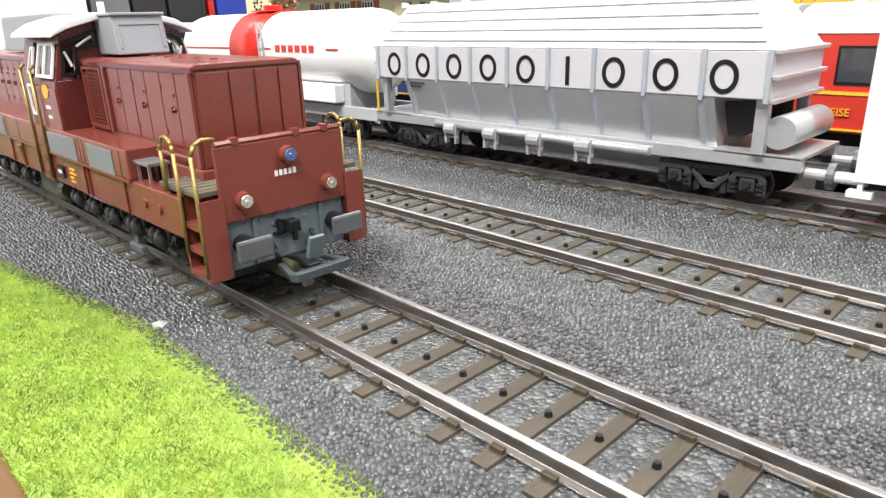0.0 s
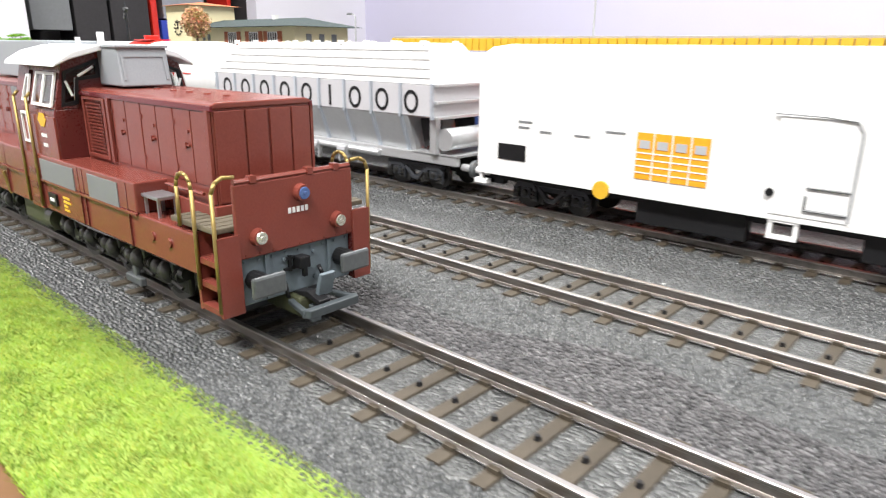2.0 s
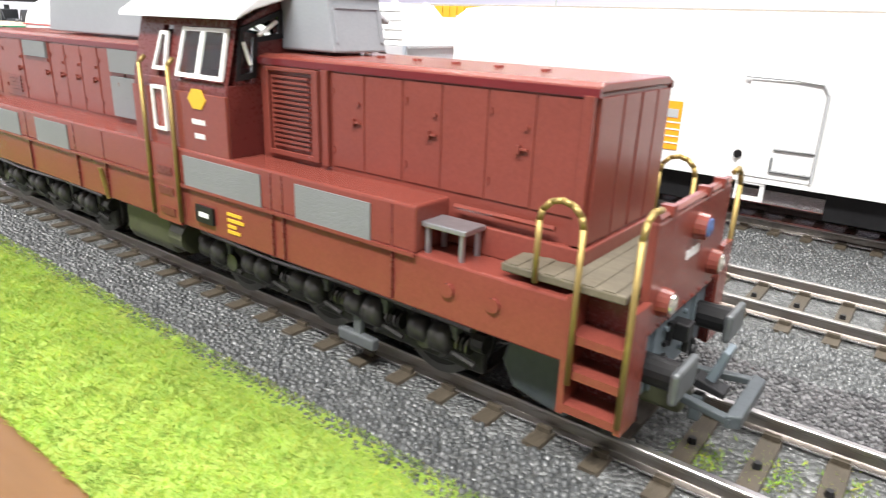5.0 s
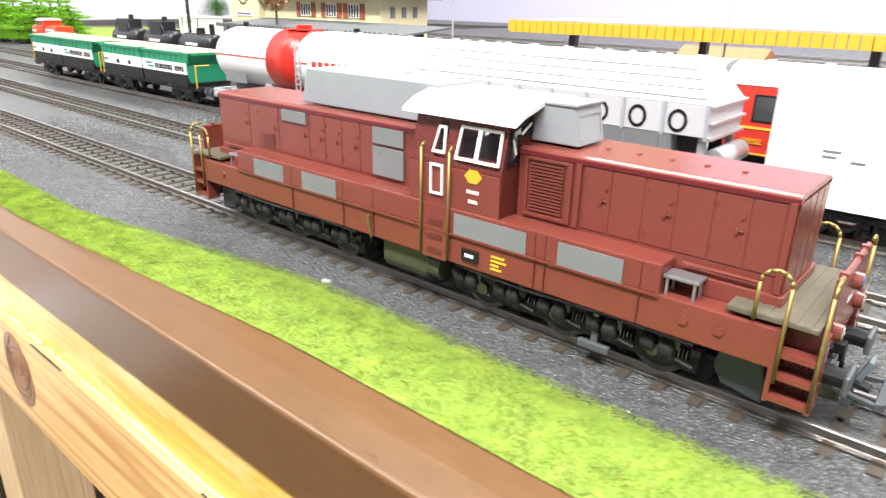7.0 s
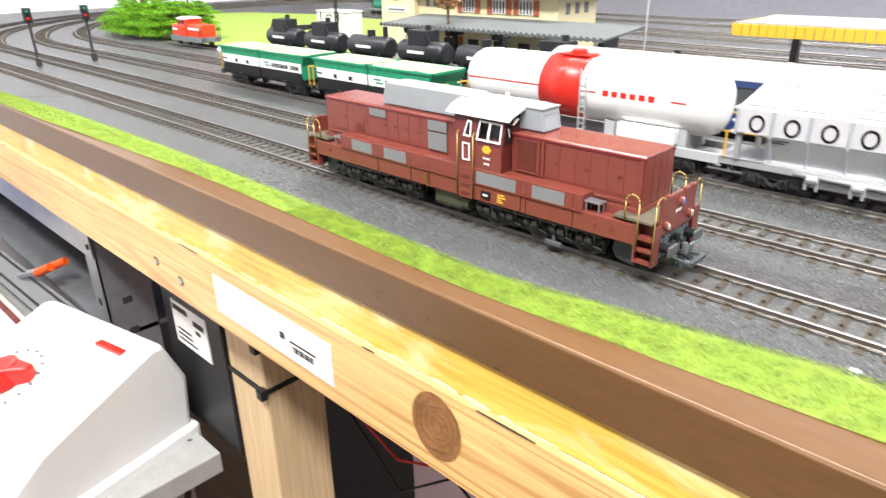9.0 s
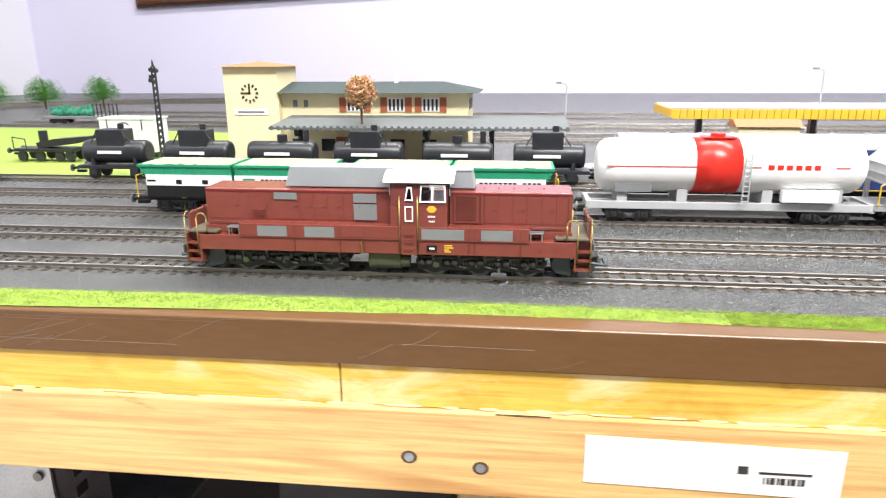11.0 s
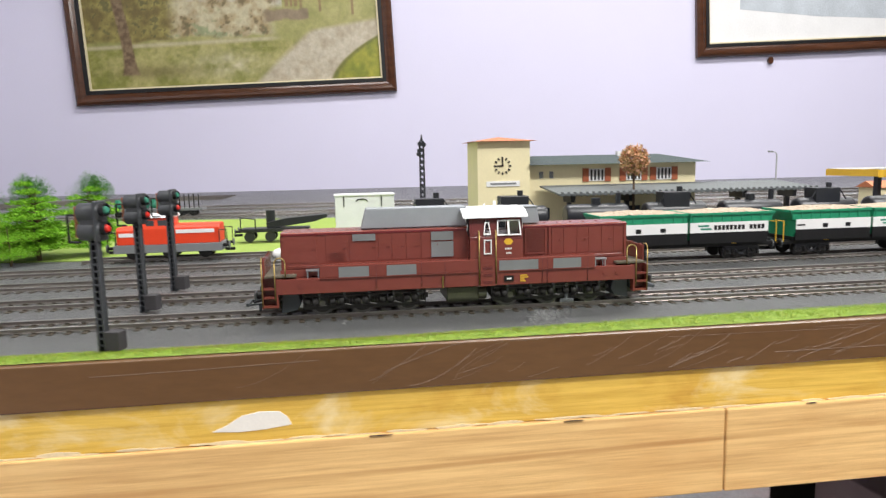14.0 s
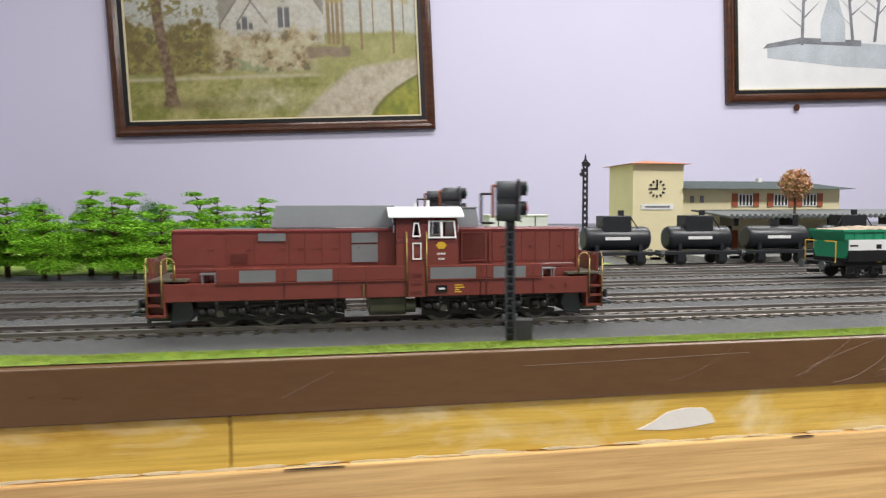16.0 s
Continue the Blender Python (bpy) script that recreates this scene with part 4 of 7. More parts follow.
            pts = [(s * 11.0, 39.5), (s * 14.6, 39.0), (s * 13.4, 46.6), (s * 5.6, 49.4), (s * 5.6, 45.2), (s * 10.4, 44.6)]
            ins = [(s * 11.7, 40.3), (s * 13.9, 39.9), (s * 12.8, 46.1), (s * 6.4, 48.4), (s * 6.4, 45.9), (s * 11.1, 45.2)]
            bm = bmesh.new()
            for k in range(6):
                q = (k + 1) % 6
                prism(bm, [pts[k], pts[q], ins[q], ins[k]], "x", min(xa - 0.3 * g, xa + 0.4 * g), max(xa - 0.3 * g, xa + 0.4 * g))
            fr = part("end_window", bm, M["black"], cab, "black rubber window surround")
            part("pane", made(prism, ins, "x", min(xa - 0.1 * g, xa + 0.1 * g), max(xa - 0.1 * g, xa + 0.1 * g)), M["clear"], fr).visible_shadow = False
            part("wiper", made(wire, [(xa + 0.7 * g, s * 12.2, 41.4), (xa + 0.7 * g, s * 13.3, 44.6)], 0.28), M["white"], fr)
            part("wiper", made(wire, [(xa + 0.9 * g, s * 7.2, 47.6), (xa + 0.9 * g, s * 10.6, 45.6)], 0.3), M["white"], fr)
    # roof housings
    part("silencer_housing", made(prism, [(-48.2, 43.6), (4.4, 43.6), (4.4, 53.2), (-45.6, 53.2)], "y", -6.6, 6.6), M["housing"], lo, "light grey exhaust silencer housing", bevel=0.3)
    fh = part("exhaust_housing", made(prism, [(30.6, 43.6), (42.4, 43.6), (40.8, 51.8), (30.6, 51.8)], "y", -5.6, 5.6), M["housing"], lo, "light grey exhaust housing", bevel=0.3)
    for y0, y1, z0, z1 in ((-5.0, -4.4, 45.0, 50.4), (4.4, 5.0, 45.0, 50.4), (-5.0, 5.0, 49.8, 50.4)):
        part("panel_rib", made(prism, [(42.2 - 0.195 * (z0 - 43.6), z0), (42.6 - 0.195 * (z0 - 43.6), z0), (42.6 - 0.195 * (z1 - 43.6), z1), (42.2 - 0.195 * (z1 - 43.6), z1)], "y", y0, y1), M["housing"], fh)
    part("lid", boxes((30.6, 41.4, -5.9, 5.9, 51.7, 52.3)), M["housing"], fh, bevel=0.15)
    for x in (46, 53, 60, 67, 74):
        part("roof_lug", boxes((x, x + 0.9, -0.6, 0.6, 43.0, 43.4)), M["red"], lo, bevel=0.1)
    # ends
    for e in (-1, 1):
        def bxe(x0, x1, *r):
            return (min(e * x0, e * x1), max(e * x0, e * x1), *r)
        pl = part("end_plate", boxes(bxe(94.6, 95.6, -12.7, 12.7, 17.4, 30.4)), M["red"], lo, bevel=0.25)
        part("plate_rim", made(wire, [(e * 95.1, -12.4, 30.8), (e * 95.1, 12.4, 30.8)], 0.55), M["red"], pl)
        part("rim_lug", boxes(bxe(94.4, 95.8, -9.5, -8.3, 30.4, 31.6), bxe(94.4, 95.8, 2.3, 3.5, 30.4, 31.6), bxe(94.4, 95.8, 8.3, 9.5, 30.4, 31.6)), M["red"], pl)
        for y, z, m_, lab in ((-8.7, 20.9, "lens", "round glass headlamp"), (8.7, 20.9, "lens", "round glass headlamp"), (0.6, 27.4, "bluelens", "round blue-tinted top headlamp")):
            lp = part("headlamp", made(cyl, (e * 95.4, y, z), (e * 96.9, y, z), 1.7, 18, 1.5), M["red"], lo, lab)
            part("lens", made(cyl, (e * 96.7, y, z), (e * 97.1, y, z), 1.25, 18, 1.05), M[m_], lp)
            part("reflector", made(cyl, (e * 97.0, y, z), (e * 97.2, y, z), 0.5, 12, 0.3), M["lens" if m_ == "lens" else "bluelens"], lp)
        for q in range(5):
            part("number_bar", boxes(bxe(95.5, 95.72, -2.2 + 0.92 * q, -1.6 + 0.92 * q, 23.9, 24.9)), M["white"], pl)
        tr_ = part("platform_tread", boxes(bxe(79.8, 94.6, -16.2, 16.2, 22.4, 23.4)), M["tread"], lo, "worn brown wooden tread", bevel=0.2)
        for k in range(6):
            part("tread_rib", boxes(bxe(80.6 + 2.3 * k, 81.9 + 2.3 * k, -16.1, 16.1, 23.3, 23.5)), M["tread"], tr_)
        bmx = part("buffer_beam", boxes(bxe(89, 94.8, -12.2, 12.2, 8.6, 17.4)), M["blue_grey"], lo, "dark blue-grey buffer beam", bevel=0.3)
        for y in (-9.6, 9.6):
            part("bolt", made(cyl, (e * 94.6, y * 0.35, 15.5), (e * 95.3, y * 0.35, 15.5), 0.35, 8), M["blue_grey"], bmx)
            part("bolt", made(cyl, (e * 94.6, y * 0.35, 10.5), (e * 95.3, y * 0.35, 10.5), 0.35, 8), M["blue_grey"], bmx)
            part("bracket", boxes(bxe(94.6, 95.2, y * 0.72 - 0.4, y * 0.72 + 0.4, 9.0, 17.2)), M["blue_grey"], bmx)
            bf = part("buffer", made(cyl, (e * 94.6, y, 13.2), (e * 99.0, y, 13.2), 1.75, 16), M["black"], lo)
            part("buffer_head", boxes(bxe(99.0, 100.0, y - 3.4, y + 3.4, 11.3, 15.2)), M["buffer"], bf, "grey rectangular buffer head", bevel=0.5)
        part("hook", boxes(bxe(94.6, 97.0, -1.2, 1.2, 13.4, 15.6), bxe(96.2, 97.0, -0.5, 0.5, 11.8, 14.2)), M["black"], lo, bevel=0.2)
        for y in (-4.2, 4.2):
            part("brake_hose", made(wire, [(e * 95.2, y, 12.6), (e * 96.4, y, 11.2), (e * 96.6, y * 0.92, 8.6)], 0.45), M["black"], lo, smooth=True)
        for k in range(9):
            y = -11.2 + 2.8 * k
            part("rivet", made(cyl, (e * 95.4, y, 18.0), (e * 95.8, y, 18.0), 0.2, 6), M["red"], pl)
            part("rivet", made(cyl, (e * 94.7, y, 16.6), (e * 95.1, y, 16.6), 0.22, 6), M["blue_grey"], bmx)
        part("latch_plate", boxes(bxe(94.7, 95.3, -3.4, -0.8, 13.2, 13.7), bxe(94.7, 95.3, -3.4, -0.8, 15.2, 15.7), bxe(94.7, 95.4, -2.4, -1.9, 13.0, 16.0)), M["black"], bmx)
        cp = part("coupler", boxes(bxe(86, 98.0, -2.6, 2.6, 4.6, 8.4)), M["olive"], lo, "olive coupler block", bevel=0.6)
        part("coupler_bar", made(prism, [(e * 93, 8.4), (e * 98.6, 9.6), (e * 102.2, 8.6), (e * 102.2, 7.8), (e * 98.4, 8.4), (e * 93, 7.2)], "y", -1.3, 1.3), M["black"], cp, bevel=0.2)
        bm = bmesh.new()
        for p, q in (((97, -3.8), (104.2, -5.6)), ((97, 3.8), (104.2, 5.6))):
            prism(bm, [(e * p[0], p[1] - 0.6), (e * q[0], q[1] - 0.6), (e * q[0], q[1] + 0.6), (e * p[0], p[1] + 0.6)], "z", 7.6, 8.5)
        prism(bm, [(e * 103.6, -6.2), (e * 105.2, -5.4), (e * 105.2, 5.4), (e * 103.6, 6.2)], "z", 7.2, 8.8)
        part("coupler_loop", bm, M["guard"], cp, "dark flat coupler loop", bevel=0.2)
        part("coupler_tab", made(prism, [(e * 99.4, 8.8), (e * 100.6, 8.8), (e * 101.8, 13.2), (e * 101.0, 13.4)], "y", -0.2, 3.0), M["blue_grey"], cp, "grey upright coupler tab", bevel=0.2)
        part("uncoupling_pin", boxes(bxe(98.4, 99.8, -1.0, 1.0, 3.6, 7.0)), M["guard"], cp, bevel=0.3)
        part("snow_guard", made(prism, [(e * 80, 5.6), (e * 87.6, 4.2), (e * 87.0, 14.2), (e * 79.5, 14.2), (e * 78.2, 9.0)], "y", -12.0, 12.0), M["guard"], lo, "dark blue-grey rail guard", bevel=0.5)
    # bogies and wheels
    for c in (-47.5, 45.5):
        bo = part("bogie_frame", boxes((c - 30, c + 30, -11.8, -10.6, 5.4, 14.0), (c - 30, c + 30, 10.6, 11.8, 5.4, 14.0), (c - 14, c + 14, -10.4, 10.4, 9, 13)), M["gear"], lo, bevel=0.4)
        for s in (-1, 1):
            for x in (c - 20.6, c - 0.9, c + 21.4):
                part("axle_box", made(cyl, (x, s * 11.2, 8.7), (x, s * 13.6, 8.7), 1.5, 12), M["tyre"], bo)
                part("axle_cover", boxes((x - 3, x + 3, min(s * 11.2, s * 12.6), max(s * 11.2, s * 12.6), 7.0, 11.5)), M["gear"], bo, bevel=0.4)
                for g in (-1, 1):
                    for q in range(4):
                        part("spring_coil", made(cyl, (x + g * (4.4 + q * 0.75), s * 12.4, 9.4), (x + g * (4.75 + q * 0.75), s * 12.4, 9.4), 1.25, 9), M["tyre"] if q % 2 else M["gear"], bo)
                    part("brake_cylinder", made(cyl, (x + g * 7.6, s * 12.4, 10.4), (x + g * 9.4, s * 12.4, 10.4), 1.3, 10), M["gear"], bo)
            for k in range(5):
                x = c - 24 + 12 * k
                for g, rr in ((-3.6, 1.9), (0.2, 2.3)):
                    part("spring_barrel", made(lathe, [(x + g - 1.7, rr * 0.55), (x + g - 1.2, rr), (x + g + 1.2, rr), (x + g + 1.7, rr * 0.55)], s * 12.6, 9.6, 12), M["gear"], bo, smooth=True)
                part("brake_link", made(wire, [(x, s * 12.9, 6.6), (x + 2.2, s * 13.2, 8.0), (x + 5.4, s * 13.0, 7.2)], 0.42), M["gear"], bo)
                part("hanger", boxes((x + 1.4, x + 2.6, min(s * 11.6, s * 13.3), max(s * 11.6, s * 13.3), 9.8, 13.8)), M["buffer"], bo, bevel=0.2)
            part("air_line", made(wire, [(c - 29, s * 13.4, 12.4), (c - 10, s * 13.4, 11.8), (c + 12, s * 13.4, 12.5), (c + 29, s * 13.4, 12.2)], 0.38), M["tyre"], bo)
            if c > 0:
                part("guard_link", boxes((c + 8, c + 9.5, min(s * 12.2, s * 13.4), max(s * 12.2, s * 13.4), 4.6, 13.6), (c + 5.2, c + 12.4, min(s * 12.4, s * 13.8), max(s * 12.4, s * 13.8), 3.4, 5.2)), M["buffer"], bo, bevel=0.3)
    for x, _ in R6:
        for s in (-1, 1):
            bm = bmesh.new()
            cyl(bm, (x, s * 7.4, 8.7), (x, s * 10.2, 8.7), 6.2, 32)
            cyl(bm, (x, s * 6.8, 8.7), (x, s * 7.5, 8.7), 6.9, 32)
            wh = part("wheel", bm, M["tyre"], lo, smooth=True)
            part("wheel_disc", made(cyl, (x, s * 9.8, 8.7), (x, s * 10.35, 8.7), 5.0, 24), M["gear"], wh)
    tk = part("fuel_tank", made(prism, [(-13.5, 6.2), (-14.6, 8), (-14.6, 14), (14.6, 14), (14.6, 8), (13.5, 6.2)], "x", -7.2, 8.6), M["olive"], lo, "olive-grey fuel tank", bevel=0.6)
    part("tank_end", made(cyl, (8.4, -12.2, 10), (12.5, -12.2, 10), 3.0, 16), M["olive"], tk)
    part("filler_valve", made(cyl, (-9.6, -16.4, 14.0), (-9.6, -17.4, 20.0), 0.45, 8), M["brass"], lo)
    return lo


loco = locomotive()
loco.matrix_basis = pose(RUN[0][1], 0, 0)

# ---- goods train on the third track ----
Y3 = 0.1175


def bogie(parent, c, name="bogie", m="bogie", y=0.0, gap=9.5):
    bo = part(name, boxes((c - 13, c + 13, -10.8, -9.6, 8.6, 10.8), (c - 13, c + 13, 9.6, 10.8, 8.6, 10.8), (c - 3, c + 3, -10, 10, 8.5, 12.5)), M[m], parent, bevel=0.3)
    for s in (-1, 1):
        for x in (c - gap, c + gap):
            bm = bmesh.new()
            cyl(bm, (x, s * 7.2, 7.6), (x, s * 9.4, 7.6), 5.1, 22)
            part("wheel", bm, M["gear"], bo, smooth=True)
            part("axle_box", boxes((x - 2, x + 2, min(s * 10.2, s * 12.0), max(s * 10.2, s * 12.0), 6.0, 9.6)), M[m], bo, bevel=0.4)
            for g in (-3.4, 3.4):
                part("spring", made(cyl, (x + g, s * 11.2, 5.6), (x + g, s * 11.2, 9.4), 1.0, 8), M["gear"], bo)
            part("axle_cap", made(cyl, (x, s * 11.8, 7.8), (x, s * 12.7, 7.8), 1.3, 12, 0.9), M["gear"], bo)
            part("saddle", made(prism, [(x - 4.6, 9.2), (x - 3.0, 11.2), (x + 3.0, 11.2), (x + 4.6, 9.2), (x + 4.6, 5.2), (x + 3.9, 5.2), (x + 2.6, 9.6), (x - 2.6, 9.6), (x - 3.9, 5.2), (x - 4.6, 5.2)], "y", min(s * 11.0, s * 12.2), max(s * 11.0, s * 12.2)), M[m], bo, bevel=0.2)
            for g in (-3.4, 3.4):
                for q in range(3):
                    part("spring_coil", made(cyl, (x + g, s * 11.6, 5.6 + 1.2 * q), (x + g, s * 11.6, 6.2 + 1.2 * q), 1.25, 9), M["gear"], bo)
        for g in (-1, 1):
            part("side_arm", made(prism, [(c + g * 5.0, 10.6), (c + g * 5.0, 9.0), (c + g * 1.5, 5.4), (c - g * 0.2, 5.4), (c - g * 0.2, 6.8), (c + g * 1.0, 7.0)], "y", min(s * 10.8, s * 11.8), max(s * 10.8, s * 11.8)), M[m], bo, bevel=0.2)
        part("top_bar", boxes((c - 14.2, c + 14.2, min(s * 10.6, s * 11.9), max(s * 10.6, s * 11.9), 10.4, 11.8)), M[m], bo, bevel=0.3)
        part("brake_block", boxes((c - 4.2, c - 2.8, min(s * 8.6, s * 11.2), max(s * 8.6, s * 11.2), 4.6, 8.8), (c + 2.8, c + 4.2, min(s * 8.6, s * 11.2), max(s * 8.6, s * 11.2), 4.6, 8.8)), M["gear"], bo)
    return bo


def buffers(parent, x, e, m="black", z=12.2):
    for y in (-10, 10):
        b = part("buffer", made(cyl, (x, y, z), (x + e * 5, y, z), 1.3, 12), M[m], parent)
        part("buffer_head", made(cyl, (x + e * 5, y, z), (x + e * 5.8, y, z), 3.1, 18), M["buffer"], b)
    part("coupler", boxes((min(x, x + e * 8), max(x, x + e * 8), -1.5, 1.5, 6.6, 9.0)), M["black"], parent, bevel=0.3)


def gravel_wagon(x0, n):
    w = thing("gravel_wagon", "green and white hopper wagon loaded with pinkish gravel", "wagon", "gravel wagons", x0 / 1000, Y3, 0)
    part("underframe", boxes((-4, 134, -12.5, 12.5, 11.6, 14.4), (4, 126, -14.8, 14.8, 14.4, 17.0)), M["black"], w, bevel=0.3)
    for a in (0, 66):
        tub = part("tub", made(prism, [(-13.5, 15.5), (-16.0, 20.5), (-16.4, 35.4), (16.4, 35.4), (16.0, 20.5), (13.5, 15.5)], "x", a + (0.4 if a else 5.0), a + (59.4 if a else 64)), M["greensteel"], w, bevel=0.3)
        part("rim", boxes((a, a + 64.4, -17.2, -15.8, 34.8, 36.3), (a, a + 64.4, 15.8, 17.2, 34.8, 36.3), (a, a + 1.4, -17, 17, 34.8, 36.3), (a + 63, a + 64.4, -17, 17, 34.8, 36.3)), M["greensteel"], tub)
        for s in (-1, 1):
            part("end_slope", made(prism, [(a + 64.2, 34.9), (a + 59.2, 28), (a + 59.2, 34.9)] if a else [(a + 0.2, 34.9), (a + 5.2, 34.9), (a + 5.2, 28)], "y", min(s * 0.1, s * 16.3), max(s * 0.1, s * 16.3)), M["greensteel"], tub)
            part("white_band", boxes((a + (0.2 if a else 5.2), a + (59.2 if a else 64.2), min(s * 16.2, s * 16.8), max(s * 16.2, s * 16.8), 22.4, 29.6)), M["white"], tub, "white painted band")
            part("black_skirt", boxes((a + (0.2 if a else 5.2), a + (59.2 if a else 64.2), min(s * 15.4, s * 16.6), max(s * 15.4, s * 16.6), 14.6, 22.4)), M["black"], tub)
            for k in range(9):
                part("rib", boxes((a + 2 + k * 7.4, a + 2.8 + k * 7.4, min(s * 16.4, s * 16.75), max(s * 16.4, s * 16.75), 29.6, 34.9)), M["greensteel"], tub)
            if a:
                part("lettering_bar", boxes(*[(a + 18 + k * 3.0, a + 20.2 + k * 3.0, min(s * 16.7, s * 16.95), max(s * 16.7, s * 16.95), 24.2, 27.4) for k in range(13) if k != 8]), M["black"], tub)
                part("wave_mark", boxes((a + 6, a + 14, min(s * 16.7, s * 16.95), max(s * 16.7, s * 16.95), 26.6, 27.8), (a + 8, a + 16, min(s * 16.7, s * 16.95), max(s * 16.7, s * 16.95), 24.4, 25.6)), M["greenprint"], tub)
            else:
                part("lettering_bar", boxes((a + 6, a + 12, min(s * 16.7, s * 16.95), max(s * 16.7, s * 16.95), 25, 26.2), (a + 26, a + 30, min(s * 16.7, s * 16.95), max(s * 16.7, s * 16.95), 23.4, 26.4), (a + 44, a + 48, min(s * 16.7, s * 16.95), max(s * 16.7, s * 16.95), 23.6, 26.4)), M["black"], tub)
        rng = random.Random(n * 7 + a)
        bm = bmesh.new()
        grid = [[bm.verts.new((a + 1.5 + i * 61.4 / 30, -15.4 + j * 30.8 / 14, 36.0 + 2.2 * (1 - abs(j - 7) / 7) * (1 - (abs(i - 15) / 15) ** 3) + rng.uniform(-0.1, 0.7))) for j in range(15)] for i in range(31)]
        for i in range(30):
            for j in range(14):
                bm.faces.new((grid[i][j], grid[i + 1][j], grid[i + 1][j + 1], grid[i][j + 1]))
        part("gravel_load", bm, M["gravel"], tub, "heap of pinkish gravel")
    for x in (22, 108):
        bogie(w, x)
    for x, e in ((-4, -1), (134, 1)):
        buffers(w, x, e)
        for y in (-14.5, 14.5):
            part("yellow_rail", made(wire, [(x - e * 1, y, 14), (x - e * 1, y, 28.5), (x - e * 1, y * 0.3, 28.5)], 0.42), M["yellow"], w, "yellow end handrail")
    for x in (30, 100):
        part("yellow_marker", boxes((x - 1.5, x + 1.5, -16.0, -14.9, 14.0, 17.0)), M["yellow"], w)
    return w


gravel_wagon(-473.9, 1)
gravel_wagon(-332.0, 2)


def tank_wagon():
    w = thing("tank_wagon", "white bogie tank wagon with a bright red middle band", "wagon", "", -0.0965, Y3, 0)
    prof = [(-79, 8), (-78.4, 11.5), (-76.5, 14.3), (-73, 16.1), (-68, 16.7), (68, 16.7), (73, 16.1), (76.5, 14.3), (78.4, 11.5), (79, 8)]
    tank = part("tank_barrel", made(lathe, prof, 0, 37.4, 40), M["white"], w, "glossy white tank barrel", smooth=True)
    band = part("red_band", made(lathe, [(-21, 17.0), (-21, 17.2), (5.6, 17.2), (5.6, 17.0)], 0, 37.4, 40), M["tankred"], w, "bright red band with a dome", smooth=True)
    part("dome", made(cyl, (-6, 0, 53.6), (-6, 0, 57.4), 4.4, 20), M["tankred"], band, bevel=0.4)
    part("dome_walk", boxes((-16, 4, -6, 6, 54.6, 55.2)), M["tankred"], band)
    for s in (-1, 1):
        for x0, x1 in ((-74, -21.2), (11, 16), (58, 66)):
            part("red_line", boxes((x0, x1, min(s * 16.4, s * 16.95), max(s * 16.4, s * 16.95), 38.4, 39.0)), M["tankred"], tank)
        part("lettering_bar", boxes(*[(20 + k * 5.2, 23.4 + k * 5.2, min(s * 16.3, s * 16.95), max(s * 16.3, s * 16.95), 37.4, 40.2) for k in range(6)]), M["tankred"], tank)
        part("data_panel", boxes((-68, -46, min(s * 13.2, s * 14.0), max(s * 13.2, s * 14.0), 22.5, 27.5)), M["grey"], tank)
        lad = part("ladder", boxes((6.4, 7.0, min(s * 17.0, s * 17.6), max(s * 17.0, s * 17.6), 16, 50), (10.0, 10.6, min(s * 17.0, s * 17.6), max(s * 17.0, s * 17.6), 16, 50)), M["roofgrey"], w)
        for k in range(11):
            part("rung", boxes((6.4, 10.6, min(s * 17.1, s * 17.5), max(s * 17.1, s * 17.5), 18 + 3 * k, 18.5 + 3 * k)), M["roofgrey"], lad)
        part("equipment_box", boxes((30, 62, min(s * 12, s * 17.0), max(s * 12, s * 17.0), 17.6, 25.0)), M["white"], w, bevel=0.5)
        part("solebar", boxes((-84, 84, min(s * 11.4, s * 13.4), max(s * 11.4, s * 13.4), 11.6, 16.4)), M["roofgrey"], w, bevel=0.3)
    part("cradle", boxes((-66, -60, -12, 12, 14, 26), (-30, -24, -12, 12, 14, 24), (20, 26, -12, 12, 14, 24), (60, 66, -12, 12, 14, 26), (-84, 84, -3, 3, 12, 15), (-85, -82, -13, 13, 11, 16.5), (82, 85, -13, 13, 11, 16.5)), M["roofgrey"], w)
    bogie(w, -58), bogie(w, 58)
    buffers(w, -85, -1), buffers(w, 85, 1)


tank_wagon()


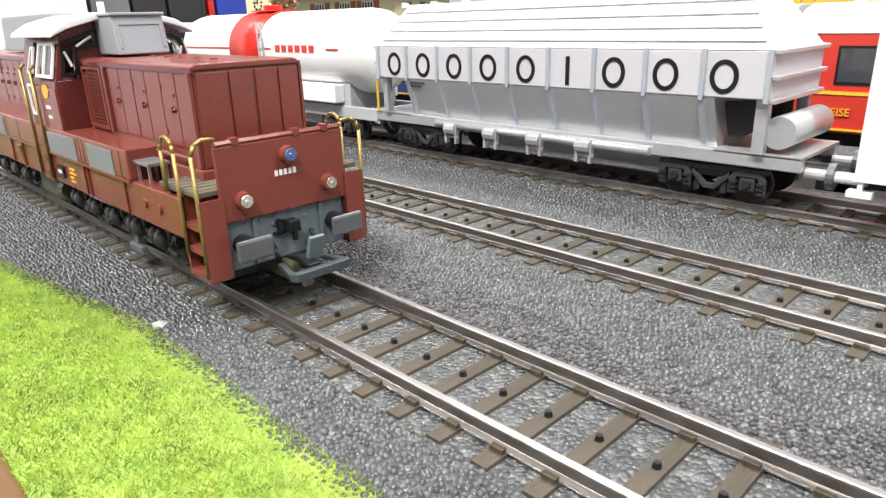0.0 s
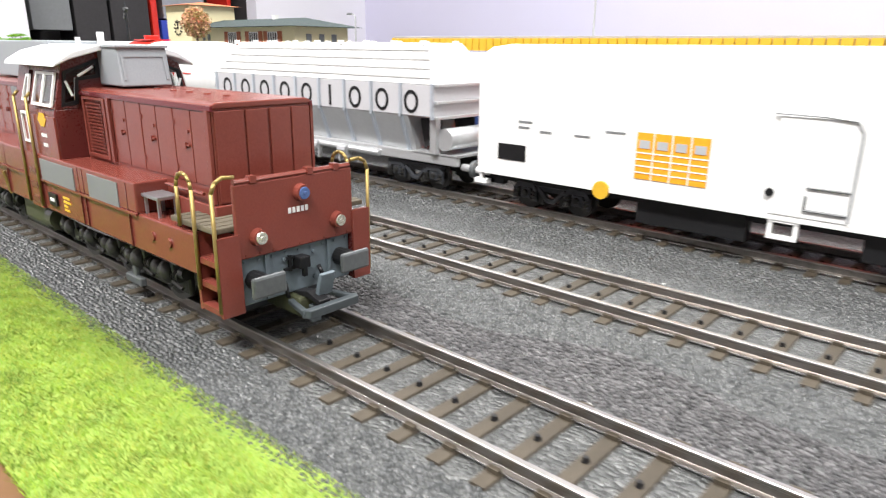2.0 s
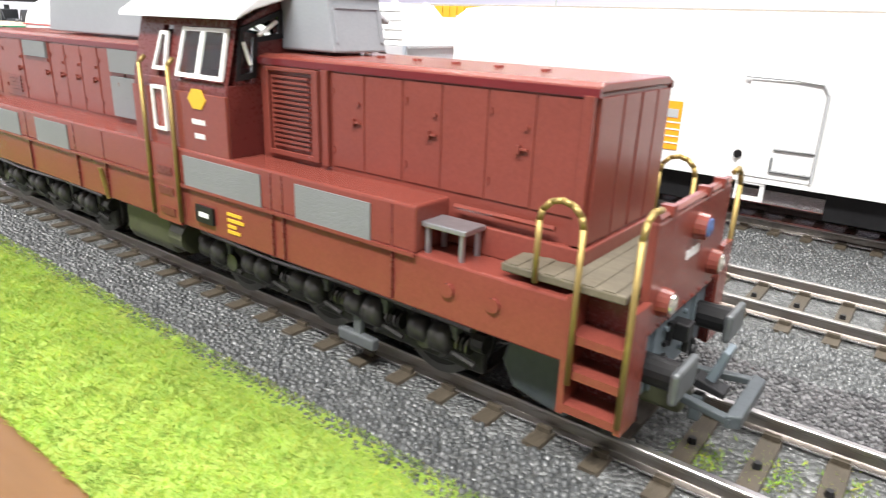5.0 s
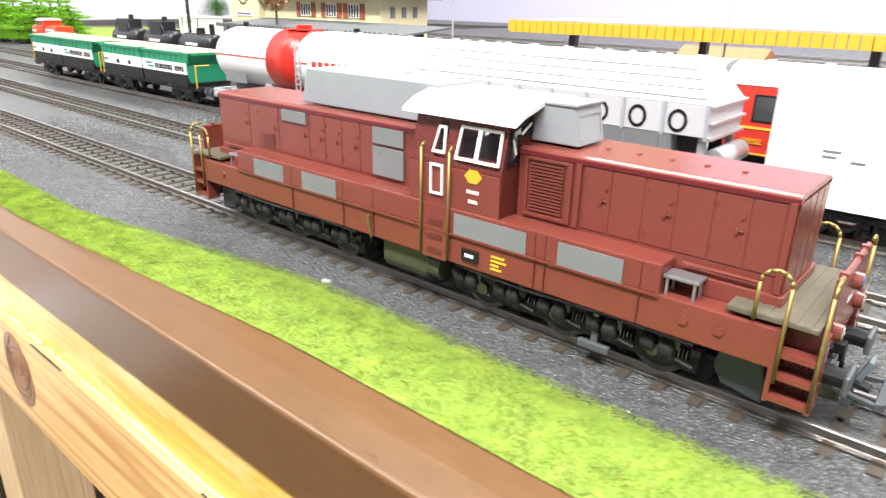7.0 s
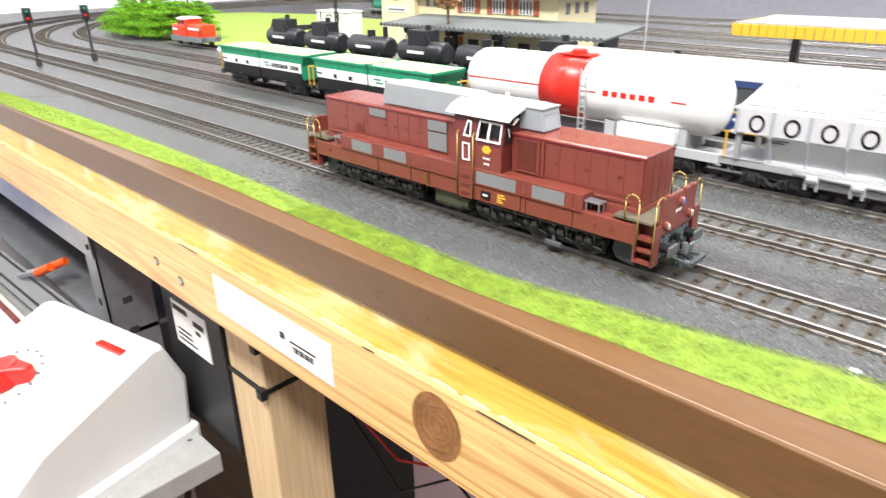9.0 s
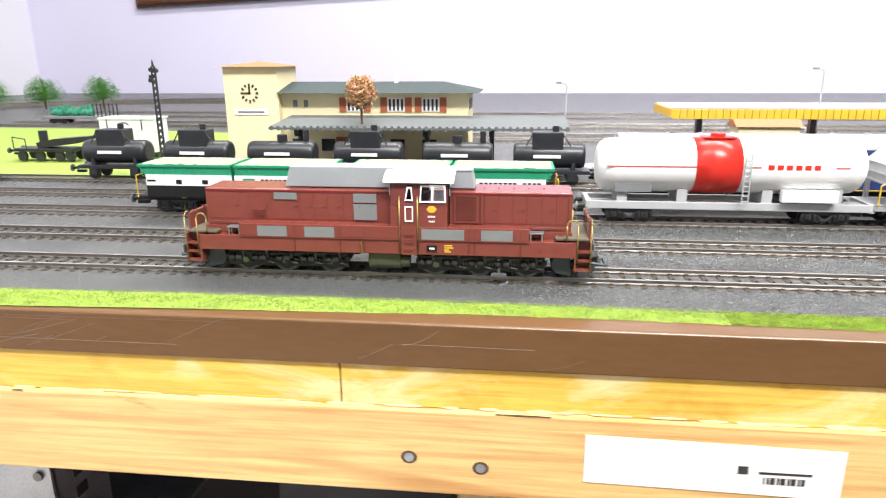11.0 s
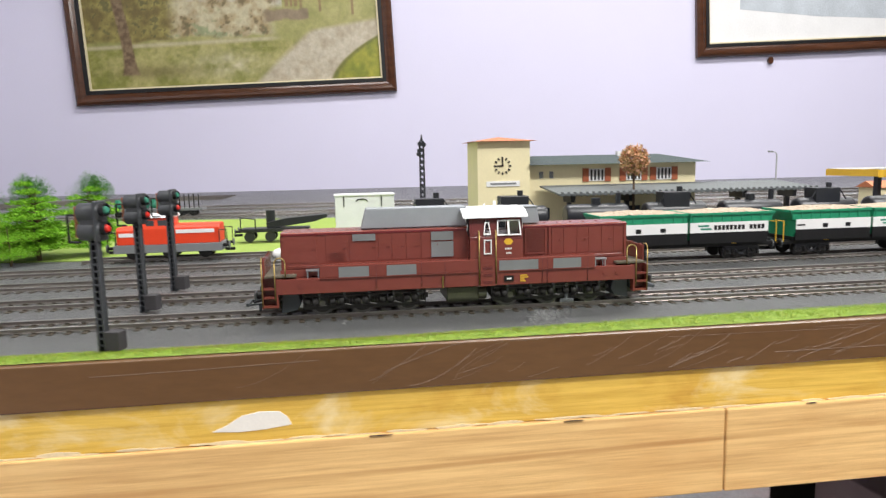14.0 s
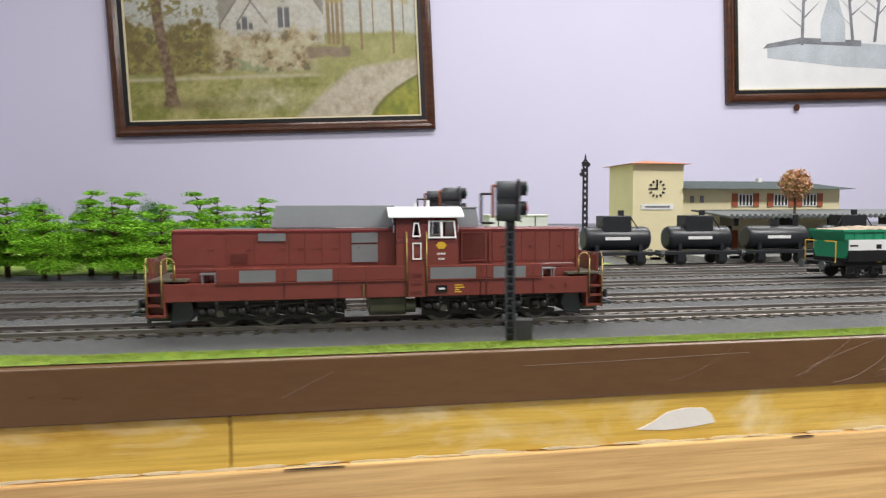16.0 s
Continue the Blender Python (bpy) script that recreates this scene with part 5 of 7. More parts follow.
def hopper_wagon():
    w = thing("hopper_wagon", "silver and white bulk hopper wagon with pitched lid and ribs", "wagon", "", 0.0637, Y3, 0)
    a, b = -70.2, 70.3
    upper = [(-16.6, 29.2), (-16.6, 40.2), (16.6, 40.2), (16.6, 29.2)]
    part("upper_body", made(prism, upper, "x", a, b), M["palegrey"], w, "pale grey painted upper body", bevel=0.3)
    part("lower_hopper", made(prism, [(-16.4, 29.2), (-11.5, 15.6), (11.5, 15.6), (16.4, 29.2)], "x", a + 14, b - 13), M["silver"], w, "sloping silver hopper", bevel=0.2)
    bm = bmesh.new()
    c = [bm.verts.new(p) for p in ((a, -16.8, 40.2), (b, -16.8, 40.2), (b, 16.8, 40.2), (a, 16.8, 40.2), (a + 10, -8.5, 54.0), (b - 9, -8.5, 54.0), (b - 9, 8.5, 54.0), (a + 10, 8.5, 54.0))]
    for f in ((3, 2, 1, 0), (4, 5, 6, 7), (0, 1, 5, 4), (1, 2, 6, 5), (2, 3, 7, 6), (3, 0, 4, 7)):
        bm.faces.new([c[k] for k in f])
    lid = part("pitched_lid", bm, M["white"], w, "white pitched lid with raised ribs", bevel=0.3)
    for s in (-1, 1):
        for k in range(4):
            u = 0.15 + 0.22 * k
            y, z = s * (16.8 - 8.3 * u), 40.2 + 13.8 * u
            part("lid_rib", boxes((a + 10 * u + 1, b - 9 * u - 1, min(y - s * 0.2, y + s * 0.6), max(y - s * 0.2, y + s * 0.6), z, z + 0.6)), M["white"], lid)
        for k in range(9):
            part("lid_hasp", boxes((a + 7 + 15 * k, a + 9 + 15 * k, min(s * 8, s * 9.6), max(s * 8, s * 9.6), 53.2, 54.8)), M["white"], lid)
        for k in range(10):
            x = a + 0.2 + 15.45 * k
            x = min(x, b - 1.2)
            rib = part("side_rib", boxes((x, x + 1.2, min(s * 16.5, s * 17.5), max(s * 16.5, s * 17.5), 28.4, 40.6)), M["ribsilver"], w, bevel=0.15)
            if 0 < k < 9:
                pts = [(s * 17.4, 29.2), (s * 12.6, 15.6), (s * 11.4, 15.6), (s * 16.2, 29.2)]
                part("slope_rib", made(prism, pts, "x", x, x + 1.2), M["ribsilver"], rib)
        # nine plain black marks of letter size
        for k in range(9):
            x = -64.0 + 15.0 * k
            if k == 5:
                part("letter_bar", boxes((x + 2.8, x + 4.1, min(s * 16.5, s * 16.8), max(s * 16.5, s * 16.8), 30.2, 38.1)), M["black"], w)
                continue
            o, i = ring_pts(x + 3.3, 34.15, 3.5, 4.0, 28), ring_pts(x + 3.3, 34.15, 2.35, 2.9, 28)
            bm = bmesh.new()
            for q in range(28):
                prism(bm, [o[q], o[(q + 1) % 28], i[(q + 1) % 28], i[q]], "y", min(s * 16.5, s * 16.8), max(s * 16.5, s * 16.8))
            bmesh.ops.remove_doubles(bm, verts=bm.verts, dist=0.001)
            part("letter_bar", bm, M["black"], w)
        part("data_print", boxes((-58, -46, min(s * 15.9, s * 16.1), max(s * 15.9, s * 16.1), 27.6, 28.2), (-58, -48, min(s * 15.6, s * 15.8), max(s * 15.6, s * 15.8), 26.4, 27.0)), M["dark"], w)
        part("solebar", boxes((a - 6, b + 8, min(s * 11.6, s * 13.6), max(s * 11.6, s * 13.6), 12.6, 16.2)), M["silver"], w, bevel=0.3)
        part("air_pipe", made(cyl, (a + 28, s * 14.4, 14.4), (b - 30, s * 14.4, 13.6), 1.2, 10), M["silver"], w, smooth=True)
        for x in (-34, -16, 2, 20):
            gear = part("discharge_gear", made(cyl, (x - 2.4, s * 15.0, 13), (x + 2.4, s * 15.0, 13), 2.0, 10), M["silver"], w)
            part("lever", boxes((x - 2.8, x - 1.8, min(s * 14.4, s * 15.8), max(s * 14.4, s * 15.8), 8.2, 15), (x + 1.8, x + 2.8, min(s * 14.4, s * 15.8), max(s * 14.4, s * 15.8), 8.2, 15), (x - 3.2, x + 3.2, min(s * 14.6, s * 15.4), max(s * 14.6, s * 15.4), 10, 10.8)), M["silver"], gear)
        for x0, x1 in ((b - 3.4, b - 0.6), (a + 0.6, a + 3.0)):
            part("corner_post", boxes((x0, x1, min(s * 12.6, s * 15.0), max(s * 12.6, s * 15.0), 16.2, 29.2)), M["silver"], w)
        # dark sheet in the open wagon end, painted in place of its shade
        part("end_shade_sheet", made(prism, [(b - 13.2, 27.6), (b - 3, 28.6), (b - 3, 22), (b - 11, 17)], "y", min(s * 9, s * 9.6), max(s * 9, s * 9.6)), M["dark"], w)
    for z in (39.4, 33.6, 28.4):
        for x0, x1 in ((b, b + 1.6), (a - 1.6, a)):
            part("end_rib", boxes((x0, x1, -16.8, 16.8, z, z + 1.1)), M["silver"], w, bevel=0.2)
    bm = bmesh.new()
    cyl(bm, (b + 2, -13.5, 21.5), (b + 2, 13.5, 21.5), 3.9, 22)
    part("air_reservoir", bm, M["silver"], w, "silver air cylinder across the end", smooth=True)
    for x0, x1 in ((b - 13, b + 8), (a - 6, a + 14)):
        part("end_deck", boxes((x0, x1, -13.6, 13.6, 15.6, 16.4)), M["silver"], w)
    part("yellow_grab_rail", made(wire, [(a - 4, -14, 16), (a - 4, -14, 28), (a - 1, -14, 29.5), (a + 3, -14, 29.5)], 0.5), M["yellow"], w)
    bogie(w, a + 19), bogie(w, b - 14)
    buffers(w, a - 6, -1, "silver"), buffers(w, b + 8, 1, "silver")


hopper_wagon()


def box_wagon():
    w = thing("refrigerator_wagon", "white bogie refrigerator wagon with printed drink cans and a round emblem", "wagon", "", 0.1535, Y3, 0)
    n = 178
    body = [(-16.4, 13.6), (-16.4, 47.6), (-15.2, 50.2), (-10, 52.8), (0, 53.8), (10, 52.8), (15.2, 50.2), (16.4, 47.6), (16.4, 13.6)]
    part("body", made(prism, body, "x", 0, n), M["white"], w, "plain glossy white wagon body", bevel=0.3)
    part("sill", boxes((0, n, -16.8, 16.8, 13.2, 14.4)), M["white"], w)
    for s in (-1, 1):
        def sb(x0, x1, o0, o1, z0, z1):
            return (x0, x1, min(s * o0, s * o1), max(s * o0, s * o1), z0, z1)
        cans = part("can_print", boxes(*[sb(55.6 + 5.1 * k, 60.2 + 5.1 * k, 16.3, 16.6, 18.4, 31.0) for k in range(4)]), M["orange"], w, "four orange printed drink cans")
        part("can_mark", boxes(*[sb(56.4 + 5.1 * k, 59.4 + 5.1 * k, 16.5, 16.75, 26.8, 29.0) for k in range(4)]), M["roofgrey"], cans)
        part("can_rim", boxes(*[sb(55.6 + 5.1 * k, 60.2 + 5.1 * k, 16.5, 16.72, z, z + 0.35) for k in range(4) for z in (20, 21.8, 23.6, 25.4)]), M["paper"], cans)
        part("data_panel", boxes(sb(8.5, 19, 16.3, 16.6, 18.5, 23.5)), M["black"], w)
        part("small_print", boxes(sb(16, 21, 16.3, 16.55, 30.5, 31.1), sb(16, 20, 16.3, 16.55, 28.8, 29.4), sb(24, 28, 16.3, 16.55, 28.0, 28.6), sb(36, 41, 16.3, 16.55, 28.0, 28.5), sb(46, 52, 16.3, 16.55, 30.0, 30.5)), M["grey"], w)
        dr = part("door", boxes(sb(91, 108, 16.3, 16.9, 14.6, 38.0)), M["white"], w, bevel=0.15)
        bm = made(wire, [(90, s * 17.2, 38.6), (101, s * 17.2, 38.4), (107.0, s * 17.2, 37.8), (108.4, s * 17.2, 35.5), (108.4, s * 17.2, 15)], 0.3)
        part("door_rod", bm, M["roofgrey"], dr)
        part("latch", made(wire, [(99, s * 17.2, 22), (108, s * 17.2, 22)], 0.25), M["grey"], dr)
        part("latch", made(wire, [(99, s * 17.2, 20), (99, s * 17.2, 16.6), (108, s * 17.2, 16.6)], 0.3), M["grey"], dr)
        part("lock", made(cyl, (91, s * 16.6, 19.8), (91, s * 17.3, 19.8), 1.0, 12), M["black"], dr)
        st = part("step", boxes(sb(91.5, 92.6, 15.4, 16.4, 8.4, 14), sb(97.4, 98.5, 15.4, 16.4, 8.4, 14), sb(91.5, 98.5, 15.2, 16.6, 8.4, 9.4), sb(91.5, 98.5, 15.2, 16.6, 12.6, 13.4)), M["white"], w)
        bm = bmesh.new()
        o, i = ring_pts(145.8, 26.8, 8.2, 8.8), ring_pts(145.8, 26.8, 7.85, 8.42)
        for k in range(40):
            q = (k + 1) % 40
            prism(bm, [o[k], o[q], i[q], i[k]], "y", min(s * 16.3, s * 16.6), max(s * 16.3, s * 16.6))
        bmesh.ops.remove_doubles(bm, verts=bm.verts, dist=0.001)
        em = part("round_emblem", bm, M["greenprint"], w, "green ring emblem")
        part("emblem_bar", boxes(*[sb(140.6 + 2.2 * q, 142.1 + 2.2 * q, 16.3, 16.6, 25.9 - 0.5 * (q == 0), 28.4 + 0.7 * (q in (0, 3))) for q in range(5)], sb(144.2, 147.8, 16.3, 16.6, 31.8, 32.4), sb(144.8, 147.2, 16.3, 16.6, 30.7, 31.3)), M["black"], em)
        part("red_bar", boxes(*[sb(142 + 1.3 * q, 142.9 + 1.3 * q, 16.3, 16.6, 22.9, 23.9) for q in range(6)]), M["tankred"], em)
        part("yellow_disc", made(cyl, (46, s * 16.2, 13.6), (46, s * 17.2, 13.6), 2.6, 18), M["yellow"], w, "yellow disc at the sill")
        part("sill_box", boxes(sb(56, 86, 9, 14, 5.4, 12.6)), M["black"], w, bevel=0.3)
        part("sill_box", boxes(sb(112, 134, 9, 14.4, 6.0, 13)), M["black"], w, bevel=0.3)
        part("corner_step", boxes(sb(-1, 4, 14, 16.6, 9.6, 11), sb(1, 2, 15, 16.4, 11, 14)), M["white"], w)
    part("underframe", boxes((2, n - 2, -12, 12, 10.8, 13.2)), M["black"], w)
    bogie(w, 26), bogie(w, n - 26)
    buffers(w, 0, -1, "white"), buffers(w, n, 1, "white")


box_wagon()

# ---- coaches on the fourth track ----
Y4 = 0.178


def coach(x0, n, paint, roof, label, dining):
    w = thing("passenger_coach", label, "coach", "passenger coaches", x0 / 1000, Y4, 0)
    body = [(-16, 13.5), (-16.2, 24), (-16, 42), (16, 42), (16.2, 24), (16, 13.5)]
    part("body", made(prism, body, "x", 0, n), M[paint], w, bevel=0.3)
    part("roof", made(prism, [(-16.4, 41.8), (-15.6, 45), (-11, 48.6), (-4, 50.4), (4, 50.4), (11, 48.6), (15.6, 45), (16.4, 41.8)], "x", -0.5, n + 0.5), M[roof], w, bevel=0.3)
    for k in range(int(n / 22)):
        x = 12 + 22 * k
        part("roof_vent", boxes((x - 1.5, x + 1.5, -3, -0.5, 49.8, 51.4)), M[roof], w)
        for s in (-1, 1):
            wn = part("window", boxes((x, x + 13, min(s * 15.9, s * 16.4), max(s * 15.9, s * 16.4), 27.5, 38.5)), M["black"], w)
            part("pane", boxes((x + 0.8, x + 12.2, min(s * 16.3, s * 16.55), max(s * 16.3, s * 16.55), 28.3, 37.7)), M["glass"], wn)
    for s in (-1, 1):
        part("stripe", boxes((0, n, min(s * 16.0, s * 16.5), max(s * 16.0, s * 16.5), 24.6, 25.6), (0, n, min(s * 15.9, s * 16.45), max(s * 15.9, s * 16.45), 14.2, 14.8)), M["yellow"], w)
    part("underframe", boxes((4, n - 4, -11, 11, 9, 13.5)), M["black"], w)
    bogie(w, 36), bogie(w, n - 36)
    if dining:
        words("lettering", "SPEISE", 0.0031, M["yellow"], w, pose(0.0093, -0.01655, 0.0186, 90, 0, 0))
    return w


coach(-154, 268, "coachblue", "silver", "dark blue passenger coach with a silver roof", False)
coach(118, 280, "coachred", "white", "red dining coach with a pale roof and yellow lines", True)

# ---- black tank wagons on the fifth track ----
Y5 = 0.240


def small_tank(x0, kind):
    w = thing("small_tank_wagon", "small black two-axle tank wagon", "wagon", "black tank wagons", x0 / 1000, Y5, 0)
    part("barrel", made(lathe, [(4, 7), (4.6, 9.2), (7, 10.2), (59, 10.2), (61.4, 9.2), (62, 7)], 0, 25.5, 24), M["kerosene"], w, smooth=True)
    part("frame", boxes((0, 66, -11, 11, 11.5, 14.5)), M["kerosene"], w, bevel=0.3)
    part("saddle", boxes((12, 15, -9, 9, 14, 22), (51, 54, -9, 9, 14, 22)), M["kerosene"], w)
    if kind:
        cb = part("work_box", boxes((19, 44, -8.5, 8.5, 31, 45)), M["kerosene"], w, bevel=0.6)
        part("vent", made(cyl, (38, 0, 45), (38, 0, 49.5), 2.6, 14), M["kerosene"], cb)
        part("stay", made(wire, [(14, -8, 34), (20, -8, 44)], 0.5), M["kerosene"], cb)
        part("stay", made(wire, [(50, -8, 34), (43, -8, 44)], 0.5), M["kerosene"], cb)
    else:
        part("dome", made(cyl, (33, 0, 34), (33, 0, 41), 4.2, 16), M["kerosene"], w)
        part("chimney", made(cyl, (54, 0, 34), (54, 0, 45), 2.4, 14), M["kerosene"], w)
    part("white_bar", boxes((20, 42, -10.6, -10.0, 24.6, 27.2)), M["white"], w)
    for x in (14, 52):
        for s in (-1, 1):
            part("wheel", made(cyl, (x, s * 7.2, 7.6), (x, s * 9.6, 7.6), 5.2, 18), M["gear"], w)
            part("axle_guard", boxes((x - 3.5, x + 3.5, min(s * 10, s * 11.4), max(s * 10, s * 11.4), 6, 12)), M["kerosene"], w)
    buffers(w, 0, -1), buffers(w, 66, 1)


for k in range(7):
    small_tank(-607 + 75 * k, (1, 1, 0, 1, 0, 1, 0)[k])

# ---- red shunter, crane truck, hut wagon, far flat wagon ----
def shunter():
    w = thing("red_shunting_locomotive", "orange-red model shunting locomotive with grey frame", "locomotive", "", -0.790, 0.236, 0)
    part("frame", boxes((-42, 42, -14, 14, 8, 14.5)), M["grey"], w, bevel=0.3)
    part("front_hood", made(prism, [(-11, 14.5), (-11, 27), (-9, 30), (9, 30), (11, 27), (11, 14.5)], "x", 2, 40), M["redloco"], w, bevel=0.6)
    part("rear_hood", made(prism, [(-11, 14.5), (-11, 26), (-9, 28.5), (9, 28.5), (11, 26), (11, 14.5)], "x", -40, -18), M["redloco"], w, bevel=0.6)
    cab = part("cab", made(prism, [(-13.5, 14.5), (-13.5, 27), (-11, 36.5), (11, 36.5), (13.5, 27), (13.5, 14.5)], "x", -19, 3), M["redloco"], w, bevel=0.4)
    part("cab_roof", made(prism, [(-13, 36), (-8, 38.6), (8, 38.6), (13, 36)], "x", -21, 5), M["offwhite"], w, bevel=0.3)
    for s in (-1, 1):
        part("cab_window", boxes((-16, -10, min(s * 11.4, s * 12.8), max(s * 11.4, s * 12.8), 29, 34), (-7, 0, min(s * 11.4, s * 12.8), max(s * 11.4, s * 12.8), 29, 34)), M["glass"], cab)
        part("white_stripe", boxes((6, 36, min(s * 10.8, s * 11.4), max(s * 10.8, s * 11.4), 23, 26), (-38, -24, min(s * 10.8, s * 11.4), max(s * 10.8, s * 11.4), 21, 24)), M["white"], w)
        for x in (-28, 0, 28):
            part("wheel", made(cyl, (x, s * 7.2, 8), (x, s * 10, 8), 5.6, 20), M["gear"], w)
        part("railing", made(wire, [(40, s * 13, 14), (40, s * 13, 25), (46, s * 13, 25), (46, s * 13, 12)], 0.4), M["gear"], w)
        part("railing", made(wire, [(-40, s * 13, 14), (-40, s * 13, 25), (-46, s * 13, 25), (-46, s * 13, 12)], 0.4), M["gear"], w)
    buffers(w, -42, -1), buffers(w, 42, 1)


shunter()


def crane_truck():
    w = thing("low_truck", "black low-loader bogie truck with a sloping neck on the grass", "wagon", "", -0.715, 0.345, 0)
    part("deck", boxes((-36, 30, -11, 11, 11, 14.5)), M["kerosene"], w, bevel=0.4)
    part("neck", made(prism, [(-10, 14), (36, 20), (48, 24), (48, 27), (8, 24), (-12, 20)], "y", -8, 8), M["kerosene"], w, bevel=0.3)
    part("pivot", made(cyl, (-8, 0, 14), (-8, 0, 32), 4.5, 14), M["kerosene"], w)
    for x in (-28, -8, 14, 26):
        for s in (-1, 1):
            part("wheel", made(cyl, (x, s * 7, 6.5), (x, s * 10, 6.5), 5.2, 16), M["kerosene"], w)
    part("railing", made(wire, [(-36, -10, 14), (-36, -10, 26), (-22, -10, 24), (-22, -10, 14)], 0.6), M["kerosene"], w)
    buffers(w, -36, -1)


crane_truck()
hut = thing("hut_wagon", "cream-white boxy hut wagon with black hooks", "wagon", "", -0.628, 0.36, 0)
part("body", boxes((-31, 29, -14, 14, 10, 44)), M["offwhite"], hut, bevel=0.5)
part("lid", boxes((-32, 30, -15, 15, 43.6, 45.4)), M["offwhite"], hut, bevel=0.4)
part("hook", made(wire, [(-10, -14.5, 38), (-8, -14.5, 40), (-4, -14.5, 40.5), (0, -14.5, 40), (2, -14.5, 38)], 0.5), M["black"], hut)
part("hook", made(wire, [(16, -14.5, 44), (16, -14.5, 33)], 0.5), M["black"], hut)
part("hook", made(wire, [(-22, -14.5, 44), (-22, -14.5, 33)], 0.5), M["black"], hut)
part("frame", boxes((-30, 28, -10, 10, 4, 10)), M["kerosene"], hut)

flat = thing("flat_wagon", "grey stake wagon carrying green machine parts, far behind the grass", "wagon", "", -0.94, 0.74, 0)
part("deck", boxes((-70, 70, -15, 15, 11, 15)), M["grey"], flat, bevel=0.3)
for k in range(7):
    part("stake", boxes((22 + 7 * k, 23.4 + 7 * k, -15, -13.6, 15, 36)), M["gear"], flat)
for k in range(6):
    part("green_load", made(lathe, [(-62 + 13 * k, 3.5), (-61 + 13 * k, 5.5 + 1.5 * (k % 2)), (-53 + 13 * k, 5.5 + 1.5 * (k % 2)), (-51 + 13 * k, 3.0)], 0, 21, 12), M["greenprint"], flat)
    part("green_load", boxes((-60 + 13 * k, -55 + 13 * k, -5, 5, 24, 29 + 2 * (k % 3))), M["greenprint"], flat, bevel=0.5)
bogie(flat, -45), bogie(flat, 45)


# ---- station ----
def station():
    st = thing("station_building", "cream station building with a clock tower and grey roof", "building", "", 0, 0, 0)
    part("tower", boxes((-514, -459, 334, 392, 0, 96)), M["cream"], st, bevel=0.4)
    bm = bmesh.new()
    c = [bm.verts.new(p) for p in ((-520, 328, 96), (-453, 328, 96), (-453, 398, 96), (-520, 398, 96), (-486.5, 363, 101))]
    for f in ((3, 2, 1, 0), (0, 1, 4), (1, 2, 4), (2, 3, 4), (3, 0, 4)):
        bm.faces.new([c[k] for k in f])
    part("tower_roof", bm, M["tile"], st, "low orange tiled pyramid roof")
    ck = part("clock", made(prism, ring_pts(-488, 71, 1.0, 1.0, 12), "y", 333.0, 334), M["black"], st, "black station clock face of hour marks")
    for k in range(12):
        a = 6.28319 * k / 12
        part("hour_mark", made(cyl, (-488 + 6.6 * math.cos(a), 333.6, 71 + 6.6 * math.sin(a)), (-488 + 9.0 * math.cos(a), 333.6, 71 + 9.0 * math.sin(a)), 0.9, 6), M["black"], ck)
    part("clock_hand", boxes((-494, -488, 333.0, 333.7, 70.4, 71.6)), M["black"], ck)
    part("clock_hand", boxes((-488.7, -487.3, 333.0, 333.7, 71, 78.5)), M["black"], ck)
    sg = part("name_board", boxes((-505, -470, 333.2, 334, 50, 55.5)), M["white"], st, "white station name board")
    part("name_bar", boxes((-501, -474, 333.0, 333.4, 51.8, 53.6)), M["grey"], sg)
    part("hall", boxes((-459, -273, 342, 410, 0, 71)), M["cream"], st, bevel=0.3)
    bm = bmesh.new()
    c = [bm.verts.new(p) for p in ((-460, 330, 71), (-262, 330, 71), (-262, 422, 71), (-460, 422, 71), (-458, 376, 80.5), (-300, 376, 80.5))]
    for f in ((3, 2, 1, 0), (0, 1, 5, 4), (1, 2, 5), (2, 3, 4, 5), (3, 0, 4)):
        bm.faces.new([c[k] for k in f])
    part("hall_roof", bm, M["slate"], st, "grey-green hipped roof with wide eaves")
    part("chimney", boxes((-350, -346, 370, 376, 78, 84)), M["white"], st)
    for x in (-393, -318, -352):
        wn = part("window", boxes((x, x + 17, 341, 342.4, 53, 66)), M["white"], st)
        for k in range(4):
            part("bar", boxes((x + 1.5 + 4 * k, x + 3.5 + 4 * k, 340.7, 341.4, 54, 65)), M["dark"], wn)
        part("shutter", boxes((x - 7, x - 0.5, 340.8, 342.4, 52.5, 66.5)), M["shutter"], wn)
        part("shutter", boxes((x + 17.5, x + 24, 340.8, 342.4, 52.5, 66.5)), M["shutter"], wn)
    for x in (-447, -436):
        part("small_window", boxes((x, x + 4, 341, 342.4, 57, 64)), M["grey"], st)
    for y in (356, 372, 388):
        part("end_window", boxes((-273.4, -272.2, y, y + 6, 54, 64)), M["grey"], st)
    for x in (-450, -420, -385, -350, -318):
        part("ground_window", boxes((x, x + 14, 341, 342.4, 14, 26)), M["glass"], st)
    part("door", boxes((-405, -393, 340.8, 342.4, 2, 28)), M["shutter"], st)
    return st


station()
can = thing("platform_canopy", "grey flat platform canopy with corrugated roof and posts", "canopy")
part("roof", made(prism, [(272, 42), (338, 48), (338, 49.6), (272, 44)], "x", -448, -180), M["canopy"], can, bevel=0.3)
for k in range(44):
    part("fascia_rib", boxes((-446 + 6.1 * k, -443.5 + 6.1 * k, 271.2, 272.2, 41.4, 45.4)), M["canopy"], can)
for x in (-430, -370, -310, -250, -195):
    p = part("post", boxes((x, x + 4, 300, 304, 0, 44)), M["kerosene"], can)
    part("bracket", made(prism, [(x - 1, 44), (x + 5, 44), (x + 4, 34), (x, 34)], "y", 290, 314), M["kerosene"], p)
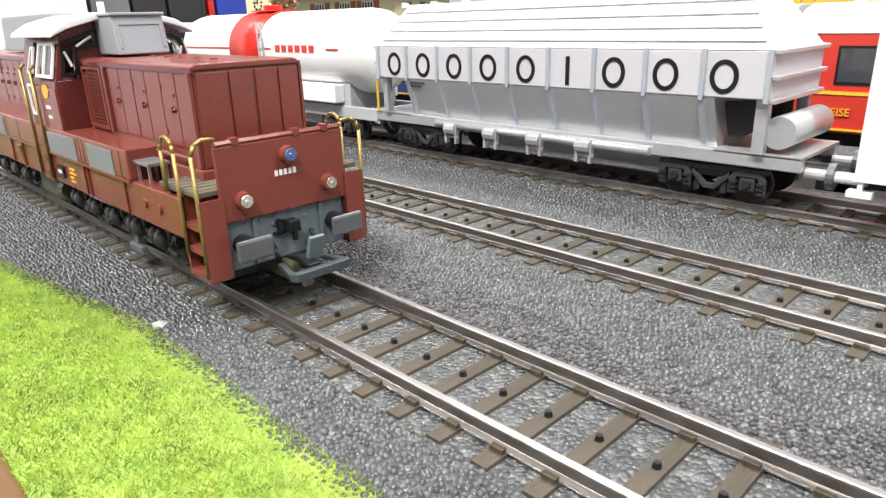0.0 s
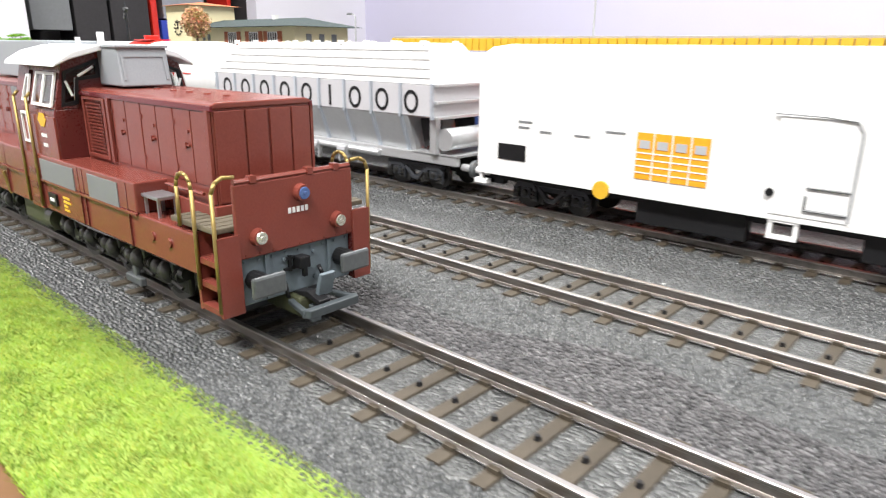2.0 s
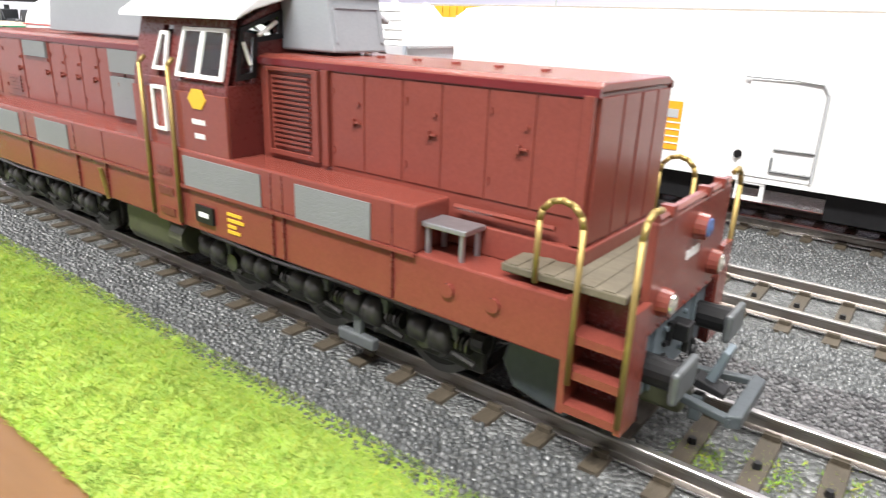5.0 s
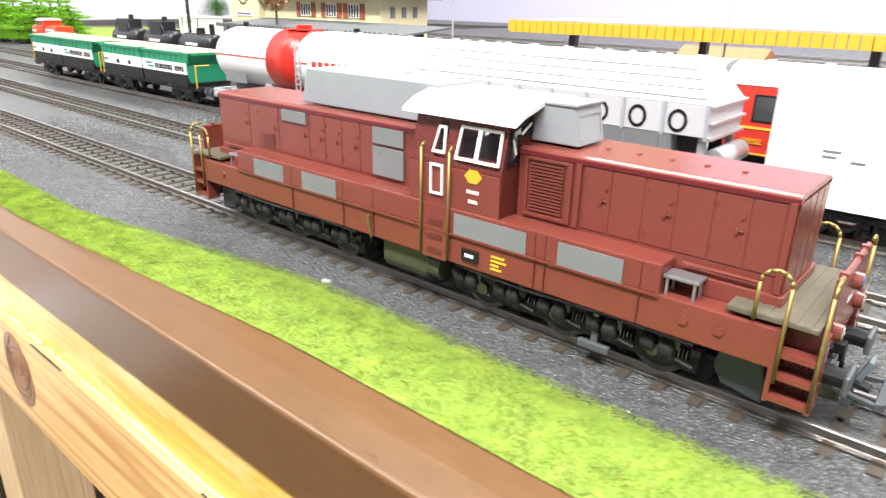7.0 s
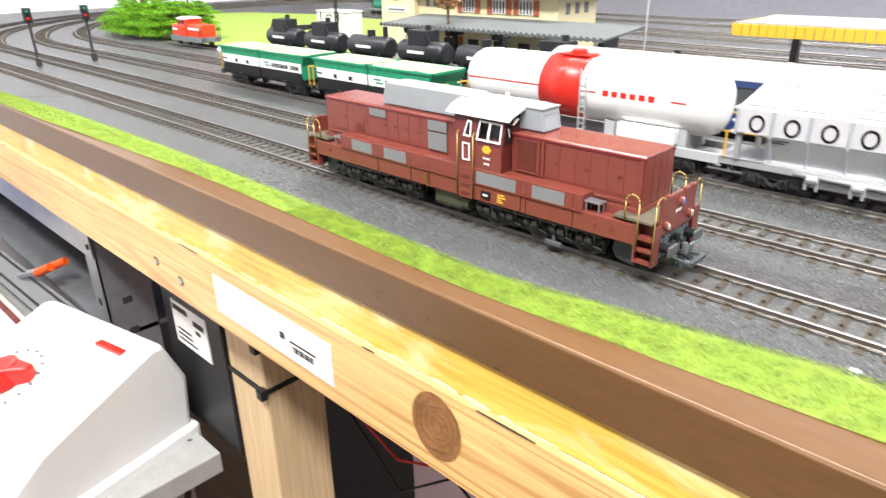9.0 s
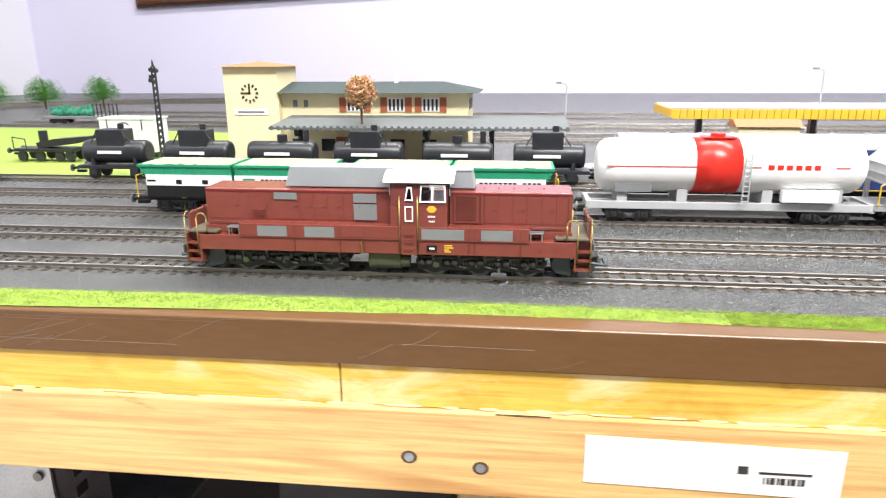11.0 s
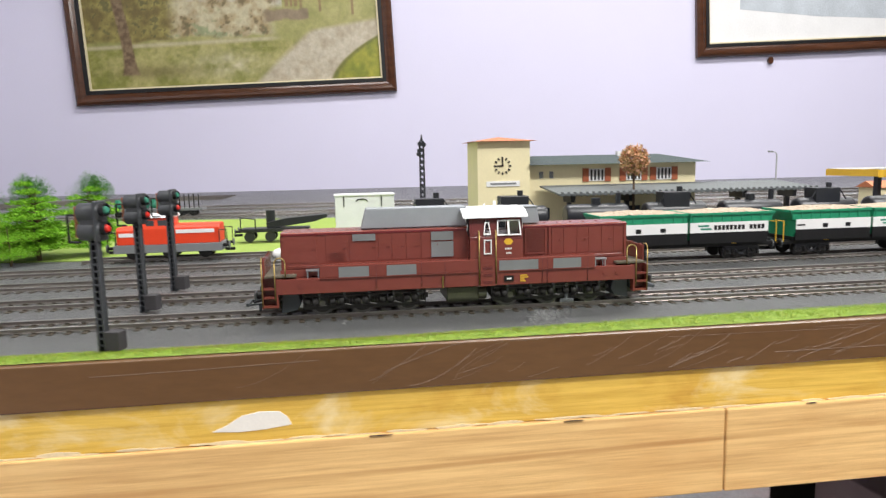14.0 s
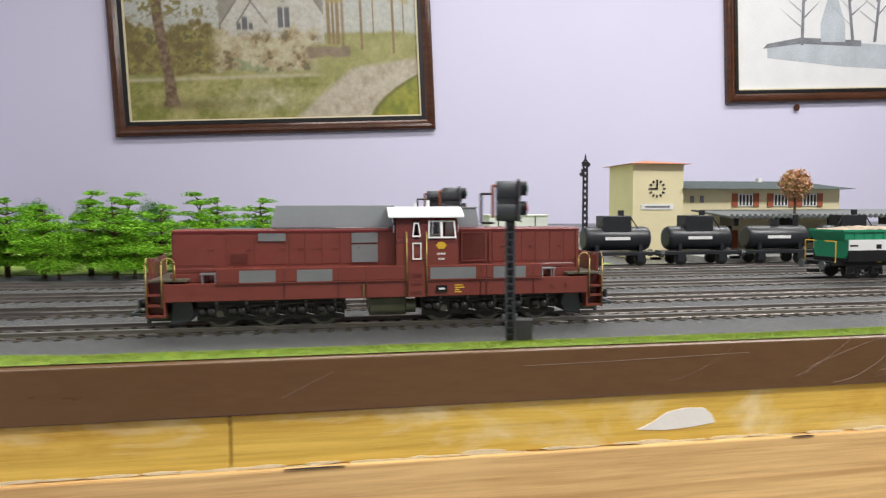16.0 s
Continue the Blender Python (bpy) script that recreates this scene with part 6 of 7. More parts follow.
setting("platform", boxes((-470, 420, 262, 330, -0.5, 6)), M["concrete"], "grey concrete station platform", 0.5)

yel = thing("yellow_edged_canopy", "long platform canopy with a yellow corrugated fascia", "canopy")
part("roof", made(prism, [(300, 57.5), (338, 55.5), (376, 57.5), (376, 60), (338, 58.5), (300, 60)], "x", -90, 480), M["concrete"], yel, bevel=0.3)
for k in range(94):
    part("fascia_slat", boxes((-90 + 6.05 * k, -84.6 + 6.05 * k, 298.6, 300.2, 50.6, 58.6)), M["yellow"], yel)
part("end_fascia", boxes((-91.5, -90, 299, 377, 51.5, 59)), M["yellow"], yel)
for x in (-60, 40, 140, 240, 340):
    part("post", boxes((x, x + 5, 335, 341, 0, 56)), M["kerosene"], yel)

kio = thing("platform_hut", "small cream platform hut with a dark roof", "hut", "", 0.03, 0.42, 0)
part("body", boxes((-30, 30, -14, 14, 0, 34)), M["cream"], kio, bevel=0.4)
part("roof", made(prism, [(-17, 34), (0, 42), (17, 34)], "x", -33, 33), M["tile"], kio)
part("window", boxes((-18, -6, -14.6, -13.6, 14, 26), (4, 16, -14.6, -13.6, 14, 26)), M["white"], kio)

for x, y, h in ((-180, 340, 80), (52, 350, 92)):
    lp = thing("street_lamp", "thin pale street lamp on the platform", "lamp", "platform lamps", x / 1000, y / 1000, 0)
    part("pole", made(cyl, (0, 0, 0), (0, 0, h - 3), 0.8, 8), M["roofgrey"], lp)
    part("arm", made(wire, [(0, 0, h - 3), (-2, 0, h - 0.5), (-6, 0, h)], 0.6), M["roofgrey"], lp)
    part("head", boxes((-10, -5, -1.5, 1.5, h - 0.8, h + 1)), M["grey"], lp, bevel=0.3)

sem = thing("semaphore_signal", "tall dark lattice semaphore signal mast", "signal", "", -0.573, 0.312, 0)
bm = bmesh.new()
for x in (-2.2, 2.2):
    cyl(bm, (x, 0, 0), (x * 0.8, 0, 96), 0.95, 6)
for k in range(16):
    cyl(bm, (-2.1, 0, 4 + 5.8 * k), (2.1, 0, 9.8 + 5.8 * k), 0.7, 5), cyl(bm, (2.1, 0, 4 + 5.8 * k), (-2.1, 0, 9.8 + 5.8 * k), 0.7, 5)
part("mast", bm, M["kerosene"], sem)
part("arm", boxes((-4, 3, -1.4, -0.6, 92, 95.5), (-4.5, 1, -1.4, -0.6, 86, 89)), M["kerosene"], sem)
part("lamp", made(cyl, (2, -2, 93), (2, 2, 93), 2.4, 10), M["kerosene"], sem)
part("lower_lamp", made(cyl, (-3, -2, 84), (-3, 2, 84), 2.2, 10), M["kerosene"], sem)
part("finial", made(cyl, (0, 0, 96), (0, 0, 103), 1.6, 8, 0.4), M["kerosene"], sem)


def colour_signal(x, y, turn):
    s = thing("colour_light_signal", "dark grey colour-light signal with two lamp heads beside the tracks", "signal", "colour-light signals", x, y, 0, turn)
    part("mast", boxes((-1.8, -0.9, -1.4, 1.4, 0, 52), (1.0, 1.9, -1.4, 1.4, 0, 52), (-1.8, 1.9, 0.6, 1.2, 0, 52)), M["signal"], s)
    for k in range(18):
        part("rung", boxes((-1.0, 1.1, -1.2, 0.8, 3 + 2.8 * k, 3.7 + 2.8 * k)), M["signal"], s)
    part("relay_box", boxes((2.2, 8.5, -3, 3, 1.5, 9.5)), M["dark"], s, bevel=0.4)
    for z in (58, 50.5):
        hd = part("lamp_head", made(lathe, [(-5.4, 3.4), (-5, 3.9), (3.2, 3.9), (4.0, 3.2)], 0, z, 18), M["signal"], s, smooth=True)
        part("hood", made(lathe, [(3.8, 2.7), (6.2, 2.7), (6.2, 2.3), (4.0, 2.3)], 0, z + 1, 16), M["black"], hd)
        part("lens", made(cyl, (4.6, 0, z + 1), (6.6, 0, z + 1), 2.2, 14, 1.2), M["greenprint"] if z > 55 else M["tankred"], hd)
    part("casing", boxes((-4.6, 3.0, -2.8, 2.8, 49.5, 59.5)), M["signal"], s, bevel=0.8)
    part("front_board", boxes((2.6, 3.4, -4.4, 4.4, 46.5, 62.6)), M["signal"], s, bevel=0.35)
    part("terminal", made(wire, [(-6.6, -1, 48), (-6.6, -1, 60), (-5.2, -1, 60)], 0.6), M["shutter"], s)
    part("ladder", made(wire, [(-11, 0, 46), (-6, 0, 46)], 0.5), M["black"], s)
    part("cage", made(wire, [(-11, 0, 46), (-11, 0, 57), (-6, 0, 57)], 0.5), M["black"], s)


colour_signal(-0.7450, -0.0505, -14)
colour_signal(-0.7525, 0.0285, -14)
colour_signal(-0.7520, 0.0880, -14)


# ---- trees ----
def tree_parts(name, label, leaf, h, r, layers, seed, cat="tree", grp="trees", puff=0.44, low=0.20):
    rng = random.Random(seed)
    t = thing(name, label, cat, grp)
    bm = bmesh.new()
    cyl(bm, (0, 0, -1), (rng.uniform(-1, 1), 0, h * 0.55), h * 0.035, 9, h * 0.02)
    cyl(bm, (0, 0, h * 0.5), (rng.uniform(-1.5, 1.5), 1, h * 0.92), h * 0.02, 7, h * 0.006)
    tips = []
    for k in range(layers):
        f = k / max(1, layers - 1)
        z = h * (low + (0.97 - low) * f)
        rad = r * (1.0 - 0.60 * f ** 1.5) * rng.uniform(0.8, 1.12)
        m = (6, 6, 5, 5, 4, 3, 2, 1)[min(7, int(7.9 * f))]
        for j in range(m):
            a = 6.28 * (j + rng.random() * 0.8) / m + k
            d = rad * rng.uniform(0.5, 0.85)
            p = (d * math.cos(a), d * math.sin(a), z + rng.uniform(-0.045, 0.045) * h)
            cyl(bm, (0, 0, z - h * 0.07), p, h * 0.011, 5, h * 0.004)
            tips.append((p, max(rad * rng.uniform(0.50, 0.72), h * 0.12)))
        tips.append(((rng.uniform(-1, 1), rng.uniform(-1, 1), z), rad * 0.32))
    part("trunk", bm, M["bark"], t)
    bm = bmesh.new()
    for (px_, py_, pz_), rr in tips:
        for _ in range(int(560 * (rr / (0.2 * h)) ** 1.5) + 60):
            u, a = rng.random() ** 0.5, rng.uniform(0, 6.28)
            edge = rr * u * (1 + 0.22 * math.sin(3 * a + px_) + 0.12 * math.sin(7 * a))
            c = Vector((px_ + edge * math.cos(a), py_ + edge * math.sin(a), pz_ + rr * puff * (1 - 0.8 * u * u) * rng.uniform(-0.35, 1.0)))
            s = rng.uniform(0.9, 1.9) * h / 62
            d = [Vector((rng.uniform(-1, 1), rng.uniform(-1, 1), rng.uniform(-0.5, 0.5))) * s for _ in range(3)]
            bm.faces.new([bm.verts.new(c + q) for q in d])
    part("crown", bm, leaf, t)
    return t


pine_a = tree_parts("tree", "bright green layered model tree on the grass", M["leaf"], 62, 22, 7, 1)
pine_b = tree_parts("tree", "bright green layered model tree on the grass", M["leaf"], 56, 24, 6, 2)
pine_c = tree_parts("tree", "bright green layered model tree on the grass", M["leaf"], 66, 20, 7, 3)
spots = [(-1.060, .262), (-1.028, .246), (-1.000, .262), (-.975, .240), (-.945, .256), (-.925, .300), (-.905, .262), (-1.05, .305), (-.985, .31), (-.872, .292), (-1.10, .31), (-1.135, .35)]
for k, (x, y) in enumerate(spots):
    src = (pine_a, pine_b, pine_c)[k % 3]
    if k < 3:
        src.matrix_basis = pose(x, y, 0, 0, 0, 40 * k)
    else:
        copy_thing(src, pose(x, y, 0, 0, 0, 57 * k))
bush = tree_parts("bush", "dense bright green rounded model bush beside the trees", M["leaf"], 34, 19, 3, 12, cat="bush", grp="bushes", puff=0.9, low=0.25)
for k, (x, y) in enumerate([(-1.012, .232), (-1.075, .236), (-.958, .228), (-.915, .236), (-1.125, .262)]):
    if k == 0:
        bush.matrix_basis = pose(x, y, 0)
    else:
        copy_thing(bush, pose(x, y, 0, 0, 0, 63 * k))
far_a = tree_parts("tree", "darker green round-topped tree far along the wall", M["leafdark"], 62, 34, 4, 7, grp="far trees", puff=1.9, low=0.38)
for k, (x, y) in enumerate([(-1.60, .98), (-1.50, 1.02), (-1.36, 1.04), (-1.28, 1.10), (-1.18, 1.16), (-1.56, .16), (-1.50, .02), (-1.66, .06)]):
    if k == 0:
        far_a.matrix_basis = pose(x, y, 0)
    else:
        copy_thing(far_a, pose(x, y, 0, 0, 0, 71 * k))

bt = thing("blossom_tree", "small tree with pink blossom before the station", "tree", "", -0.366, 0.29, 0.0)
rng = random.Random(5)
bm = bmesh.new()
cyl(bm, (0, 0, 0), (0, 0, 70), 1.6, 8, 1.0)
for k in range(7):
    a = 0.9 * k
    cyl(bm, (0, 0, 58 + 2 * k), (10 * math.cos(a), 10 * math.sin(a), 68 + 3 * k), 0.7, 5, 0.3)
part("trunk", bm, M["bark"], bt)
bm = bmesh.new()
for _ in range(2600):
    v = Vector((rng.gauss(0, 1), rng.gauss(0, 1), rng.gauss(0, 1))).normalized() * rng.uniform(0.45, 1.0) * (1 + 0.2 * noise.noise((rng.random() * 3, 1, 2)))
    c = Vector((v.x * 14.5, v.y * 14.5, 74 + v.z * 15.5))
    d = [Vector((rng.uniform(-1, 1), rng.uniform(-1, 1), rng.uniform(-1, 1))) * 1.9 for _ in range(3)]
    bm.faces.new([bm.verts.new(c + q) for q in d])
part("crown", bm, M["blossom"], bt)

ho = thing("timbered_house", "small dark-roofed model house among trees in the corner", "house", "", -1.52, 0.105, 0, 35)
part("wall", boxes((-38, 38, -28, 28, 0, 42)), M["cream"], ho, bevel=0.3)
part("roof", made(prism, [(-35, 40), (0, 76), (35, 40)], "x", -46, 46), M["bark"], ho)
for x in (-24, 8):
    part("window", boxes((x, x + 14, -29, -27.6, 14, 30)), M["white"], ho)
    part("beam", boxes((x - 6, x - 3, -28.8, -27.6, 0, 42)), M["bark"], ho)
part("chimney", boxes((12, 20, -4, 4, 66, 86)), M["white"], ho)


# ---- pictures on the wall ----
def oil_mat():
    m = bpy.data.materials.new("oil_paint_on_canvas")
    m.use_nodes = True
    n, l = m.node_tree.nodes, m.node_tree.links
    b = n["Principled BSDF"]
    at, tc, no, mx, bp = n.new("ShaderNodeAttribute"), n.new("ShaderNodeTexCoord"), n.new("ShaderNodeTexNoise"), n.new("ShaderNodeMix"), n.new("ShaderNodeBump")
    at.attribute_name = "pigment"
    no.inputs["Scale"].default_value, no.inputs["Detail"].default_value, no.inputs["Roughness"].default_value = 70, 8, 0.7
    l.new(tc.outputs["Object"], no.inputs["Vector"])
    mx.data_type, mx.blend_type = "RGBA", "OVERLAY"
    mx.inputs[0].default_value = 0.45
    l.new(at.outputs["Color"], mx.inputs[6]), l.new(no.outputs["Fac"], mx.inputs[7])
    l.new(mx.outputs[2], b.inputs["Base Color"])
    b.inputs["Roughness"].default_value = 0.42
    bp.inputs["Strength"].default_value, bp.inputs["Distance"].default_value = 0.3, 0.002
    l.new(no.outputs["Fac"], bp.inputs["Height"]), l.new(bp.outputs[0], b.inputs["Normal"])
    return m


def painted_canvas(parent, x0, x1, z0, z1, nu=220, nv=150):
    """A chapel behind bushes, a tree before it and a path to the right, laid on as pigment."""
    u, v = np.meshgrid(np.linspace(0, 1, nu), np.linspace(0, 1, nv))

    def cloud(scale, seed, aspect=1.4):
        out, amp = np.zeros_like(u), 1.0
        g = np.random.default_rng(seed)
        for o in range(4):
            k = int(scale * 2 ** o)
            grid = g.uniform(-1, 1, (k + 2, int(k * aspect) + 2))
            fx, fy = u * int(k * aspect), v * k
            ix, iy = fx.astype(int), fy.astype(int)
            tx, ty = fx - ix, fy - iy
            tx, ty = tx * tx * (3 - 2 * tx), ty * ty * (3 - 2 * ty)
            out += amp * ((grid[iy, ix] * (1 - tx) + grid[iy, ix + 1] * tx) * (1 - ty) + (grid[iy + 1, ix] * (1 - tx) + grid[iy + 1, ix + 1] * tx) * ty)
            amp *= 0.6
        return out

    def soft(x, a, b):
        t = np.clip((x - a) / (b - a), 0, 1)
        return t * t * (3 - 2 * t)

    n1, n2, n3, fine = cloud(4, 1), cloud(9, 2), cloud(22, 3), cloud(60, 4)
    col = np.zeros((nv, nu, 3))

    def lay(colour, mask, other=None, mixer=None):
        base = np.array(colour)[None, None, :] * np.ones_like(col)
        if other is not None:
            k = np.clip(mixer, 0, 1)[..., None]
            base = base * (1 - k) + np.array(other) * k
        k = np.clip(mask, 0, 1)[..., None]
        col[:] = col * (1 - k) + base * k

    uu, vv = u + 0.012 * n2, v + 0.012 * cloud(9, 7)
    half = 0.5 + 0.5 * n2
    lay((0.58, 0.60, 0.57), np.ones_like(u), (0.72, 0.69, 0.58), 0.5 + 0.4 * n1)
    lay((0.36, 0.37, 0.12), 1 - soft(vv, 0.42, 0.45), (0.52, 0.49, 0.22), half)
    # chapel: walls, roofs, windows
    wall = soft(u, 0.305, 0.312) * (1 - soft(u, 0.665, 0.672)) * soft(v, 0.36, 0.40) * (1 - soft(v, 0.93, 0.95))
    lay((0.62, 0.59, 0.50), wall, (0.72, 0.70, 0.64), 0.5 + 0.5 * n3)
    slope_a, slope_b = 0.64 - 2.1 * np.abs(u - 0.393), 0.83 - 2.2 * np.abs(u - 0.53)
    lay((0.33, 0.31, 0.27), wall * soft(v, 0.46, 0.48) * soft(v - slope_a, 0, 0.012) * soft(v - slope_b, 0, 0.012), (0.45, 0.42, 0.36), half)
    for s0 in (slope_a, slope_b):
        lay((0.30, 0.26, 0.22), wall * soft(v - s0, -0.004, 0.004) * (1 - soft(v - s0, 0.010, 0.018)) * soft(v, 0.47, 0.49))
    for cx, half_w, lo_v, hi_v in ((0.375, 0.007, 0.445, 0.495), (0.395, 0.010, 0.445, 0.525), (0.415, 0.007, 0.445, 0.495), (0.518, 0.009, 0.455, 0.575), (0.542, 0.009, 0.455, 0.575), (0.530, 0.007, 0.585, 0.605), (0.311, 0.004, 0.44, 0.49)):
        lay((0.20, 0.20, 0.21), (1 - soft(np.abs(u - cx), half_w * 0.8, half_w * 1.1)) * soft(v, lo_v, lo_v + 0.01) * (1 - soft(v + 40 * (u - cx) ** 2, hi_v - 0.02, hi_v)))
    # scrub, hedge and wall
    hedge = soft(vv, 0.215, 0.235) * (1 - soft(vv + 0.03 * n3, 0.46, 0.50)) * (1 - soft(uu, 0.27, 0.33))
    lay((0.24, 0.19, 0.06), hedge, (0.42, 0.37, 0.12), 0.5 + 0.7 * n3)
    lay((0.13, 0.12, 0.05), hedge * soft(fine + n3, 0.5, 1.0) * 0.7)
    bush = soft(vv, 0.22, 0.25) * (1 - soft(vv + 0.035 * n2, 0.39, 0.44)) * soft(uu, 0.26, 0.31) * (1 - soft(uu, 0.60, 0.66))
    lay((0.46, 0.36, 0.20), bush, (0.66, 0.60, 0.42), 0.5 + 0.8 * n3)
    lay((0.34, 0.40, 0.22), bush * soft(n2 + fine * 0.5, 0.1, 0.6) * 0.8)
    lay((0.22, 0.18, 0.09), bush * soft(-n3 + fine * 0.6, 0.45, 0.9) * 0.8)
    lay((0.29, 0.22, 0.14), soft(u, 0.59, 0.62) * (1 - soft(u, 0.755, 0.762)) * soft(vv, 0.30, 0.315) * (1 - soft(vv, 0.355, 0.37)), (0.40, 0.32, 0.22), half)
    # lawn, path and bank
    lawn = 1 - soft(vv, 0.195, 0.215)
    lay((0.30, 0.31, 0.07), lawn, (0.54, 0.50, 0.22), 0.45 + 0.6 * n2 + 0.3 * fine)
    lay((0.70, 0.64, 0.44), lawn * np.exp(-((u - 0.46) / 0.13) ** 2 - ((v - 0.10) / 0.06) ** 2) * (0.7 + 0.4 * n3))
    lay((0.23, 0.19, 0.07), lawn * np.exp(-((u - 0.22) / 0.13) ** 2 - ((v - 0.075) / 0.03) ** 2) * 0.7)
    lay((0.66, 0.59, 0.42), np.exp(-((v - 0.212 - 0.03 * (u - 0.4)) / 0.010) ** 2) * (1 - soft(u, 0.60, 0.68)) * 0.85)
    left_edge, right_edge = 0.56 + 0.75 * v + 0.2 * v * v, 0.825 + 0.25 * v + 2.6 * v * v
    path = soft(u - left_edge, -0.02, 0.02) * (1 - soft(v - (0.235 + 0.20 * (u - 0.75)), 0, 0.03))
    lay((0.56, 0.49, 0.37), path, (0.68, 0.62, 0.50), 0.5 + 0.6 * n3)
    bank = soft(u - right_edge, -0.008, 0.008) * (1 - soft(v, 0.20, 0.23))
    lay((0.29, 0.32, 0.04), bank, (0.46, 0.45, 0.07), 0.5 + 0.6 * n3)
    lay((0.16, 0.16, 0.05), bank * (1 - soft(u - right_edge, 0.006, 0.03)) * 0.7)
    # far trees on the right
    for cx, wdt, foot in ((0.685, 0.006, 0.37), (0.700, 0.005, 0.37), (0.717, 0.006, 0.37), (0.735, 0.005, 0.36), (0.80, 0.005, 0.34), (0.845, 0.003, 0.41), (0.915, 0.005, 0.32), (0.955, 0.003, 0.42)):
        lay((0.36, 0.26, 0.13), (1 - soft(np.abs(u - cx), wdt * 0.6, wdt * 1.2)) * soft(v, foot, foot + 0.01))
        lay((0.50, 0.42, 0.16), soft(np.exp(-((u - cx) / 0.028) ** 2) * soft(v, 0.52, 0.66) + 0.25 * n3, 0.45, 0.7) * 0.6)
    # the near tree
    lean = 0.135 - 0.045 * v + 0.006 * np.sin(v * 9)
    lay((0.20, 0.13, 0.07), (1 - soft(np.abs(u - lean), 0.014 + 0.05 * np.exp(-v * 22) * 0.8, 0.021 + 0.06 * np.exp(-v * 22))) * soft(v, 0.055, 0.07), (0.34, 0.25, 0.15), 0.5 + 0.7 * fine)
    crown = soft(v, 0.46, 0.56) * (1 - soft(u - 0.02 * n2, 0.26, 0.34))
    lay((0.20, 0.16, 0.05), crown * soft(0.6 * n3 + 1.1 * fine + 0.3 * n2, -0.1, 0.5), (0.36, 0.31, 0.10), 0.5 + 0.6 * fine)
    verts = [(x0 + (x1 - x0) * p, -4.4, z0 + (z1 - z0) * q) for p, q in zip(u.ravel().tolist(), v.ravel().tolist())]
    faces = [(r * nu + k, r * nu + k + 1, (r + 1) * nu + k + 1, (r + 1) * nu + k) for r in range(nv - 1) for k in range(nu - 1)]
    me = bpy.data.meshes.new("canvas")
    me.from_pydata([(x / 1000, y / 1000, z / 1000) for x, y, z in verts], [], faces)
    layer = me.color_attributes.new("pigment", "FLOAT_COLOR", "POINT")
    layer.data.foreach_set("color", np.dstack([0.72 * np.clip(col, 0, 1) ** 1.22, np.ones((nv, nu))]).astype(np.float32).ravel())
    me.materials.append(oil_mat())
    ob = new("canvas", me)
    ob.parent = parent
    return ob


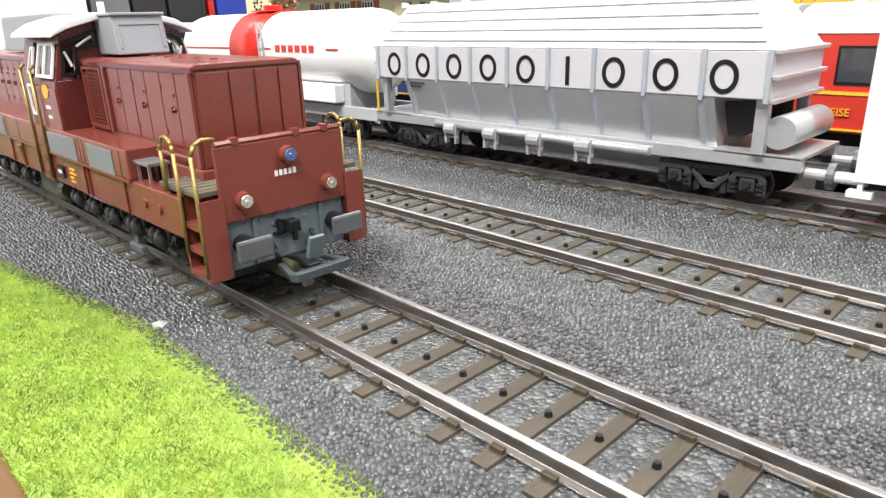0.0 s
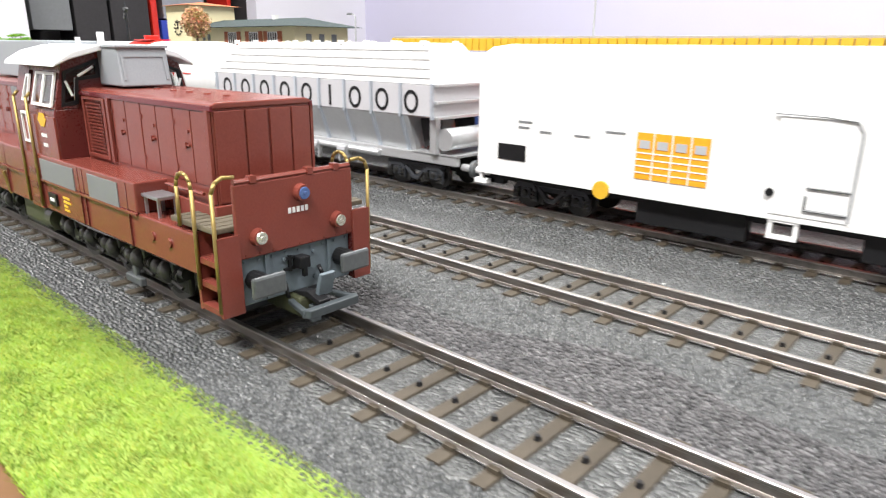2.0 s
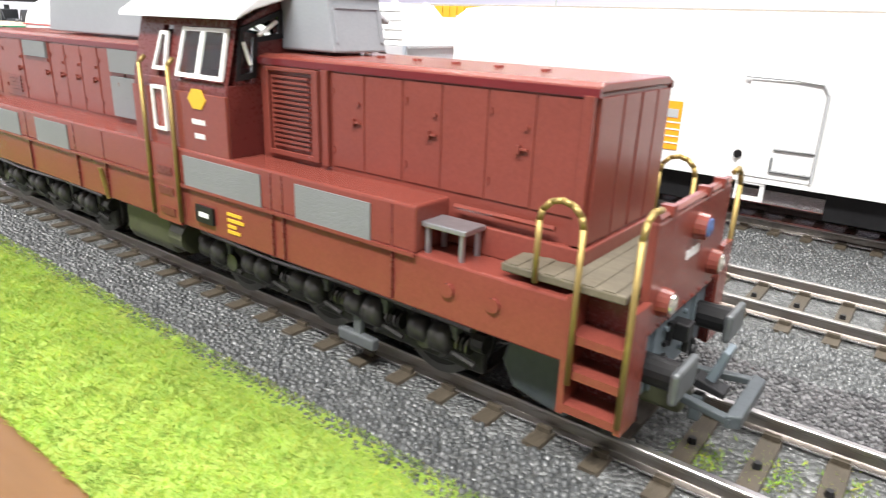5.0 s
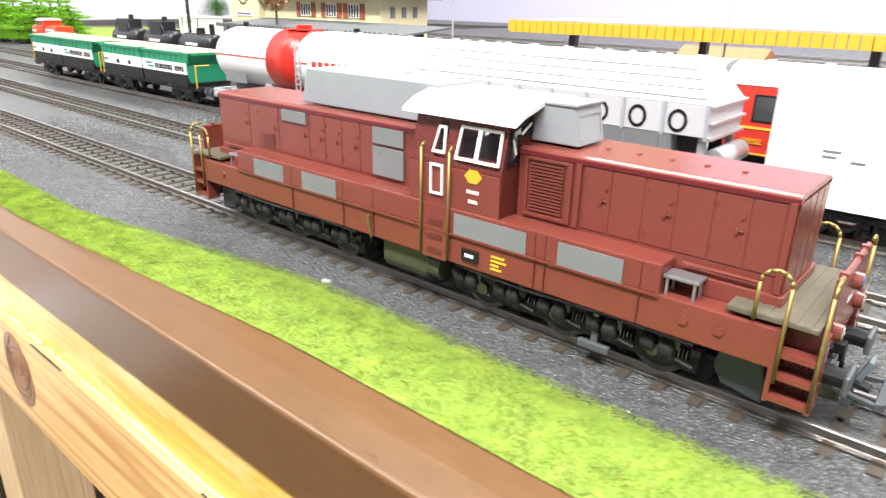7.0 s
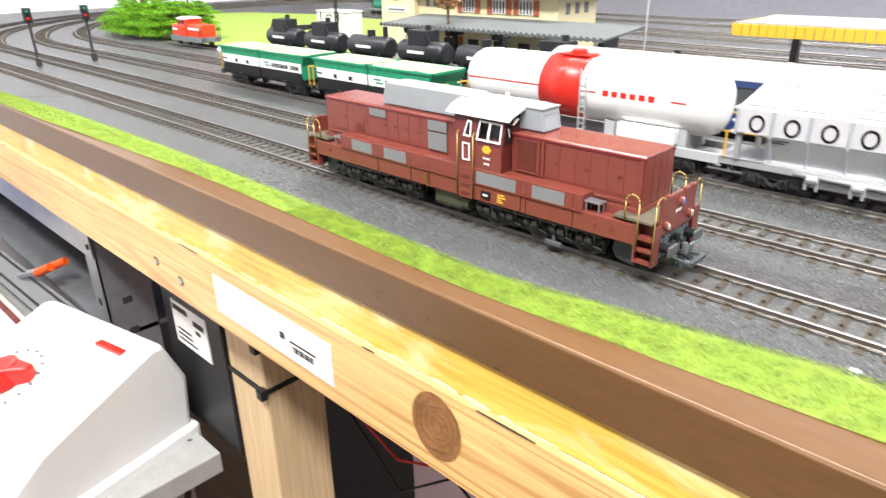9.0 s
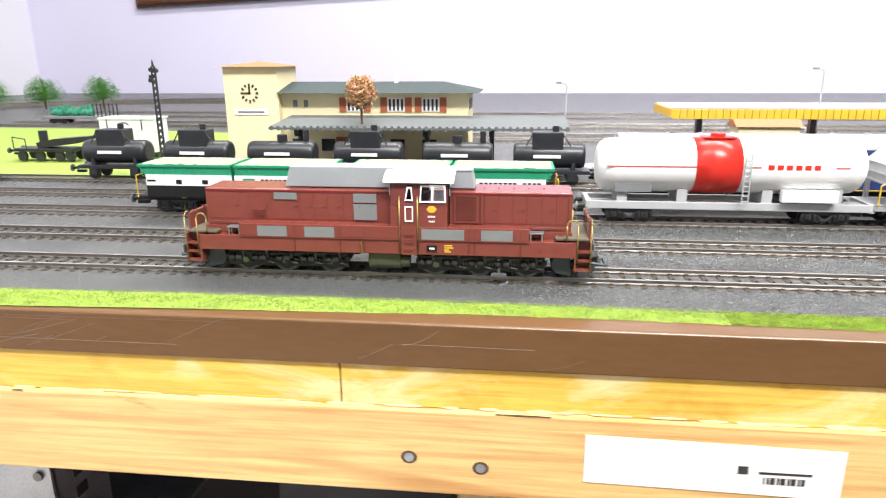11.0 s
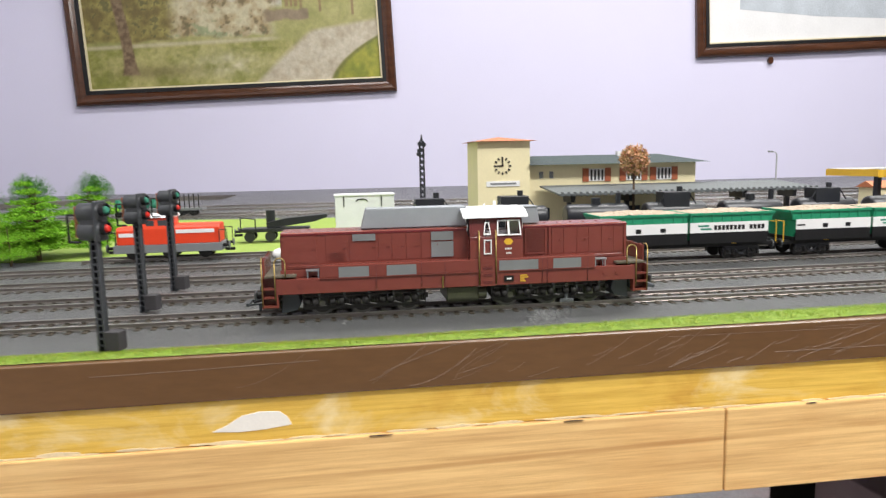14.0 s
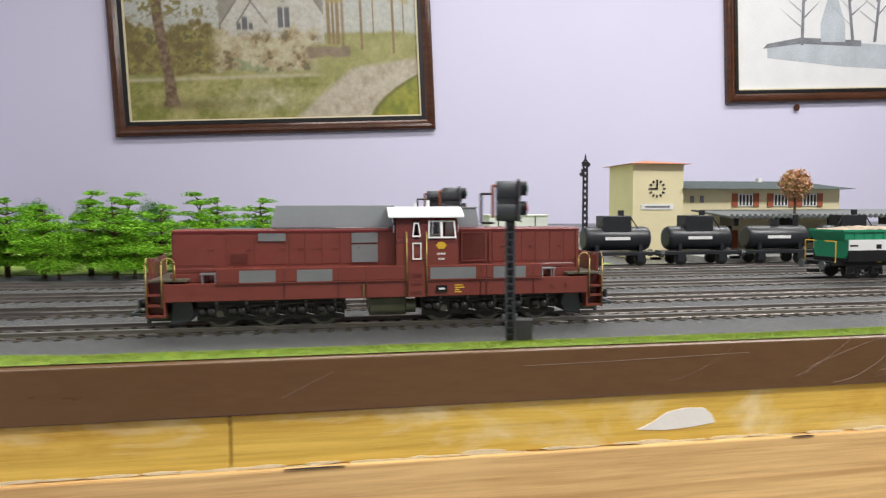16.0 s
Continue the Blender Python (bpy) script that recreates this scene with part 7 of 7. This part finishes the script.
def picture(x0, x1, z0, z1, tilt, label, kind):
    cx, cz = (x0 + x1) / 2, (z0 + z1) / 2
    p = thing("framed_picture", label, "picture", "framed pictures")
    p.matrix_basis = pose(cx, 1.838, cz, 0, tilt, 0)
    w, h, f = (x1 - x0) * 500, (z1 - z0) * 500, 32
    for o, i in (((-w, -h), (w, -h)), ((w, -h), (w, h)), ((w, h), (-w, h)), ((-w, h), (-w, -h))):
        bm = bmesh.new()
        rows = []
        for inset, dep in ((0, 0), (0, -14), (4, -19), (10, -22), (18, -21), (25, -17), (f, -14), (f, 0)):
            rows.append([bm.verts.new((q[0] - math.copysign(inset, q[0]), dep, q[1] - math.copysign(inset, q[1]))) for q in (o, i)])
        for u, v in zip(rows, rows[1:]):
            bm.faces.new((u[0], u[1], v[1], v[0]))
        part("frame_rail", bm, M["frame"], p)
    for nm, mm, g0, g1, dep in (("black_inner_edge", "black", f, f + 11, -16), ("slip", "gilt", f + 11, f + 16, -11)):
        part(nm, boxes((-w + g0, w - g0, dep, -4, -h + g0, -h + g1), (-w + g0, w - g0, dep, -4, h - g1, h - g0), (-w + g0, -w + g1, dep, -4, -h + g1, h - g1), (w - g1, w - g0, dep, -4, -h + g1, h - g1)), M[mm], p)
    a, b, c, d = -w + f + 16, w - f - 16, -h + f + 16, h - f - 16
    def U(u, v):
        return (a + (b - a) * u, c + (d - c) * v)

    def shape(nm, m, pts, y):
        part(nm, made(prism, [U(*q) for q in pts], "y", y - 0.4, y), m, p)
    if kind == 0:
        painted_canvas(p, a, b, c, d)
    else:
        sheet = mat("pale_watercolour", (0.74, 0.74, 0.74), 0.5, var=0.08, scale=10, bump=0.05, fine=200)
        ink = mat("grey_wash", (0.20, 0.21, 0.23), 0.5, var=0.5, scale=20, bump=0.05, fine=200)
        pale = mat("pale_wash", (0.46, 0.50, 0.54), 0.5, var=0.25, scale=12, bump=0.05, fine=200)
        shape("sheet", sheet, [(0, 0), (1, 0), (1, 1), (0, 1)], -4)
        shape("washed_water", pale, [(0.14, 0.2), (0.5, 0.14), (0.95, 0.1), (0.95, 0.26), (0.5, 0.3), (0.14, 0.28)], -4.5)
        shape("washed_bank", ink, [(0.12, 0.26), (0.3, 0.29), (0.6, 0.27), (0.6, 0.31), (0.3, 0.33), (0.14, 0.29)], -5)
        for u, v, q in ((0.3, 0.28, 0.02), (0.55, 0.3, -0.03), (0.66, 0.3, 0.05), (0.8, 0.28, -0.04)):
            shape("washed_tree", ink, [(u, v), (u + 0.015, v), (u + q + 0.01, v + 0.55), (u + q, v + 0.55)], -5.4)
            for k in range(7):
                shape("washed_branch", ink, [(u + q * 0.3, v + 0.12 + 0.05 * k), (u + q * 0.3 + 0.005, v + 0.11 + 0.05 * k), (u + (0.1 if k % 2 else -0.1), v + 0.24 + 0.05 * k)], -5.6)
        shape("washed_house", pale, [(0.4, 0.3), (0.52, 0.3), (0.52, 0.42), (0.46, 0.7), (0.4, 0.42)], -5.2)
    part("backing", boxes((-w + 8, w - 8, -3, -1, -h + 8, h - 8)), M["dark"], p)
    return p


picture(-1.467, -0.500, 0.287, 0.98, -2.4, "oil painting of a chapel and path in a dark walnut frame", 0)
picture(0.520, 1.42, 0.43, 1.06, -2.4, "pale grey watercolour of bare trees in a dark frame", 1)
hk = thing("wall_hook", "small dark hook on the lilac wall under a picture", "hook", "", 0.806, 1.836, 0.404)
part("plate", made(prism, ring_pts(0, 0, 9, 12, 14), "y", -8, 0), M["frame"], hk)

# ---- under the table ----
post = thing("table_leg", "square raw pine table leg with a black cable tie", "leg", "", -0.228, -0.023, 0)
part("timber", boxes((-21, 21, -21, 21, -900, -75)), M["post"], post, bevel=1.2)
for z, s in ((-106, 1), (-139, 1)):
    tie = part("cable_tie", boxes((-21.8, 21.8, -22.0, -20.9, z, z + 3.4), (20.9, 22.0, -22, 21, z, z + 3.4)), M["black"], post, "black nylon cable tie")
    part("tie_head", boxes((18, 24, -26, -21, z - 1.5, z + 5.5)), M["black"], tie, bevel=0.6)
dec = thing("black_module_box", "flat black control module with a white label strapped to the leg", "module", "", -0.292, -0.030, -0.15)
part("case", boxes((-43, 42, -16, 14, -62, 62)), M["black"], dec, bevel=1.5)
lb = part("label_sheet", boxes((-27, 22, -16.6, -15.8, 6, 40)), M["paper"], dec, "white printed label")
part("label_print", boxes((-25, -4, -16.9, -16.5, 33, 37), (4, 18, -16.9, -16.5, 29, 33), (6, 12, -16.9, -16.5, 23, 26), (-22, -2, -16.9, -16.5, 18, 19.4), (-22, -2, -16.9, -16.5, 14, 15.4), (-22, 4, -16.9, -16.5, 10, 11.2)), M["dark"], lb)

shelf = thing("steel_shelf_frame", "galvanised steel slotted-angle shelf frame under the table", "shelf")
part("front_rail", boxes((-1500, -446, -53, -51.4, -118, -76), (-1500, -446, -53, -20, -78, -76.4)), M["steel"], shelf)
up = part("upright", boxes((-470, -446, -51.4, -49.8, -600, -76), (-447.6, -446, -51.4, -12, -600, -76)), M["steel"], shelf)
for z in (-98, -110, -160, -190):
    part("slot", boxes((-462, -456, -51.9, -51.2, z - 5, z + 1), (-446.2, -445.4, -38, -30, z - 5, z + 1)), M["dark"], up)
for z in (-92, -108):
    part("bolt", made(cyl, (-452, -54.5, z), (-452, -51, z), 2.4, 8), M["tyre"], up)
part("shelf_board", boxes((-1500, -446, -50, 300, -196, -192)), M["steel"], shelf)
# added near-black sheet in place of the shade beneath the table
setting("under_panel", boxes((-1500, 1200, 330, 345, -900, -20)), M["dark"], "added near-black panel standing in for shade far under the table")

tr_ = thing("white_transformer", "white transformer controller with a red knob and sloping top", "controller", "", -0.357, -0.128, -0.208, 12)
prof = [(-75, 0), (62, 0), (66, 40), (52, 74), (44, 76), (-40, 46), (-75, 22)]
part("case", made(prism, prof, "x", -66, 66), M["plastic_white"], tr_, bevel=5)
part("base", boxes((-70, 70, -79, 66, -14, 2)), M["plastic_white"], tr_, bevel=3)
kb = part("speed_knob", made(cyl, (-18, -14, 54), (-20, -16, 66), 15, 24, 13), M["plastic_red"], tr_, "red pointer speed knob")
part("pointer", made(prism, [(-44, -22), (-20, -30), (4, -8), (2, -2), (-20, -4)], "z", 55, 68), M["plastic_red"], kb, bevel=2)
bm = bmesh.new()
for k in range(9):
    a = -0.5 + 0.35 * k
    x, y = -18 + 24 * math.cos(a), -14 + 24 * math.sin(a)
    z = 46 + (y + 40) * 0.357
    bx(bm, x - 1.6, x + 1.6, y - 1, y + 1, z - 0.5, z + 0.8)
part("dial_mark", bm, M["grey"], tr_)
part("red_wordmark_bar", boxes((22, 50, 30, 35, 69.5, 73.6)), M["plastic_red"], tr_)
sb_ = thing("lower_desk", "grey lower desk board beneath the layout", "desk")
part("board", boxes((-1500, -270, -420, -52, -232, -215)), M["concrete"], sb_, bevel=1)
cb = thing("beige_model_box", "beige model train carton with a white label", "box", "", -0.605, -0.148, -0.215, 1)
part("carton", boxes((-140, 140, -50, 46, 0, 42)), M["cardboard"], cb, bevel=1)
part("label_sheet", boxes((-120, 70, -34, 14, 42, 42.6)), M["paper"], cb)
part("brown_edge", boxes((-140, 140, 36, 41, 42, 42.8)), M["dark_red"], cb)
part("price_strip", boxes((84, 138, -48, -38, 42, 43)), M["yellow"], cb)
bb = thing("blue_model_box", "blue printed model train box", "box", "", -0.835, -0.135, -0.19, 5)
part("carton", boxes((-60, 55, -40, 30, 0, 40)), M["bluebox"], bb, bevel=1)
part("label_sheet", boxes((-30, 50, -40.8, -39.8, 6, 22)), M["paper"], bb)
wt = thing("spare_track", "loose length of grey model track", "track", "", -0.62, -0.075, -0.188, 2)
for y in (-8.5, 8.5):
    part("rail", boxes((-260, 120, y - 0.6, y + 0.6, 2, 5)), M["gear"], wt)
part("sleeper_strip", boxes((-260, 120, -14, 14, 0, 2)), M["grey"], wt)
cl = thing("crocodile_clip", "pair of crocodile clips with orange grips", "clip", "", -0.600, -0.062, -0.184, 20)
for y, a in ((0, 0), (9, 8)):
    part("jaw", made(cyl, (-24, y - 4, 2), (2, y, 9), 2.2, 8, 3.0), M["steel"], cl)
    part("grip", made(cyl, (0, y, 8), (22, y + a, 18), 4.4, 12, 4.0), M["clip_orange"], cl, "orange rubber grip")
for k, (pts, c, lab) in enumerate((([(-300, -60, -215), (-290, -75, -260), (-270, -70, -330), (-285, -60, -420)], "black", "black cable"), ([(-205, 0, -150), (-150, 10, -190), (-90, 30, -180), (-40, 60, -230), (20, 60, -300)], "plastic_red", "thin red wire"),
                                  ([(-205, 5, -160), (-160, 20, -230), (-120, 30, -200), (-60, 40, -250), (-30, 60, -340)], "black", "thin black wire"))):
    ob = tagged(part("loose_wire", made(wire, pts, 2.6 if k == 0 else 0.9, 8), M[c], None, smooth=True), lab + " hanging beneath the table", "wire", "loose wires")
bxx = thing("cardboard_carton", "pinkish printed cardboard carton under the table", "carton", "", -0.05, 0.16, -0.42, 8)
part("carton", boxes((-170, 240, -60, 60, -120, 215)), M["pink"], bxx, bevel=2)
part("print_bar", boxes((-60, 60, -60.8, -59.8, 60, 74), (-60, 10, -60.8, -59.8, 36, 46)), M["grey"], bxx)

# lumps of the moulded ballast beside the near tracks, some paled by dried glue
def lumps(x0, x1, y0, y1, seed, pick, pitch=1.12, smooth=True):
    rng = np.random.default_rng(seed)
    size = pitch / 1.42
    gx, gy = np.meshgrid(np.arange(x0, x1, pitch), np.arange(y0, y1, pitch * 0.87))
    gx = gx + (np.arange(gx.shape[0])[:, None] % 2) * pitch / 2
    x, y = gx.ravel() + rng.uniform(-0.42, 0.42, gx.size) * size, gy.ravel() + rng.uniform(-0.4, 0.4, gx.size) * size
    far = np.interp(x, [p[0] for p in GRASS_FAR], [p[1] for p in GRASS_FAR])
    keep = pick(x, y, rng) & (y > far - 5)
    x, y = x[keep], y[keep]
    n = x.size
    r = rng.uniform(0.60, 0.95, n) * size
    in_track = (np.abs(y) < 13.5) | (np.abs(y - 56.5) < 13.5) | (np.abs(y - 117.5) < 13.5)
    top = np.where(in_track, rng.uniform(-0.25, 0.0, n), rng.uniform(0.0, 0.28, n))
    a0 = rng.uniform(0, 6.28, n)
    v = np.zeros((n, 13, 3))
    for k in range(6):
        a = a0 + k * math.pi / 3
        for q, f, w in ((0, 1.0, 0.0), (6, 0.68, 0.72)):
            rr = r * f * rng.uniform(0.8, 1.15, n)
            v[:, q + k] = np.stack([x + rr * np.cos(a), y + rr * np.sin(a), -0.5 + (top + 0.5) * w], 1)
    v[:, 12] = np.stack([x + rng.uniform(-0.2, 0.2, n), y + rng.uniform(-0.2, 0.2, n), top], 1)
    faces = []
    for b in range(0, n * 13, 13):
        for k in range(6):
            j = (k + 1) % 6
            faces.append((b + k, b + j, b + 6 + j, b + 6 + k))
            faces.append((b + 6 + k, b + 6 + j, b + 12))
    me = bpy.data.meshes.new("ballast_lumps")
    me.from_pydata((v.reshape(-1, 3) / 1000).tolist(), [], faces)
    me.polygons.foreach_set("use_smooth", [smooth] * len(me.polygons))
    return me


def stained(x, y, rng):
    d = ((x - 287) / 10) ** 2 + ((y + 15) / 8) ** 2
    d2 = ((x + 549 - 0.2 * (y + 22)) / 7) ** 2 + ((y + 22) / 14) ** 2
    return rng.random(x.size) < np.exp(-np.minimum(d, d2) * 1.2)


def clean(x, y, rng):
    d = ((x - 287) / 10) ** 2 + ((y + 15) / 8) ** 2
    fade = np.minimum(1, (x + 240) / 170) * np.minimum(1, (118 - y) / 30)
    rails = (np.abs(y) < 13.8) | (np.abs(y - 56.5) < 13.8) | (np.abs(y - 117.5) < 13.8)
    return (rng.random(x.size) > np.exp(-d * 1.2)) & (rng.random(x.size) < fade) & ~rails


def between(x, y):
    """Where loose grit lies over the moulded sheet: the near half of the gap between the tracks."""
    return (y > 12) & (y < 26 + 5 * np.sin(x * 0.031) + 3 * np.sin(x * 0.11))


def beads(x, y, rng):
    return clean(x, y, rng) & ~between(x, y)


def grit(x, y, rng):
    return clean(x, y, rng) & between(x, y)


grit_mat = blade_mat("loose_grey_grit", [(0.036, 0.036, 0.038), (0.064, 0.062, 0.064), (0.115, 0.112, 0.115), (0.05, 0.048, 0.05)], 0.45, 0.35, 0.3)
lump_mat = blade_mat("glossy_grey_ballast_lumps", [(0.041, 0.044, 0.045), (0.055, 0.058, 0.059), (0.074, 0.077, 0.077)], 0.27, 0.45, 0.3)
pale_mat = blade_mat("glue_paled_lumps", [(0.065, 0.068, 0.066), (0.09, 0.093, 0.09), (0.12, 0.122, 0.119)], 0.4, 0.5, 0.4)
for mesh, m_, lab in ((lumps(-240, 345, -50, 104, 1, beads), lump_mat, "glossy grey lumps of the moulded ballast sheet"), (lumps(-240, 345, 12, 36, 6, grit, 0.95, False), grit_mat, "loose angular grey grit between the tracks"), (lumps(268, 306, -30, 0, 2, stained), pale_mat, "ballast lumps paled by dried glue"), (lumps(-575, -525, -48, -4, 3, stained), pale_mat, "ballast lumps paled by dried glue")):
    mesh.materials.append(m_)
    tagged(new("ballast_lumps", mesh), lab, "gravel", kind="stuff")
bm = bmesh.new()
rng = random.Random(31)
for _ in range(900):
    k = rng.choice((0, 1, 2, 3, 4))
    x, y = 271 + 7.6 * k + rng.gauss(0, 1.6), rng.gauss(2.0 * (k % 3 - 1), 2.2)
    a = rng.uniform(0, 6.28)
    bm.faces.new([bm.verts.new(q) for q in ((x, y, -0.3), (x + 0.25 * math.cos(a), y + 0.25 * math.sin(a), -0.3), (x + rng.uniform(-0.6, 0.6), y + rng.uniform(-0.6, 0.6), rng.uniform(0, 0.5)))])
tagged(part("moss_flecks", bm, M["grass"], None, "yellow-green moss flecks between the sleepers"), category="moss", kind="stuff")

# small specks on the ballast
rng = random.Random(21)
bm = bmesh.new()
pts = [(80.7, -23.0, 1.6)] + [(rng.uniform(-900, 450), rng.uniform(-24, 100), rng.uniform(0.35, 0.8)) for _ in range(45)]
for x, y, r in pts:
    bmesh.ops.create_icosphere(bm, subdivisions=1, radius=r, matrix=Matrix.Translation((x, y, -0.4)) @ Matrix.Diagonal((1.2, 1, 0.7, 1)))
tagged(part("pale_chips", bm, M["concrete"], None, "tiny pale chips lying on the ballast"), category="chips", kind="stuff")
for x, y, c, lab in ((-702, 226, "white", "small white pebble"), (-686, 224, "coachblue", "small blue glass bead")):
    ob = part("pebble", made(lambda b: bmesh.ops.create_icosphere(b, subdivisions=2, radius=6, matrix=Matrix.Translation((x, y, 3)) @ Matrix.Diagonal((1.2, 1, 0.8, 1)))), M[c], None, smooth=False)
    tagged(ob, lab + " at the edge of the grass", "pebble")

# ---- tracks: rails, then sleepers ----
XC, YC = -0.95, 0.75


def rail_profile():
    return [(-1.1, 0.1), (1.1, 0.1), (1.1, 0.45), (0.3, 0.75), (0.3, 1.75), (0.5, 1.95), (0.5, 2.5), (-0.5, 2.5), (-0.5, 1.95), (-0.3, 1.75), (-0.3, 0.75), (-1.1, 0.45)]


def straight_rail(name, x0, x1, y, m, parent):
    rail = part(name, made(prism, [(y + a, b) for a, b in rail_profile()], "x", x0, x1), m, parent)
    part("rail_head", made(prism, [(y - 0.54, 2.2), (y + 0.54, 2.2), (y + 0.54, 2.48), (y + 0.42, 2.58), (y - 0.42, 2.58), (y - 0.54, 2.48)], "x", x0, x1), M["railhead"], rail, "bright rail head")
    # near-white foot slopes: a painted glint along the rail
    part("rail_foot", made(prism, [(y - 1.13, 0.12), (y + 1.13, 0.12), (y + 1.13, 0.36), (y + 0.34, 0.74), (y - 0.34, 0.74), (y - 1.13, 0.36)], "x", x0, x1), M["railfoot"], rail, "rail foot with its glint painted as near-white metal")
    return rail


def arc_rail(parent, r, m, a0=math.pi, n=64):
    bm = bmesh.new()
    prof = rail_profile()
    rings = []
    for k in range(n + 1):
        a = -math.pi / 2 - a0 * k / n
        rings.append([bm.verts.new((XC * 1000 + (r - p) * math.cos(a), YC * 1000 + (r - p) * math.sin(a), q)) for p, q in prof])
    for u, v in zip(rings, rings[1:]):
        for k in range(len(prof)):
            q = (k + 1) % len(prof)
            bm.faces.new((u[k], u[q], v[q], v[k]))
    part("curved_rail", bm, m, parent)


def sleeper_bm(length=27.0):
    bm = bmesh.new()
    h = length / 2
    prism(bm, [(-1.45, -0.9), (1.45, -0.9), (1.2, 0.1), (-1.2, 0.1)], "y", -h, h)
    for y in (-8.7, 8.7):
        for s in (-1, 1):
            bx(bm, -1.0, 1.0, min(y + s * 0.9, y + s * 1.7), max(y + s * 0.9, y + s * 1.7), 0.05, 0.75)
    return bm


def stud_bm():
    return made(cyl, (0, 0, 0), (0, 0, 0.85), 0.62, 7, 0.45)


def track(name, y, phase, m, single, curved, x0=-950.0, x1=1200.0, pitch=7.62):
    t = tagged(new(name), "straight model railway track with brown sleepers and contact studs", "track", "tracks")
    for s in (-8.7, 8.7):
        straight_rail("rail", x0, x1, y * 1000 + s, m, t)
        if curved:
            arc_rail(t, (YC - y) * 1000 - s, m)
    k0, k1 = math.ceil((x0 - phase) / pitch), math.floor((x1 - phase) / pitch)
    one = stud = None
    joined = bmesh.new()
    jstud = bmesh.new()
    for k in range(k0, k1 + 1):
        x = (phase + k * pitch)
        if single[0] < x < single[1]:
            if one is None:
                one = part("sleeper", sleeper_bm(), M["sleeper"], t)
                one.location = (x / 1000, y, 0)
                stud = part("contact_stud", stud_bm(), M["black"], one)
            else:
                ob = new("sleeper", one.data)
                ob.parent, ob.location = t, (x / 1000, y, 0)
                st = new("contact_stud", stud.data)
                st.parent = ob
        else:
            bx(joined, x - 1.3, x + 1.3, y * 1000 - 13.5, y * 1000 + 13.5, -0.9, 0.1)
            bx(jstud, x - 0.6, x + 0.6, y * 1000 - 0.5, y * 1000 + 0.5, 0, 1.0)
    if curved:
        r = (YC - y) * 1000
        n = int(math.pi * r / pitch)
        for k in range(n):
            a = -math.pi / 2 - math.pi * (k + 0.5) / n
            ca, sa = math.cos(a), math.sin(a)
            q = [(XC * 1000 + (r + u) * ca - w * sa, YC * 1000 + (r + u) * sa + w * ca) for u, w in ((-13.5, -1.3), (13.5, -1.3), (13.5, 1.3), (-13.5, 1.3))]
            prism(joined, q, "z", -0.9, 0.1)
    if len(joined.verts):
        tagged(part("sleeper_bed", joined, M["sleeper"], t), kind="stuff")
        tagged(part("stud_line", jstud, M["black"], t), kind="stuff") if len(jstud.verts) else jstud.free()
    return t


track("railway_track", 0.0, 139.7, M["rail"], (-950, 1200), True)
track("railway_track", 0.0565, 148.3, M["rail"], (-950, 1200), True)
track("railway_track", 0.1175, 141.0, M["rust"], (-260, 430), True)
track("railway_track", 0.178, 140.0, M["rust"], (0, 0), True)
track("railway_track", 0.240, 140.0, M["rail"], (0, 0), False, -860, 600)
for y in (0.56, 0.62, 0.72, 0.78, 0.90, 1.0):
    track("railway_track", y, 140.0, M["rail"], (0, 0), False, -560 if y < 0.7 else -1100, 1500, 9.0)


def motions():
    walk(loco, [(t, pose(x, 0, 0)) for t, x in RUN])


motions()
